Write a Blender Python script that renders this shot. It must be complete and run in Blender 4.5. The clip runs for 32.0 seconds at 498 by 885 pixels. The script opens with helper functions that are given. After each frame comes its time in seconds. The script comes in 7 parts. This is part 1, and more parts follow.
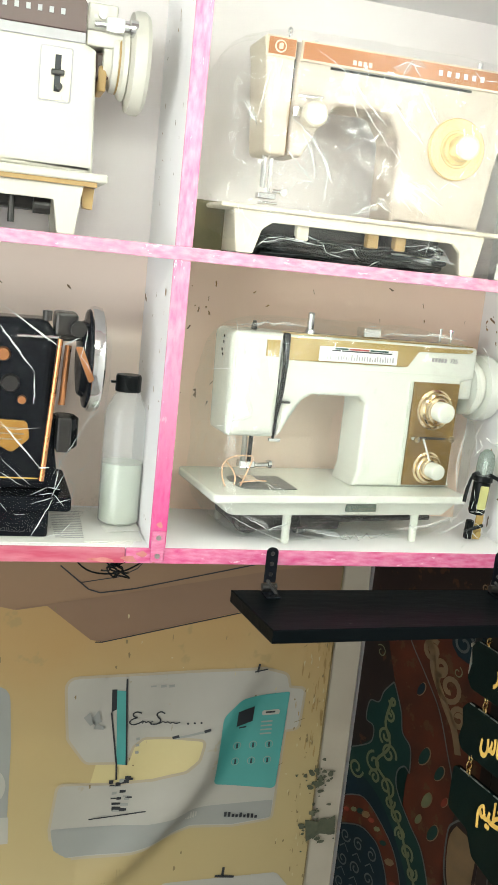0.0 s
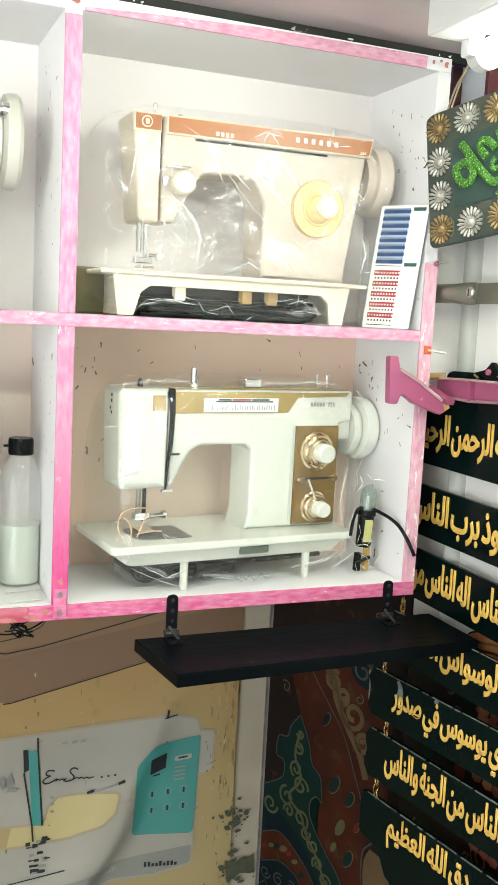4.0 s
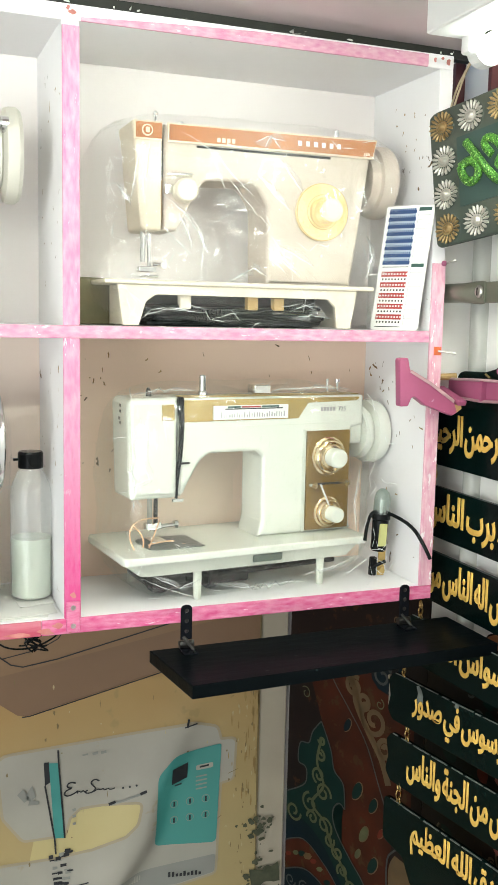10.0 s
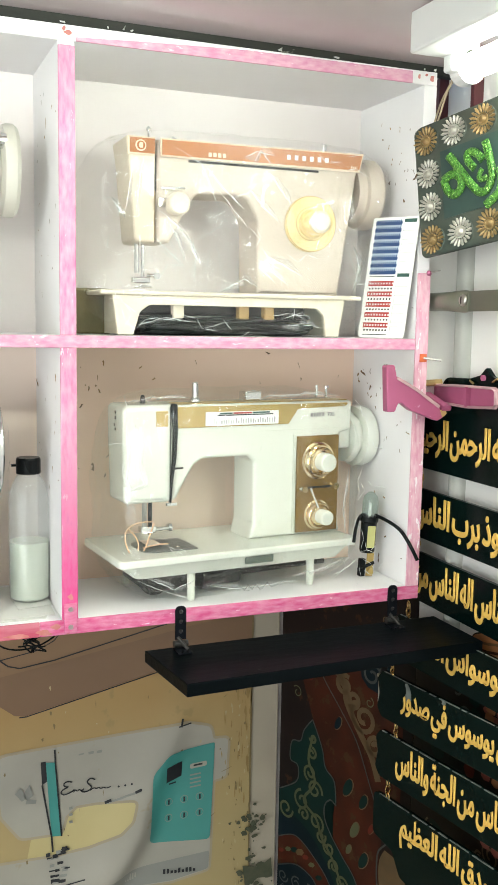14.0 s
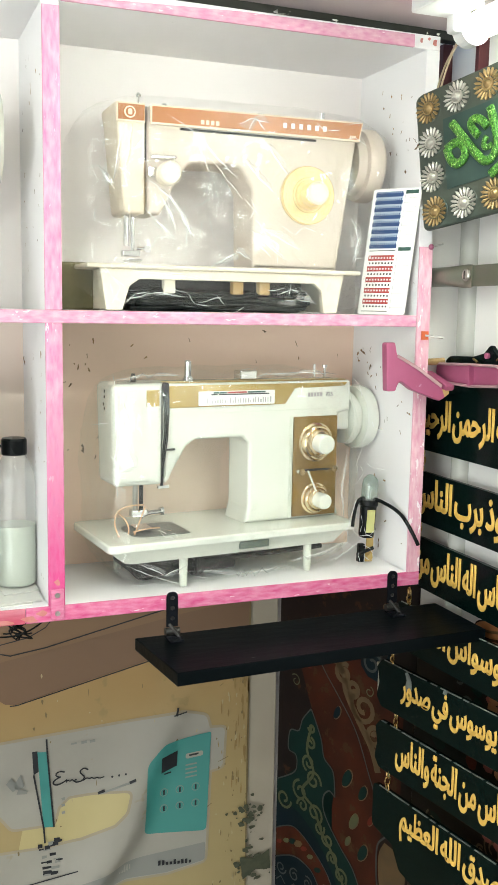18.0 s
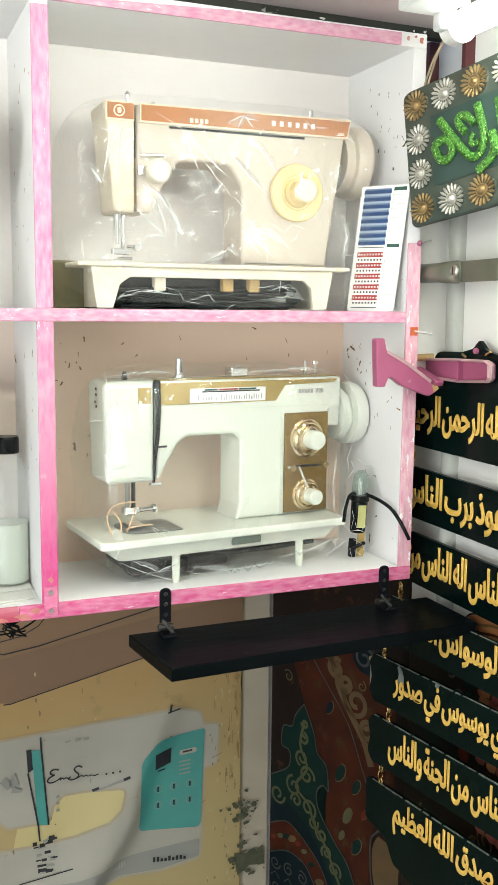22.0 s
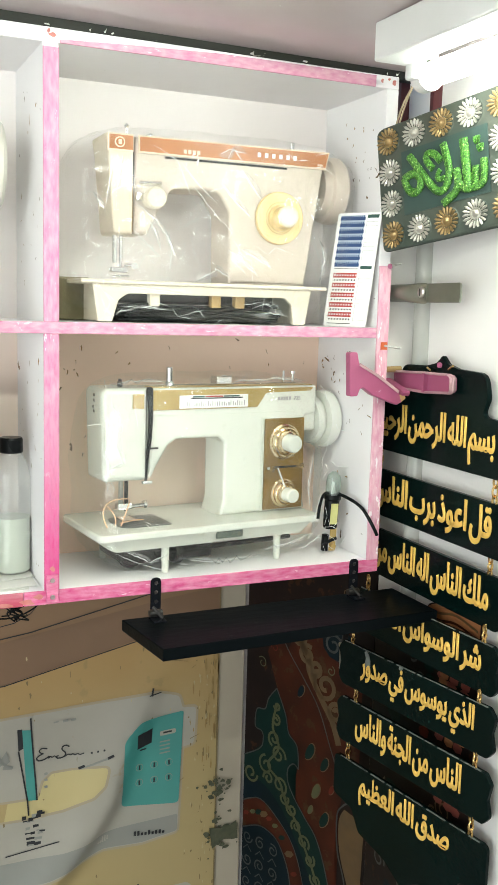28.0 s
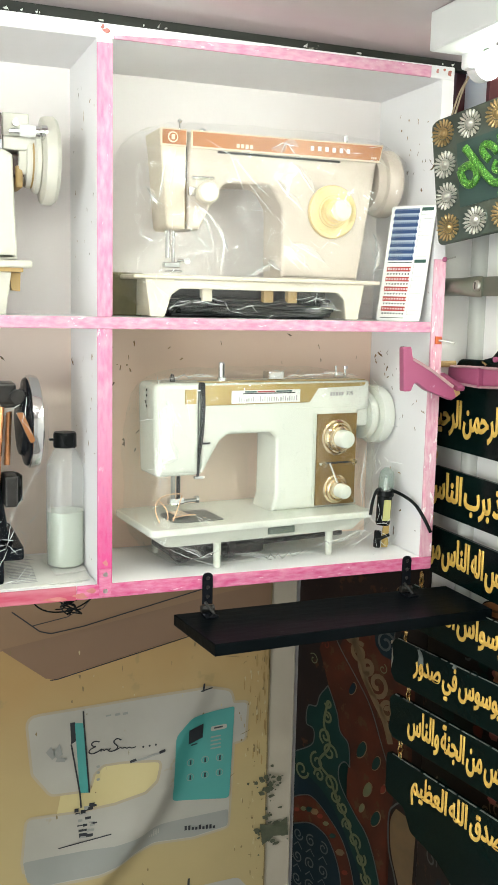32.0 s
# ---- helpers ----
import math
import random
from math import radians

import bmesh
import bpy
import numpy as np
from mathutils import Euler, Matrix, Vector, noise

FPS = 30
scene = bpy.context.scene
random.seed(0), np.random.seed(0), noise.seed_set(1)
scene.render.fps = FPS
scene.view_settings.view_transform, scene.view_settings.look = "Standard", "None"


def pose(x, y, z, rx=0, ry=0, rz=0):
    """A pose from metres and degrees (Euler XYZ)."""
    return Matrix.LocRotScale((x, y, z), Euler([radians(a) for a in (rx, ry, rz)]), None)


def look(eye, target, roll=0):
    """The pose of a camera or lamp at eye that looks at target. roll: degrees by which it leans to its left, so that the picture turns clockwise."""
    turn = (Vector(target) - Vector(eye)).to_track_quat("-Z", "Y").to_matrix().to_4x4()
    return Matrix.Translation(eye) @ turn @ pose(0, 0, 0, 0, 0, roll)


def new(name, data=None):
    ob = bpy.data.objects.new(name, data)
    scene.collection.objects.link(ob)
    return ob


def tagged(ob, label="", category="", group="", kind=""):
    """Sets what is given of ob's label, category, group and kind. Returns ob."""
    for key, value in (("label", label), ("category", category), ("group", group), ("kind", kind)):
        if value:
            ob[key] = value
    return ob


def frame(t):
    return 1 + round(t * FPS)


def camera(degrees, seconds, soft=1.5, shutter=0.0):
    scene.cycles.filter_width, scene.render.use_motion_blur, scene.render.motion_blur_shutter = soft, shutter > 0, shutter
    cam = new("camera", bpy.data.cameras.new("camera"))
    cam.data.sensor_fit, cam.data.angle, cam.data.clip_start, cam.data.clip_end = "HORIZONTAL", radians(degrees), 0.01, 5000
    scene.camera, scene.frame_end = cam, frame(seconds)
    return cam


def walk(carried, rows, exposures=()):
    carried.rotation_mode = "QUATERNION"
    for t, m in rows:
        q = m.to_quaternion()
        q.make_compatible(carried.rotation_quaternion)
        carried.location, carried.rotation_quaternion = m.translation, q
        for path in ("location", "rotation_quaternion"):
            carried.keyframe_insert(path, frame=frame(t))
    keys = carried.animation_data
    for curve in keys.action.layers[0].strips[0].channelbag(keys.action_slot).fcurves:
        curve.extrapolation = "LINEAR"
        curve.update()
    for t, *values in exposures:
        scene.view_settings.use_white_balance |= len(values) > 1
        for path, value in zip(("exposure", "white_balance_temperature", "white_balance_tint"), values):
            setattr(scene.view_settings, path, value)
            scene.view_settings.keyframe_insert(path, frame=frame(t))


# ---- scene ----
cam = camera(29.3, 32.0, soft=1.5)


# ---- path ----
PATH = [
    (0, (-0.227, -1.14, 1.594), (0.324, 0.746, 1.224), 6.0),
    (0.5, (-0.219, -1.168, 1.603), (0.323, 0.723, 1.241), 3.2),
    (1, (-0.205, -1.177, 1.605), (0.338, 0.713, 1.245), 0.5),
    (1.5, (-0.203, -1.205, 1.616), (0.37, 0.684, 1.292), -0.9),
    (2, (-0.209, -1.214, 1.621), (0.431, 0.66, 1.341), -0.5),
    (2.5, (-0.218, -1.211, 1.618), (0.491, 0.64, 1.346), 0.7),
    (3, (-0.223, -1.204, 1.618), (0.524, 0.632, 1.351), 2.3),
    (3.5, (-0.239, -1.198, 1.615), (0.52, 0.634, 1.351), 3.2),
    (5.5, (-0.227, -1.194, 1.608), (0.486, 0.657, 1.35), 1.3),
    (6, (-0.234, -1.18, 1.607), (0.455, 0.68, 1.343), 1.8),
    (6.5, (-0.233, -1.184, 1.611), (0.457, 0.675, 1.347), 2.4),
    (7, (-0.221, -1.181, 1.611), (0.47, 0.677, 1.346), 2.3),
    (7.5, (-0.212, -1.185, 1.612), (0.485, 0.671, 1.348), 1.7),
    (8, (-0.212, -1.182, 1.611), (0.497, 0.67, 1.348), 1.4),
    (8.5, (-0.211, -1.179, 1.611), (0.501, 0.671, 1.346), 1.4),
    (9, (-0.213, -1.182, 1.613), (0.502, 0.667, 1.35), 1.3),
    (9.5, (-0.218, -1.189, 1.615), (0.497, 0.661, 1.353), 1.2),
    (10, (-0.221, -1.191, 1.618), (0.494, 0.659, 1.358), 1.2),
    (10.5, (-0.22, -1.189, 1.618), (0.5, 0.659, 1.359), 1.1),
    (11, (-0.224, -1.183, 1.616), (0.501, 0.663, 1.356), 1.1),
    (11.5, (-0.215, -1.182, 1.617), (0.517, 0.659, 1.343), 1.1),
    (12, (-0.215, -1.19, 1.621), (0.531, 0.646, 1.351), 1.1),
    (12.5, (-0.22, -1.195, 1.622), (0.536, 0.638, 1.356), 1.2),
    (13, (-0.224, -1.207, 1.624), (0.531, 0.627, 1.36), 1.2),
    (13.5, (-0.227, -1.219, 1.627), (0.524, 0.616, 1.369), 1.2),
    (14, (-0.236, -1.226, 1.626), (0.497, 0.617, 1.373), 1.0),
    (14.5, (-0.246, -1.226, 1.623), (0.452, 0.632, 1.371), 0.8),
    (16.5, (-0.21, -1.172, 1.613), (0.486, 0.684, 1.347), 1.3),
    (17, (-0.208, -1.185, 1.615), (0.499, 0.667, 1.353), 1.3),
    (17.5, (-0.204, -1.186, 1.611), (0.52, 0.659, 1.343), 1.1),
    (18, (-0.204, -1.187, 1.61), (0.518, 0.658, 1.331), 1.0),
    (18.5, (-0.206, -1.182, 1.61), (0.512, 0.662, 1.323), 0.6),
    (19, (-0.209, -1.182, 1.61), (0.513, 0.661, 1.328), 0.5),
    (19.5, (-0.206, -1.182, 1.61), (0.513, 0.663, 1.327), 0.5),
    (20, (-0.198, -1.182, 1.611), (0.523, 0.662, 1.328), 0.3),
    (20.5, (-0.197, -1.18, 1.612), (0.529, 0.663, 1.331), 0.3),
    (21, (-0.197, -1.18, 1.611), (0.535, 0.659, 1.329), 0.4),
    (21.5, (-0.203, -1.186, 1.61), (0.535, 0.651, 1.328), 0.5),
    (22, (-0.209, -1.193, 1.607), (0.533, 0.643, 1.327), 0.6),
    (22.5, (-0.211, -1.2, 1.607), (0.529, 0.638, 1.329), 0.9),
    (23, (-0.217, -1.208, 1.608), (0.519, 0.631, 1.332), 0.8),
    (23.5, (-0.27, -1.22, 1.61), (0.472, 0.617, 1.337), 1.6),
    (24, (-0.368, -1.231, 1.622), (0.437, 0.58, 1.351), 3.2),
    (24.5, (-0.443, -1.259, 1.619), (0.488, 0.491, 1.356), 3.6),
    (26.5, (-0.267, -1.297, 1.63), (0.391, 0.57, 1.341), 1.6),
    (27, (-0.257, -1.307, 1.632), (0.425, 0.552, 1.353), 0.1),
    (27.5, (-0.266, -1.301, 1.631), (0.489, 0.529, 1.347), 0.1),
    (28, (-0.284, -1.297, 1.632), (0.527, 0.509, 1.349), 1.6),
    (28.5, (-0.29, -1.291, 1.629), (0.528, 0.511, 1.34), 2.2),
    (29, (-0.288, -1.286, 1.631), (0.531, 0.514, 1.336), 2.5),
    (29.5, (-0.288, -1.274, 1.627), (0.532, 0.527, 1.332), 2.5),
    (30, (-0.295, -1.263, 1.626), (0.522, 0.538, 1.334), 2.6),
    (30.5, (-0.29, -1.267, 1.627), (0.503, 0.546, 1.335), 2.2),
    (31, (-0.289, -1.285, 1.631), (0.47, 0.542, 1.34), 1.6),
    (31.5, (-0.286, -1.29, 1.63), (0.45, 0.546, 1.339), 1.4),
    (32, (-0.285, -1.291, 1.628), (0.429, 0.554, 1.337), 1.3),
]
walk(cam, [(t, look(eye, target, roll)) for t, eye, target, roll in PATH],
     exposures=[(0.0, 0.88), (2.5, 0.80), (7.0, 0.86), (13.0, 0.76), (19.0, 0.80), (24.0, 0.74), (32.0, 0.76)])

from mathutils import geometry

# ---- light and air ----
world = bpy.data.worlds.new("sky")
scene.world = world
world.use_nodes = True
wn = world.node_tree
sky = wn.nodes.new("ShaderNodeTexSky")
sky.sky_type, sky.sun_disc, sky.sun_elevation, sky.sun_rotation = "NISHITA", False, radians(50), radians(200)
wn.links.new(sky.outputs[0], wn.nodes["Background"].inputs[0])
wn.nodes["Background"].inputs[1].default_value = 0.1

OLD_TUBE, NEW_TUBE = 22.0, 21.0   # glow of the two fluorescent tubes
DAYLIGHT = 27.0                   # watts of an area lamp in an unseen, invented opening


# ---- materials ----
def mat(name, base=(0.8, 0.8, 0.8), rough=0.5, metal=0.0, second=None, scale=8.0, amount=0.5, grain=60.0,
        bump=0.15, spots=None, spot_scale=30.0, spot_at=0.66, stretch=(1, 1, 1), coat=0.0, jitter=0.0, spec=0.5, fade=None):
    """Surface with a broad change of tone, a fine grain in relief and, if wanted, worn spots of another colour."""
    m = bpy.data.materials.new(name)
    m.use_nodes = True
    nt = m.node_tree
    N, L = nt.nodes, nt.links
    b = N["Principled BSDF"]
    tc = N.new("ShaderNodeTexCoord")
    mp = N.new("ShaderNodeMapping")
    mp.inputs["Scale"].default_value = stretch
    L.new(tc.outputs["Object"], mp.inputs[0])
    second = second or tuple(c * 0.82 for c in base)
    n1 = N.new("ShaderNodeTexNoise")
    n1.inputs["Scale"].default_value, n1.inputs["Detail"].default_value = scale, 5
    L.new(mp.outputs[0], n1.inputs["Vector"])
    ramp = N.new("ShaderNodeValToRGB")
    ramp.color_ramp.elements[0].position, ramp.color_ramp.elements[1].position = 0.5 - amount / 2, 0.5 + amount / 2
    ramp.color_ramp.elements[0].color, ramp.color_ramp.elements[1].color = (*second, 1), (*base, 1)
    L.new(n1.outputs[0], ramp.inputs[0])
    colour = ramp.outputs[0]
    n2 = N.new("ShaderNodeTexNoise")
    n2.inputs["Scale"].default_value, n2.inputs["Detail"].default_value = grain, 6
    L.new(mp.outputs[0], n2.inputs["Vector"])
    if spots:
        n3 = N.new("ShaderNodeTexNoise")
        n3.inputs["Scale"].default_value, n3.inputs["Detail"].default_value = spot_scale, 4
        n3.inputs["Roughness"].default_value = 0.65
        L.new(mp.outputs[0], n3.inputs["Vector"])
        edge = N.new("ShaderNodeValToRGB")
        edge.color_ramp.elements[0].position, edge.color_ramp.elements[1].position = spot_at, spot_at + 0.03
        L.new(n3.outputs[0], edge.inputs[0])
        mix = N.new("ShaderNodeMix")
        mix.data_type = "RGBA"
        L.new(edge.outputs[0], mix.inputs[0])
        L.new(colour, mix.inputs[6])
        mix.inputs[7].default_value = (*spots, 1)
        colour = mix.outputs[2]
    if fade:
        # a second colour that sets in raggedly along the height
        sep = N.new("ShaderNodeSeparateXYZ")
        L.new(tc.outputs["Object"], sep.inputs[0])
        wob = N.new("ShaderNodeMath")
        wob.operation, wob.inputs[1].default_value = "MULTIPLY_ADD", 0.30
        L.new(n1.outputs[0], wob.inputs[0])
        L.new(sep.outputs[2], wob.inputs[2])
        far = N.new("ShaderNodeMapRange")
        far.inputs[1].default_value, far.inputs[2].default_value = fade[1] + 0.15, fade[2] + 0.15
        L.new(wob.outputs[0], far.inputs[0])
        fade_mix = N.new("ShaderNodeMix")
        fade_mix.data_type = "RGBA"
        L.new(far.outputs[0], fade_mix.inputs[0])
        L.new(colour, fade_mix.inputs[6])
        fade_mix.inputs[7].default_value = (*fade[0], 1)
        colour = fade_mix.outputs[2]
    if jitter:
        info = N.new("ShaderNodeObjectInfo")
        hsv = N.new("ShaderNodeHueSaturation")
        rng = N.new("ShaderNodeMapRange")
        rng.inputs[3].default_value, rng.inputs[4].default_value = 1 - jitter, 1 + jitter
        L.new(info.outputs["Random"], rng.inputs[0])
        L.new(rng.outputs[0], hsv.inputs["Value"])
        L.new(colour, hsv.inputs["Color"])
        colour = hsv.outputs[0]
    L.new(colour, b.inputs["Base Color"])
    rr = N.new("ShaderNodeMapRange")
    rr.inputs[3].default_value, rr.inputs[4].default_value = max(rough - 0.08, 0.02), min(rough + 0.1, 1)
    L.new(n1.outputs[0], rr.inputs[0])
    L.new(rr.outputs[0], b.inputs["Roughness"])
    b.inputs["Metallic"].default_value = metal
    b.inputs["Coat Weight"].default_value, b.inputs["Specular IOR Level"].default_value = coat, spec
    if bump:
        bp = N.new("ShaderNodeBump")
        bp.inputs["Strength"].default_value, bp.inputs["Distance"].default_value = bump, 0.002
        L.new(n2.outputs[0], bp.inputs["Height"])
        L.new(bp.outputs[0], b.inputs["Normal"])
    return m


def glow(name, colour, strength):
    m = bpy.data.materials.new(name)
    m.use_nodes = True
    b = m.node_tree.nodes["Principled BSDF"]
    b.inputs["Base Color"].default_value = (0.8, 0.8, 0.8, 1)
    b.inputs["Emission Color"].default_value = (*colour, 1)
    b.inputs["Emission Strength"].default_value = strength
    return m


def clear(name, colour=(1, 1, 1), rough=0.08, alpha=0.12, bump=0.4, scale=25.0, sheen=0.5, gloss=0.05):
    """Thin clear film: mostly see-through, with a glossy, crinkled skin."""
    m = bpy.data.materials.new(name)
    m.use_nodes = True
    N, L = m.node_tree.nodes, m.node_tree.links
    N.remove(N["Principled BSDF"])
    out = N["Material Output"]
    tr = N.new("ShaderNodeBsdfTransparent")
    tr.inputs[0].default_value = (*colour, 1)
    gl = N.new("ShaderNodeBsdfGlossy")
    gl.inputs["Roughness"].default_value = rough
    gl.inputs["Color"].default_value = (sheen, sheen, sheen, 1)
    di = N.new("ShaderNodeBsdfDiffuse")
    di.inputs[0].default_value = (0.94, 0.96, 0.94, 1)
    tc = N.new("ShaderNodeTexCoord")
    no = N.new("ShaderNodeTexNoise")
    no.inputs["Scale"].default_value, no.inputs["Detail"].default_value = scale, 3
    L.new(tc.outputs["Object"], no.inputs["Vector"])
    # flat facets between sharp folds
    vo = N.new("ShaderNodeTexVoronoi")
    vo.inputs["Scale"].default_value = scale * 1.1
    wr = N.new("ShaderNodeVectorMath")
    wr.operation = "MULTIPLY_ADD"
    wr.inputs[1].default_value = (0.06, 0.06, 0.06)
    L.new(no.outputs[1], wr.inputs[0])
    L.new(tc.outputs["Object"], wr.inputs[2])
    L.new(wr.outputs[0], vo.inputs["Vector"])
    ad = N.new("ShaderNodeMath")
    ad.operation = "ADD"
    L.new(no.outputs[0], ad.inputs[0])
    L.new(vo.outputs[0], ad.inputs[1])
    bp = N.new("ShaderNodeBump")
    bp.inputs["Strength"].default_value, bp.inputs["Distance"].default_value = bump, 0.01
    L.new(ad.outputs[0], bp.inputs["Height"])
    L.new(bp.outputs[0], gl.inputs["Normal"])
    lw = N.new("ShaderNodeLayerWeight")
    lw.inputs[0].default_value = 0.5
    L.new(bp.outputs[0], lw.inputs["Normal"])
    up = N.new("ShaderNodeMath")
    up.operation = "POWER"
    up.inputs[1].default_value = 3.0
    L.new(lw.outputs["Facing"], up.inputs[0])
    fr = N.new("ShaderNodeMapRange")
    fr.inputs[3].default_value, fr.inputs[4].default_value = gloss, 0.17
    L.new(up.outputs[0], fr.inputs[0])
    skin = N.new("ShaderNodeMixShader")
    L.new(fr.outputs[0], skin.inputs[0])
    L.new(tr.outputs[0], skin.inputs[1])
    L.new(gl.outputs[0], skin.inputs[2])
    haze = N.new("ShaderNodeMixShader")
    haze.inputs[0].default_value = alpha
    both = N.new("ShaderNodeMixShader")
    both.inputs[0].default_value = 0.22
    tl = N.new("ShaderNodeBsdfTranslucent")
    tl.inputs[0].default_value = (0.94, 0.96, 0.94, 1)
    L.new(di.outputs[0], both.inputs[1])
    L.new(tl.outputs[0], both.inputs[2])
    L.new(skin.outputs[0], haze.inputs[1])
    L.new(both.outputs[0], haze.inputs[2])
    L.new(haze.outputs[0], out.inputs[0])
    return m


WHITE_PAINT = mat("white_paint", (0.86, 0.85, 0.86), 0.45, second=(0.80, 0.78, 0.77), scale=5, amount=0.6, grain=90, bump=0.12,
                  spots=(0.16, 0.14, 0.12), spot_scale=42, spot_at=0.735)
ROSE_WHITE = mat("rose_white_paint", (0.88, 0.83, 0.82), 0.5, second=(0.84, 0.77, 0.75), scale=4, amount=0.6, grain=90, bump=0.12,
                 spots=(0.45, 0.34, 0.26), spot_scale=36, spot_at=0.755)
# white paint with the pink bounce of the shaded cell mixed in
BOUNCE_WHITE = mat("bounce_tinted_white", (0.91, 0.77, 0.67), 0.5, second=(0.88, 0.72, 0.61), scale=4, amount=0.6, grain=90, bump=0.12,
                 spots=(0.40, 0.28, 0.16), spot_scale=36, spot_at=0.75)
BEIGE_PAINT = mat("beige_paint", (0.92, 0.72, 0.59), 0.5, second=(0.88, 0.66, 0.52), scale=4, amount=0.6, grain=90, bump=0.12,
                  spots=(0.28, 0.18, 0.08), spot_scale=36, spot_at=0.745)
PLASTER = mat("plaster", (0.85, 0.84, 0.81), 0.6, second=(0.76, 0.74, 0.70), scale=3, amount=0.7, grain=50, bump=0.2,
              spots=(0.45, 0.42, 0.38), spot_scale=28, spot_at=0.71)
PINK = mat("pink_paint", (0.58, 0.20, 0.34), 0.42, second=(0.70, 0.42, 0.50), scale=190, amount=0.45, grain=160, bump=0.6,
           spots=(0.80, 0.62, 0.68), spot_scale=150, spot_at=0.66, stretch=(0.4, 1, 1))
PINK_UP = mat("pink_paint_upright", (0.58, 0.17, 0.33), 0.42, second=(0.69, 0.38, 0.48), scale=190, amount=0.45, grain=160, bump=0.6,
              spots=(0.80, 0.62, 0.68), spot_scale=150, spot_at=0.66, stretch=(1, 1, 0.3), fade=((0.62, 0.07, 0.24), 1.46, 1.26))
PINK_PALE = mat("faded_pink_paint", (0.66, 0.28, 0.39), 0.45, second=(0.77, 0.52, 0.57), scale=190, amount=0.45, grain=160, bump=0.6,
                spots=(0.84, 0.77, 0.77), spot_scale=150, spot_at=0.625, stretch=(1, 1, 0.3))
HOT_PINK = mat("hot_pink_paint", (0.58, 0.06, 0.20), 0.4, second=(0.68, 0.26, 0.39), scale=190, amount=0.42, grain=160, bump=0.6,
               spots=(0.80, 0.56, 0.64), spot_scale=140, spot_at=0.67, stretch=(0.3, 1, 1))
CRIMSON = mat("crimson_paint", (0.46, 0.060, 0.11), 0.45, second=(0.54, 0.17, 0.22), scale=110, amount=0.35, grain=120, bump=0.5, stretch=(0.16, 1, 1))
RED_DAUB = mat("red_paint_daub", (0.47, 0.14, 0.11), 0.45, second=(0.60, 0.26, 0.24), scale=60, amount=0.5, grain=120, bump=0.4)
BLACK_WOOD = mat("black_painted_wood", (0.0015, 0.0030, 0.0038), 0.30, second=(0.0025, 0.0042, 0.005), spec=0.04, scale=6, amount=0.6, grain=80,
                 bump=0.2, stretch=(0.3, 1, 1), spots=(0.12, 0.12, 0.11), spot_scale=55, spot_at=0.725)
GRIME = mat("grimy_dark_wood", (0.006, 0.007, 0.005), 0.6, second=(0.020, 0.020, 0.014), scale=18, amount=0.5, grain=90, bump=0.5, stretch=(0.3, 1, 1),
            spots=(0.30, 0.28, 0.24), spot_scale=60, spot_at=0.69)
MAUVE = mat("mauve_ceiling", (0.56, 0.49, 0.49), 0.14, second=(0.40, 0.33, 0.325), scale=2.5, amount=0.6, grain=30, bump=0.05,
            spots=(0.6, 0.58, 0.56), spot_scale=24, spot_at=0.74)
PLAQUE = mat("dark_green_lacquer", (0.0012, 0.0080, 0.0070), 0.22, second=(0.0012, 0.005, 0.0042), scale=9, amount=0.6, grain=40, bump=0.25, spec=0.08)
GOLD = mat("gold_paint", (0.86, 0.56, 0.13), 0.45, metal=0.1, second=(0.74, 0.43, 0.08), scale=40, amount=0.5, grain=150, bump=0.3)
STEEL = mat("steel", (0.55, 0.54, 0.50), 0.35, metal=1.0, second=(0.38, 0.36, 0.32), scale=25, amount=0.6, grain=120, bump=0.15)
CHROME = mat("chrome", (0.80, 0.80, 0.80), 0.12, metal=1.0, second=(0.68, 0.68, 0.66), scale=30, grain=90, bump=0.03)
DARK_STEEL = mat("dark_steel", (0.025, 0.025, 0.024), 0.35, metal=0.6, second=(0.06, 0.055, 0.05), scale=40, grain=120, bump=0.3)
WHITE_METAL = mat("white_enamel", (0.68, 0.68, 0.67), 0.3, second=(0.60, 0.60, 0.58), scale=4, grain=40, bump=0.03)
TUBE_DIM = glow("old_tube_light", (0.90, 1.0, 0.91), OLD_TUBE)
TUBE = glow("new_tube_light", (0.90, 1.0, 0.91), NEW_TUBE)
FLECK = mat("brown_fleck", (0.34, 0.19, 0.06), 0.6, second=(0.10, 0.065, 0.04), scale=9, amount=0.2, bump=0.1)
CONCRETE = mat("concrete", (0.32, 0.30, 0.28), 0.75, second=(0.24, 0.22, 0.21), scale=4, amount=0.7, grain=40, bump=0.4)


# ---- building tools ----
def link(name, bm, material, parent=None, smooth=False):
    me = bpy.data.meshes.new(name)
    bmesh.ops.recalc_face_normals(bm, faces=bm.faces)
    for fc in bm.faces:
        fc.smooth = smooth
    bm.to_mesh(me)
    bm.free()
    if smooth:
        me.set_sharp_from_angle(angle=radians(32))
    for one in (material if isinstance(material, (list, tuple)) else [material]):
        me.materials.append(one)
    ob = new(name, me)
    if parent is not None:
        ob.parent = parent
    return ob


def part(name, bm, material, parent, label="", smooth=False):
    ob = link(name, bm, material, parent, smooth)
    return tagged(ob, label) if label else ob


def thing(name, label, category, group="", kind="", at=None):
    ob = new(name)
    if at is not None:
        ob.matrix_basis = at
    return tagged(ob, label, category, group, kind)


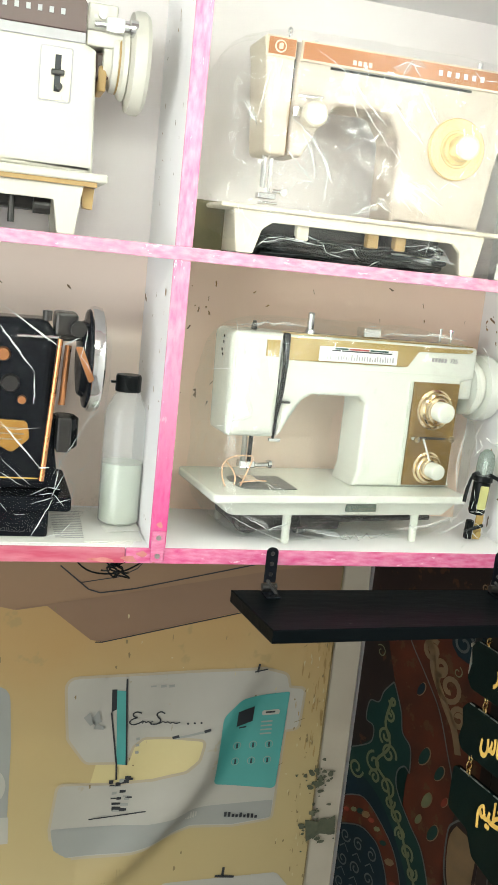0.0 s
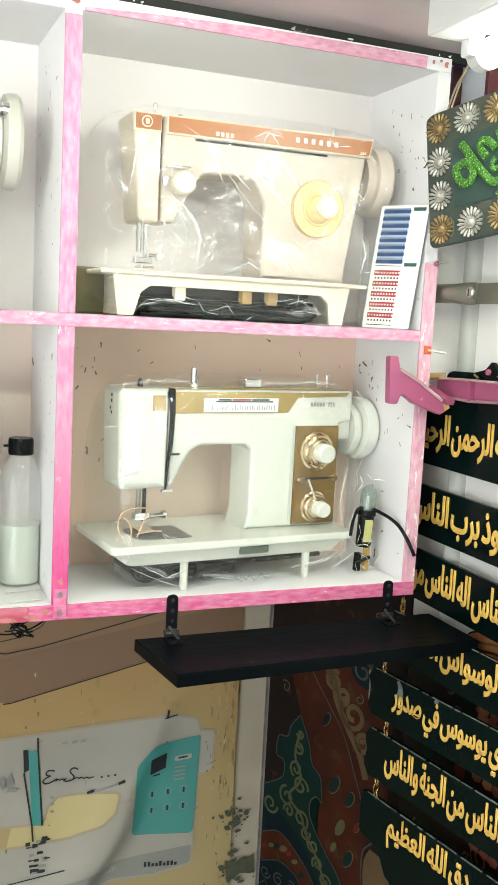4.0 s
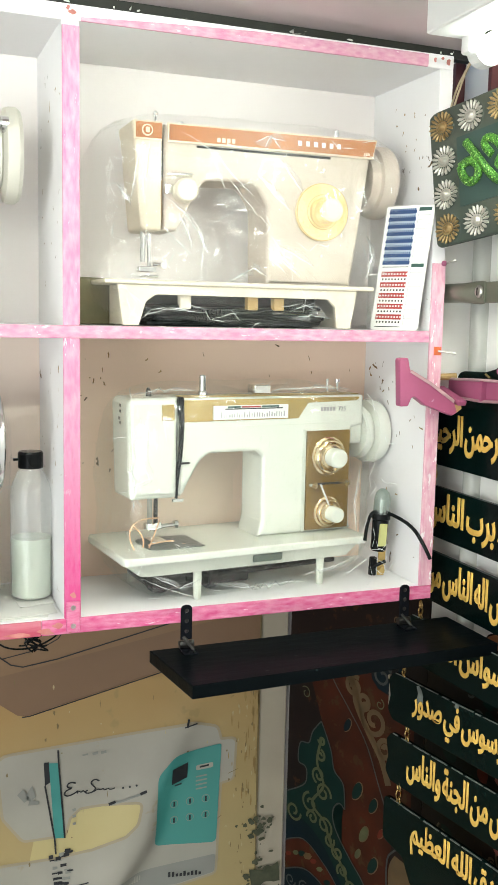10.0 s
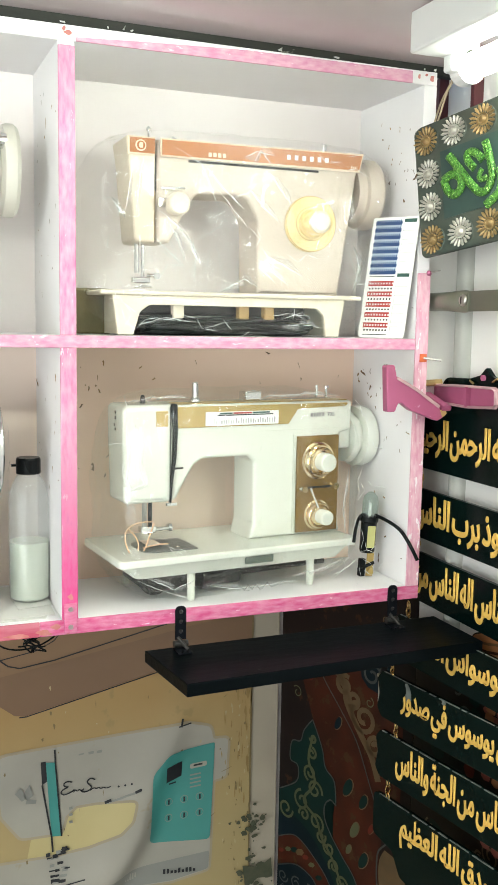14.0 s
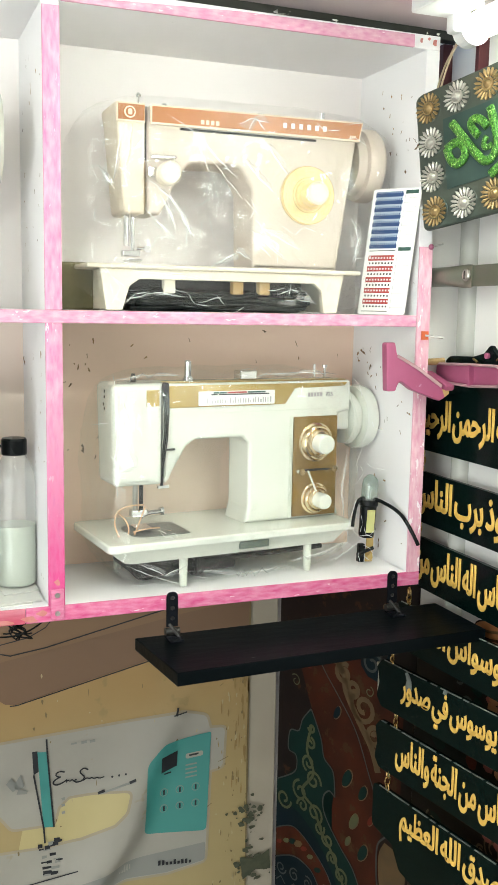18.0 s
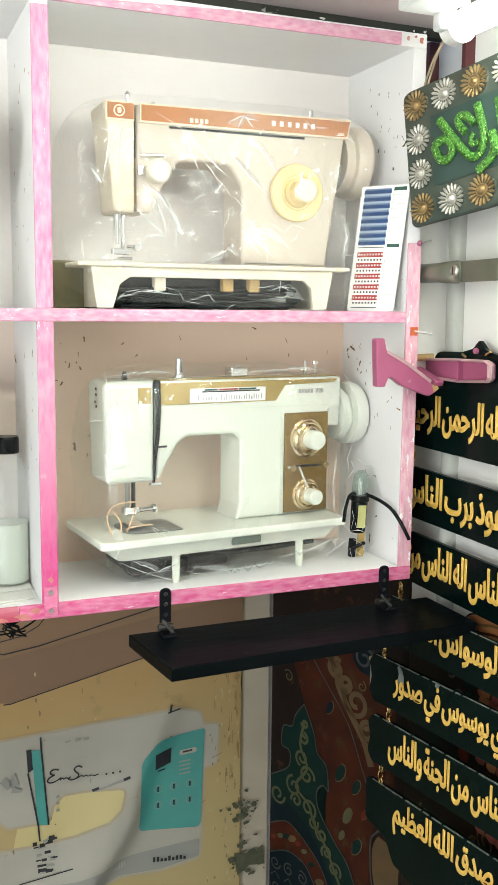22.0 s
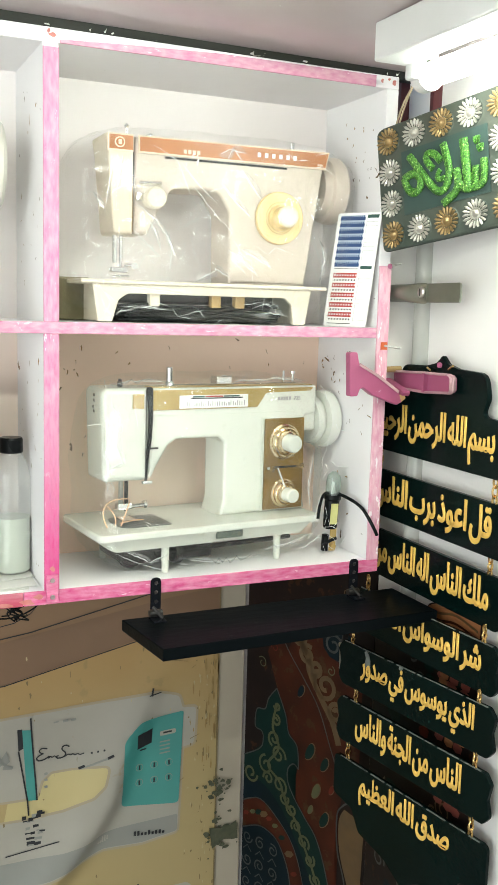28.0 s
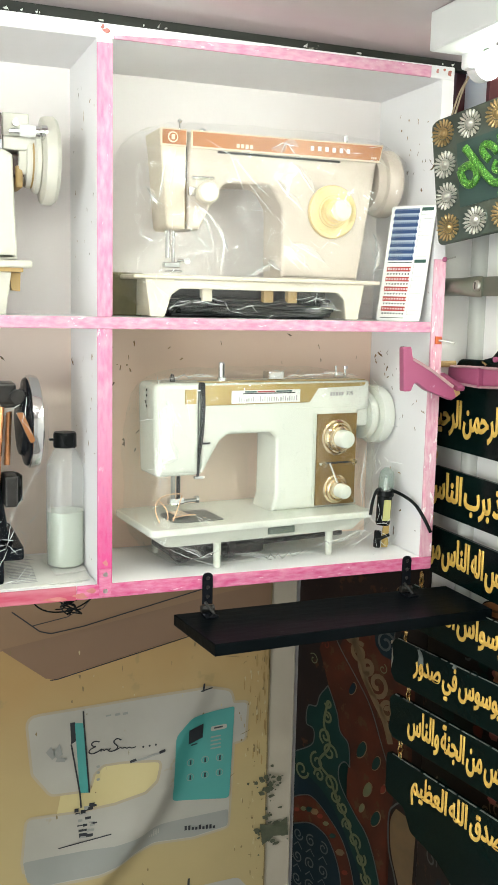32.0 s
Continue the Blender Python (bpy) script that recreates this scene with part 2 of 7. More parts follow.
def bx(x0, x1, y0, y1, z0, z1, bevel=0.0, seg=2, bm=None):
    """A box between two corners, its edges rounded."""
    own = bmesh.new()
    r = bmesh.ops.create_cube(own, size=1.0)
    for v in r["verts"]:
        v.co = Vector(((x0 + x1) / 2 + v.co.x * (x1 - x0), (y0 + y1) / 2 + v.co.y * (y1 - y0), (z0 + z1) / 2 + v.co.z * (z1 - z0)))
    if bevel > 0:
        bmesh.ops.bevel(own, geom=own.edges[:], offset=bevel, segments=seg, profile=0.5, affect="EDGES")
    return merge(bm, own)


def merge(bm, own):
    if bm is None:
        return own
    tmp = bpy.data.meshes.new("tmp")
    own.to_mesh(tmp)
    own.free()
    bm.from_mesh(tmp)
    bpy.data.meshes.remove(tmp)
    return bm


def lathe(profile, centre=(0, 0, 0), axis="z", n=28, bm=None):
    """A turned solid: profile of (radius, height) along an axis."""
    own = bmesh.new()
    rings = []
    for r, h in profile:
        rings.append([own.verts.new((r * math.cos(2 * math.pi * k / n), r * math.sin(2 * math.pi * k / n), h)) for k in range(n)])
    for a, b in zip(rings, rings[1:]):
        for k in range(n):
            own.faces.new((a[k], a[(k + 1) % n], b[(k + 1) % n], b[k]))
    own.faces.new(rings[0][::-1])
    own.faces.new(rings[-1])
    turn = {"z": Matrix.Identity(4), "x": Matrix.Rotation(radians(90), 4, "Y"), "y": Matrix.Rotation(radians(90), 4, "X")}[axis]
    bmesh.ops.transform(own, matrix=Matrix.Translation(centre) @ turn, verts=own.verts)
    return merge(bm, own)


def rod(a, b, r, n=10, bm=None):
    a, b = Vector(a), Vector(b)
    own = bmesh.new()
    bmesh.ops.create_cone(own, cap_ends=True, segments=n, radius1=r, radius2=r, depth=(b - a).length)
    m = Matrix.Translation((a + b) / 2) @ (b - a).to_track_quat("Z", "Y").to_matrix().to_4x4()
    bmesh.ops.transform(own, matrix=m, verts=own.verts)
    return merge(bm, own)


def inset(outline, d):
    """The outline drawn in by d."""
    n = len(outline)
    turn = 1 if sum(outline[k - 1][0] * outline[k][1] - outline[k][0] * outline[k - 1][1] for k in range(n)) > 0 else -1
    out = []
    for k in range(n):
        p, a, b = Vector(outline[k]), Vector(outline[k - 1]), Vector(outline[(k + 1) % n])
        e, f = (p - a), (b - p)
        e = e.normalized() if e.length > 1e-9 else f.normalized()
        f = f.normalized() if f.length > 1e-9 else e
        ne, nf = Vector((-e.y, e.x)) * turn, Vector((-f.y, f.x)) * turn
        m = ne + nf
        m = m.normalized() if m.length > 1e-6 else ne
        out.append(tuple(p + m * d / max(m.dot(ne), 0.5)))
    return out


def slab(outline, y0, y1, bevel=0.0, seg=2, plane="xz", bm=None):
    """A flat shape given by its outline, extruded from y0 to y1 (plane xz), or along the third axis of another plane, its rims rounded."""
    own = bmesh.new()
    put = {"xz": lambda p, d: (p[0], d, p[1]), "yz": lambda p, d: (d, p[0], p[1]), "xy": lambda p, d: (p[0], p[1], d)}[plane]
    clean = []
    for q in outline:
        if not clean or (Vector(q) - Vector(clean[-1])).length > 1e-5:
            clean.append(tuple(q))
    if (Vector(clean[0]) - Vector(clean[-1])).length < 1e-5:
        clean.pop()
    steps = [(0.0, 0.0)] if bevel <= 0 else [(bevel * (1 - math.cos(0.5 * math.pi * k / seg)), bevel * (1 - math.sin(0.5 * math.pi * k / seg))) for k in range(seg + 1)]
    levels = [(y0 + h, d) for d, h in steps[::-1]] + [(y1 - h, d) for d, h in steps]
    rings = []
    for y, d in levels:
        ring = inset(clean, d) if d > 1e-7 else clean
        rings.append([own.verts.new(put(q, y)) for q in ring])
    n = len(clean)
    for ra, rb in zip(rings, rings[1:]):
        for k in range(n):
            own.faces.new((ra[k], ra[(k + 1) % n], rb[(k + 1) % n], rb[k]))
    for ring, d in ((rings[0], levels[0][1]), (rings[-1], levels[-1][1])):
        flat = inset(clean, d) if d > 1e-7 else clean
        for tri in geometry.tessellate_polygon([[Vector((q[0], q[1], 0)) for q in flat]]):
            own.faces.new([ring[k] for k in tri])
    bmesh.ops.recalc_face_normals(own, faces=own.faces)
    return merge(bm, own)


def rounded(pts, r, n=5):
    """An outline with its corners rounded; r is one radius or one for each corner."""
    out = []
    m = len(pts)
    rs = r if isinstance(r, (list, tuple)) else [r] * m
    for k in range(m):
        p, a, b = Vector(pts[k]), Vector(pts[k - 1]), Vector(pts[(k + 1) % m])
        if rs[k] <= 0:
            out.append(tuple(p))
            continue
        da, db = (a - p).normalized(), (b - p).normalized()
        t = min(rs[k] / max(math.tan(da.angle(db) / 2), 0.05), (a - p).length * 0.49, (b - p).length * 0.49)
        s, e = p + da * t, p + db * t
        for q in range(n + 1):
            u = q / n
            out.append(tuple(s * (1 - u) ** 2 + p * 2 * u * (1 - u) + e * u * u))
    return out


def cable(name, pts, r, material, parent, label="", res=4):
    cu = bpy.data.curves.new(name, "CURVE")
    cu.dimensions, cu.bevel_depth, cu.bevel_resolution, cu.resolution_u, cu.use_fill_caps = "3D", r, 2, res, True
    sp = cu.splines.new("NURBS")
    sp.points.add(len(pts) - 1)
    for q, p in zip(sp.points, pts):
        q.co = (*p, 1)
    sp.use_endpoint_u, sp.order_u = True, 3
    tmp = bpy.data.objects.new(name, cu)
    scene.collection.objects.link(tmp)
    bpy.context.view_layer.update()
    me = bpy.data.meshes.new_from_object(tmp.evaluated_get(bpy.context.evaluated_depsgraph_get()))
    bpy.data.objects.remove(tmp)
    me.name = name
    me.materials.clear()
    me.materials.append(material)
    for fc in me.polygons:
        fc.use_smooth = True
    ob = new(name, me)
    if parent is not None:
        ob.parent = parent
    return tagged(ob, label) if label else ob


def lettering(name, body, size, m, material, parent, width=None, depth=0.0006, shear=0.0, bevel=0.0):
    """Raised writing at the pose m, read along its x axis, scaled to a width if one is given."""
    cu = bpy.data.curves.new(name, "FONT")
    cu.body, cu.size, cu.extrude, cu.shear, cu.bevel_depth, cu.resolution_u = body, size, depth, shear, bevel, 3
    tmp = bpy.data.objects.new(name, cu)
    scene.collection.objects.link(tmp)
    bpy.context.view_layer.update()
    me = bpy.data.meshes.new_from_object(tmp.evaluated_get(bpy.context.evaluated_depsgraph_get()))
    bpy.data.objects.remove(tmp)
    me.name = name
    me.materials.clear()
    me.materials.append(material)
    xs = [v.co.x for v in me.vertices] or [0, 1]
    if width:
        k = width / (max(xs) - min(xs))
        x0 = min(xs)
        for v in me.vertices:
            v.co.x = (v.co.x - x0) * k
    me.transform(m)
    ob = new(name, me)
    if parent is not None:
        ob.parent = parent
    return ob


# ---- the shop: floor, walls, ceiling ----
def structure(name, bm, material, label, category="wall"):
    return tagged(link(name, bm, material), label, category, kind="structure")


structure("floor", bx(-1.95, 0.75, -2.75, 0.55, -0.1, 0.0), CONCRETE, "grey concrete shop floor", "floor")
structure("wall_north", bx(-1.95, 0.75, 0.425, 0.525, 0.0, 2.3), PLASTER, "off-white plastered wall behind the cabinet")
structure("wall_east", bx(0.605, 0.75, -2.75, 0.425, 0.0, 2.3), PLASTER, "white plastered side wall with scuffs and chips")
# unseen wall; its opening is invented to let light in from the left
bm = bx(-1.95, -1.85, -0.80, 0.425, 0.0, 2.3)
bx(-1.95, -1.85, -2.75, -2.66, 0.0, 2.3, bm=bm)
bx(-1.95, -1.85, -2.66, -0.80, 1.95, 2.3, bm=bm)
structure("wall_west", bm, PLASTER, "unseen off-white wall with an invented opening for daylight")
# unseen wall, kept off-white so that it throws fill light back
structure("wall_south", bx(-1.95, 0.75, -2.85, -2.75, 0.0, 2.3), PLASTER, "unseen off-white end wall that bounces light")
bm = bmesh.new()
bx(-1.95, 0.605, -2.75, 0.012, 0.0, 0.06, bm=bm)
for v in bm.verts:
    v.co.z += 1.9995 - 0.006 * v.co.x + 0.06 * (0.012 - v.co.y)
structure("ceiling", bm, MAUVE, "low glossy mauve ceiling panel with scratches", "ceiling")

# added area lamp in the invented opening, lighting the cabinet from the left
day = bpy.data.lights.new("daylight", "AREA")
day.shape, day.size, day.size_y, day.energy, day.color = "RECTANGLE", 1.8, 1.7, DAYLIGHT, (0.93, 0.99, 1.0)
dayob = new("daylight", day)
dayob.matrix_basis = look((-1.86, -1.73, 1.15), (0.2, -0.45, 1.35))

# ---- cabinet on the wall ----
XR0, XR1 = 0.512, 0.533
Z_BOT0, Z_BOT1, Z_MID0, Z_MID1, Z_TOP0, Z_TOP1 = 1.209, 1.229, 1.588, 1.604, 1.965, 1.984
BACK = 0.19


def wall_cabinet():
    c = thing("wall_cabinet", "open white-painted wooden wall cabinet with chipped pink front edges", "cabinet")
    part("back_panel", bx(-0.56, XR1, BACK, BACK + 0.012, Z_MID0, Z_TOP1), ROSE_WHITE, c)
    part("back_panel", bx(-0.56, -0.0005, BACK, BACK + 0.012, Z_BOT0, Z_MID0), BOUNCE_WHITE, c)
    part("back_panel", bx(-0.0005, XR1, BACK, BACK + 0.012, Z_BOT0, Z_MID0), BEIGE_PAINT, c, "beige-tinted back panel")
    part("top_board", bx(-0.56, XR1, 0.0, BACK, Z_TOP0, Z_TOP1, 0.001), WHITE_PAINT, c)
    part("bottom_board", bx(-0.56, XR1, 0.0, BACK, Z_BOT0, Z_BOT1, 0.001), WHITE_PAINT, c)
    part("side_board", bx(XR0, XR1, 0.0, BACK, Z_BOT1, Z_TOP0, 0.001), WHITE_PAINT, c)
    part("side_board", bx(-0.56, -0.54, 0.0, BACK, Z_BOT1, Z_TOP0, 0.001), WHITE_PAINT, c)
    part("shelf", bx(-0.54, -0.011, 0.0, BACK, Z_MID0, Z_MID1, 0.001), WHITE_PAINT, c)
    part("shelf", bx(0.010, XR0, 0.0, BACK, Z_MID0, Z_MID1, 0.001), WHITE_PAINT, c)
    part("divider", bx(-0.011, 0.010, 0.0, BACK, Z_BOT1, Z_TOP0, 0.001), WHITE_PAINT, c)
    part("edge_strip", slab([(0.012, Z_TOP0), (0.49, Z_TOP0), (0.49, Z_TOP1 - 0.003), (0.24, Z_TOP1 - 0.004), (0.10, Z_TOP0 + 0.009), (0.012, Z_TOP0 + 0.004)], -0.004, 0.0), PINK, c, "worn pink edge strip")
    part("edge_strip", bx(-0.54, XR0 - 0.001, -0.004, 0.0, Z_MID0, Z_MID1, 0.001), PINK, c, "worn pink edge strip")
    part("edge_strip", bx(-0.040, XR1, -0.004, 0.0, Z_BOT0, Z_BOT1, 0.001), HOT_PINK, c, "bright pink edge strip")
    part("edge_strip", bx(-0.56, -0.0405, -0.004, 0.0, Z_BOT0, Z_BOT1, 0.001), CRIMSON, c, "dull crimson edge strip")
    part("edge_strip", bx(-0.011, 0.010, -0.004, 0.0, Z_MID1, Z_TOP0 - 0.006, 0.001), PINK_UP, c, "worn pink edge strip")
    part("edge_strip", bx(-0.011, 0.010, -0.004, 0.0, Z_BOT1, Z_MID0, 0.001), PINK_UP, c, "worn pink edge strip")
    part("edge_strip", bx(XR0, XR1, -0.004, 0.0, Z_BOT1, 1.70, 0.001), PINK_PALE, c, "faded pink edge strip")
    for x, z, w, h in ((0.500, 1.9745, 0.004, 0.003), (0.521, 1.9735, 0.006, 0.004), (0.512, 1.9775, 0.003, 0.002), (0.001, 1.9735, 0.006, 0.003), (-0.004, 1.978, 0.003, 0.003),
                       (-0.036, 1.2150, 0.016, 0.004), (-0.020, 1.2215, 0.008, 0.004), (-0.070, 1.2135, 0.022, 0.003), (0.000, 1.2600, 0.005, 0.004), (-0.004, 1.2075 + 0.006, 0.006, 0.003)):
        bm = bmesh.new()
        bm.faces.new([bm.verts.new((x + 0.7 * w * (1 + 0.4 * math.sin(5 * k + x * 900)) * math.cos(k * 0.7), -0.0046, z + h * (1 + 0.4 * math.cos(7 * k)) * math.sin(k * 0.7))) for k in range(9)])
        part("paint_daub", bm, RED_DAUB, c)
    rnd = random.Random(77)
    # flecks of dirt and chipped paint on back and sides
    for name, n, place in (("back_fleck", 52, lambda: (rnd.choice((rnd.gauss(0.40, 0.06), rnd.gauss(0.06, 0.03), rnd.uniform(-0.25, 0.5))), BACK - 0.0008, rnd.choice((rnd.gauss(1.545, 0.018), rnd.uniform(1.32, 1.56), rnd.gauss(1.40, 0.04))), "y")),
                           ("side_fleck", 90, lambda: (XR0 - 0.0008, rnd.uniform(0.008, 0.18), rnd.choice((rnd.uniform(1.64, 1.95), rnd.gauss(1.86, 0.03), rnd.uniform(1.25, 1.56), rnd.gauss(1.53, 0.02))), "x")),
                           ("side_fleck", 45, lambda: (-0.0118, rnd.uniform(0.008, 0.18), rnd.choice((rnd.uniform(1.64, 1.95), rnd.uniform(1.25, 1.56))), "x"))):
        bm = bmesh.new()
        for k in range(n):
            x, y, z, ax = place()
            x, z = min(x, XR0 - 0.0008), min(z, 1.95)
            if abs(z - 1.596) < 0.012 or abs(x) < 0.0115:
                continue
            big = 0.8 + (rnd.random() ** 5) * 1.4
            l, w, a = rnd.uniform(0.001, 0.0055) * big, rnd.uniform(0.0006, 0.0015) * big, rnd.gauss(1.5, 0.9)
            u, v = (l * math.cos(a), l * math.sin(a)), (-w * math.sin(a), w * math.cos(a))
            ring = []
            for s, t in ((-1, rnd.uniform(-1, 1)), (-0.5, rnd.uniform(0.4, 1.6)), (0.2, rnd.uniform(0.1, 0.9)), (0.6, rnd.uniform(0.4, 1.8)), (1, rnd.uniform(-1, 0.3)), (0.3, rnd.uniform(-1.5, -0.3)), (-0.6, rnd.uniform(-1.2, -0.3))):
                p, q = u[0] * s + v[0] * t, u[1] * s + v[1] * t
                ring.append(bm.verts.new((x + p, y, z + q) if ax == "y" else (x, y + p, z + q)))
            bm.faces.new(ring)
        tagged(part(name, bm, FLECK, c), kind="stuff")
    return c


wall_cabinet()

# ---- more materials ----
CREAM = mat("cream_enamel", (0.575, 0.50, 0.425), 0.45, second=(0.535, 0.46, 0.385), scale=5, amount=0.6, grain=60, bump=0.04)
CREAM_PALE = mat("pale_cream_plastic", (0.74, 0.68, 0.56), 0.38, second=(0.68, 0.61, 0.48), scale=8, amount=0.6, grain=80, bump=0.06)
CREAM_KNOB = mat("yellowed_plastic", (0.80, 0.64, 0.32), 0.35, second=(0.75, 0.56, 0.25), scale=9, amount=0.6, grain=80, bump=0.05)
ORANGE = mat("orange_brown_panel", (0.42, 0.15, 0.036), 0.35, second=(0.36, 0.12, 0.026), scale=14, amount=0.6, grain=90, bump=0.05)
MINT = mat("mint_white_enamel", (0.74, 0.75, 0.68), 0.2, second=(0.69, 0.71, 0.63), scale=4, amount=0.6, grain=50, bump=0.03, coat=0.3)
MINT_DIM = mat("mint_white_plastic", (0.69, 0.70, 0.62), 0.35, second=(0.57, 0.60, 0.51), scale=7, amount=0.6, grain=60, bump=0.05)
BRASS = mat("brushed_gold_panel", (0.52, 0.38, 0.14), 0.38, metal=0.6, second=(0.42, 0.29, 0.09), scale=20, amount=0.5, grain=180, bump=0.12, stretch=(1, 1, 0.2))
BROWN_PANEL = mat("bronze_panel", (0.30, 0.19, 0.06), 0.32, metal=0.5, second=(0.22, 0.13, 0.035), scale=12, amount=0.6, grain=180, bump=0.1)
BLACK = mat("black_plastic", (0.004, 0.0055, 0.006), 0.25, spec=0.15, second=(0.008, 0.009, 0.009), scale=20, amount=0.6, grain=90, bump=0.08)
JAPAN = mat("black_japanned_iron", (0.006, 0.007, 0.009), 0.12, second=(0.010, 0.011, 0.014), scale=8, amount=0.6, grain=60, bump=0.03, spec=0.04)
BROWN_NAME = mat("brown_nameplate", (0.10, 0.058, 0.048), 0.35, second=(0.085, 0.048, 0.040), scale=14, amount=0.6, grain=120, bump=0.05)
SILVER = mat("silver_band", (0.42, 0.41, 0.41), 0.4, metal=0.1, second=(0.36, 0.35, 0.35), scale=14, amount=0.6, grain=120, bump=0.05)
PLATE = mat("dark_brushed_steel", (0.20, 0.21, 0.20), 0.35, metal=0.7, second=(0.14, 0.15, 0.145), scale=25, amount=0.6, grain=120, bump=0.12)
FACE_CREAM = mat("yellowed_cream_plastic", (0.64, 0.555, 0.43), 0.42, second=(0.60, 0.51, 0.385), scale=6, amount=0.6, grain=60, bump=0.04)
DARK_GREY = mat("grey_green_plate", (0.12, 0.15, 0.12), 0.4, second=(0.09, 0.11, 0.09), scale=20, amount=0.6, bump=0.05)
IVORY = mat("aged_white_enamel", (0.59, 0.57, 0.51), 0.36, second=(0.54, 0.51, 0.42), scale=6, amount=0.6, grain=60, bump=0.05,
            spots=(0.55, 0.45, 0.25), spot_scale=38, spot_at=0.76)
GILT = mat("gilt_metal", (0.84, 0.70, 0.48), 0.16, metal=1.0, second=(0.68, 0.53, 0.32), scale=30, amount=0.6, bump=0.03)
OLD_GOLD = mat("dull_gilt", (0.50, 0.27, 0.06), 0.35, metal=0.5, second=(0.36, 0.18, 0.035), scale=60, amount=0.5, grain=120, bump=0.3)
TAN = mat("tan_plastic", (0.45, 0.30, 0.12), 0.45, second=(0.36, 0.23, 0.08), scale=20, amount=0.6)
COPPER = mat("copper_rod", (0.62, 0.28, 0.12), 0.28, metal=0.9, second=(0.5, 0.2, 0.08), scale=30, amount=0.6)
PRINT_WHITE = mat("print_white", (0.83, 0.83, 0.80), 0.5, second=(0.79, 0.79, 0.75), scale=12, amount=0.6, bump=0.03)
PRINT_BLACK = mat("print_black", (0.015, 0.017, 0.02), 0.5, bump=0.03)
PRINT_RED = mat("print_red", (0.42, 0.05, 0.04), 0.5, second=(0.36, 0.035, 0.03), bump=0.03)
PRINT_BLUE = mat("print_blue", (0.012, 0.055, 0.17), 0.5, second=(0.01, 0.04, 0.13), bump=0.03)
PALE_BLUE = mat("print_pale_blue", (0.36, 0.44, 0.53), 0.5, bump=0.03)
PRINT_GREEN = mat("print_dark_green", (0.02, 0.08, 0.06), 0.5, bump=0.03)
PALE_ORANGE = mat("pale_orange_line", (0.84, 0.70, 0.52), 0.4, bump=0.03)
OLIVE = mat("stained_olive_board", (0.25, 0.21, 0.11), 0.7, second=(0.11, 0.105, 0.05), scale=20, amount=0.6, grain=80, bump=0.5)
FILM = clear("clear_plastic_film", (1.0, 1.0, 0.998), 0.05, 0.030, 1.0, 16.0, 1.0, 0.045)
FILM_CLEAR = clear("glass_clear_film", (0.999, 0.999, 0.999), 0.05, 0.001, 1.0, 18.0, 1.0, 0.007)
FILM_GREEN = clear("clear_plastic_film_greenish", (0.988, 0.998, 0.988), 0.05, 0.022, 1.0, 14.0, 1.0, 0.045)
# whitish film for ribbons that stand for highlights on the bags
FOLD_GLINT = clear("painted_fold_highlight", (1.0, 1.0, 1.0), 0.16, 0.78, 0.3, 90.0, 1.0, 0.02)
SHEEN = clear("painted_film_sheen", (1.0, 1.0, 1.0), 0.12, 0.22, 0.3, 60.0, 1.0, 0.01)
THREAD = mat("pale_orange_thread", (0.75, 0.48, 0.30), 0.6, bump=0.1)
BULB_GLASS = clear("grey_bulb_glass", (0.62, 0.70, 0.66), 0.05, 0.12, 0.02, 5.0, 1.0)
BOTTLE = clear("milky_bottle_plastic", (0.97, 0.98, 0.975), 0.2, 0.24, 0.05, 12.0, 0.9, 0.05)
LIQUID = mat("pale_green_liquid", (0.55, 0.60, 0.49), 0.25, second=(0.50, 0.55, 0.44), scale=8, bump=0.0)
PAPER = mat("newspaper", (0.74, 0.73, 0.68), 0.7, second=(0.66, 0.65, 0.60), scale=20, amount=0.6, bump=0.2)
YELLOW_TAG = mat("yellow_label", (0.55, 0.55, 0.22), 0.5, bump=0.05)


def bars(name, x, z, w, h, n, y, material, parent, gap=0.35):
    """A row of plain bars that stands for lettering; one mesh."""
    bm = bmesh.new()
    step = w / n
    for k in range(n):
        bx(x + k * step, x + (k + 1 - gap) * step, y - 0.0006, y, z, z + h, bm=bm)
    return part(name, bm, material, parent)


def film_bag(name, label, x0, x1, y0, y1, z0, z1, material, seed, at=None, puff=0.006):
    """A loose clear bag: a soft box with a crumpled skin; highlights on its creases are drawn apart, as white ribbons.
    """
    root = thing(name, label, "plastic bag", at=at)
    bm = bmesh.new()
    cx, cy, cz = (x0 + x1) / 2, (y0 + y1) / 2, (z0 + z1) / 2
    hx, hy, hz = (x1 - x0) / 2, (y1 - y0) / 2, (z1 - z0) / 2
    bmesh.ops.create_cube(bm, size=2.0)
    bmesh.ops.subdivide_edges(bm, edges=bm.edges[:], cuts=29, use_grid_fill=True)
    for v in bm.verts:
        c = v.co
        # round the edges of the box
        e = 5.0
        n = (abs(c.x) ** e + abs(c.y) ** e + abs(c.z) ** e) ** (1 / e)
        q = c / max(n, 1e-6)
        p = Vector((cx + q.x * hx, cy + q.y * hy, cz + q.z * hz))
        o = Vector((seed, 0, 0))
        d = noise.noise(p * 14 + o) * puff + (noise.turbulence(p * 26 + o, 3, True) - 0.5) * puff * 1.1
        p += Vector((q.x * d, q.y * d * 0.6, q.z * d * 0.7))
        p.y = min(p.y, y1)
        p.z = max(p.z, z0)
        v.co = p
    part("film", bm, material, root, smooth=True)
    return root


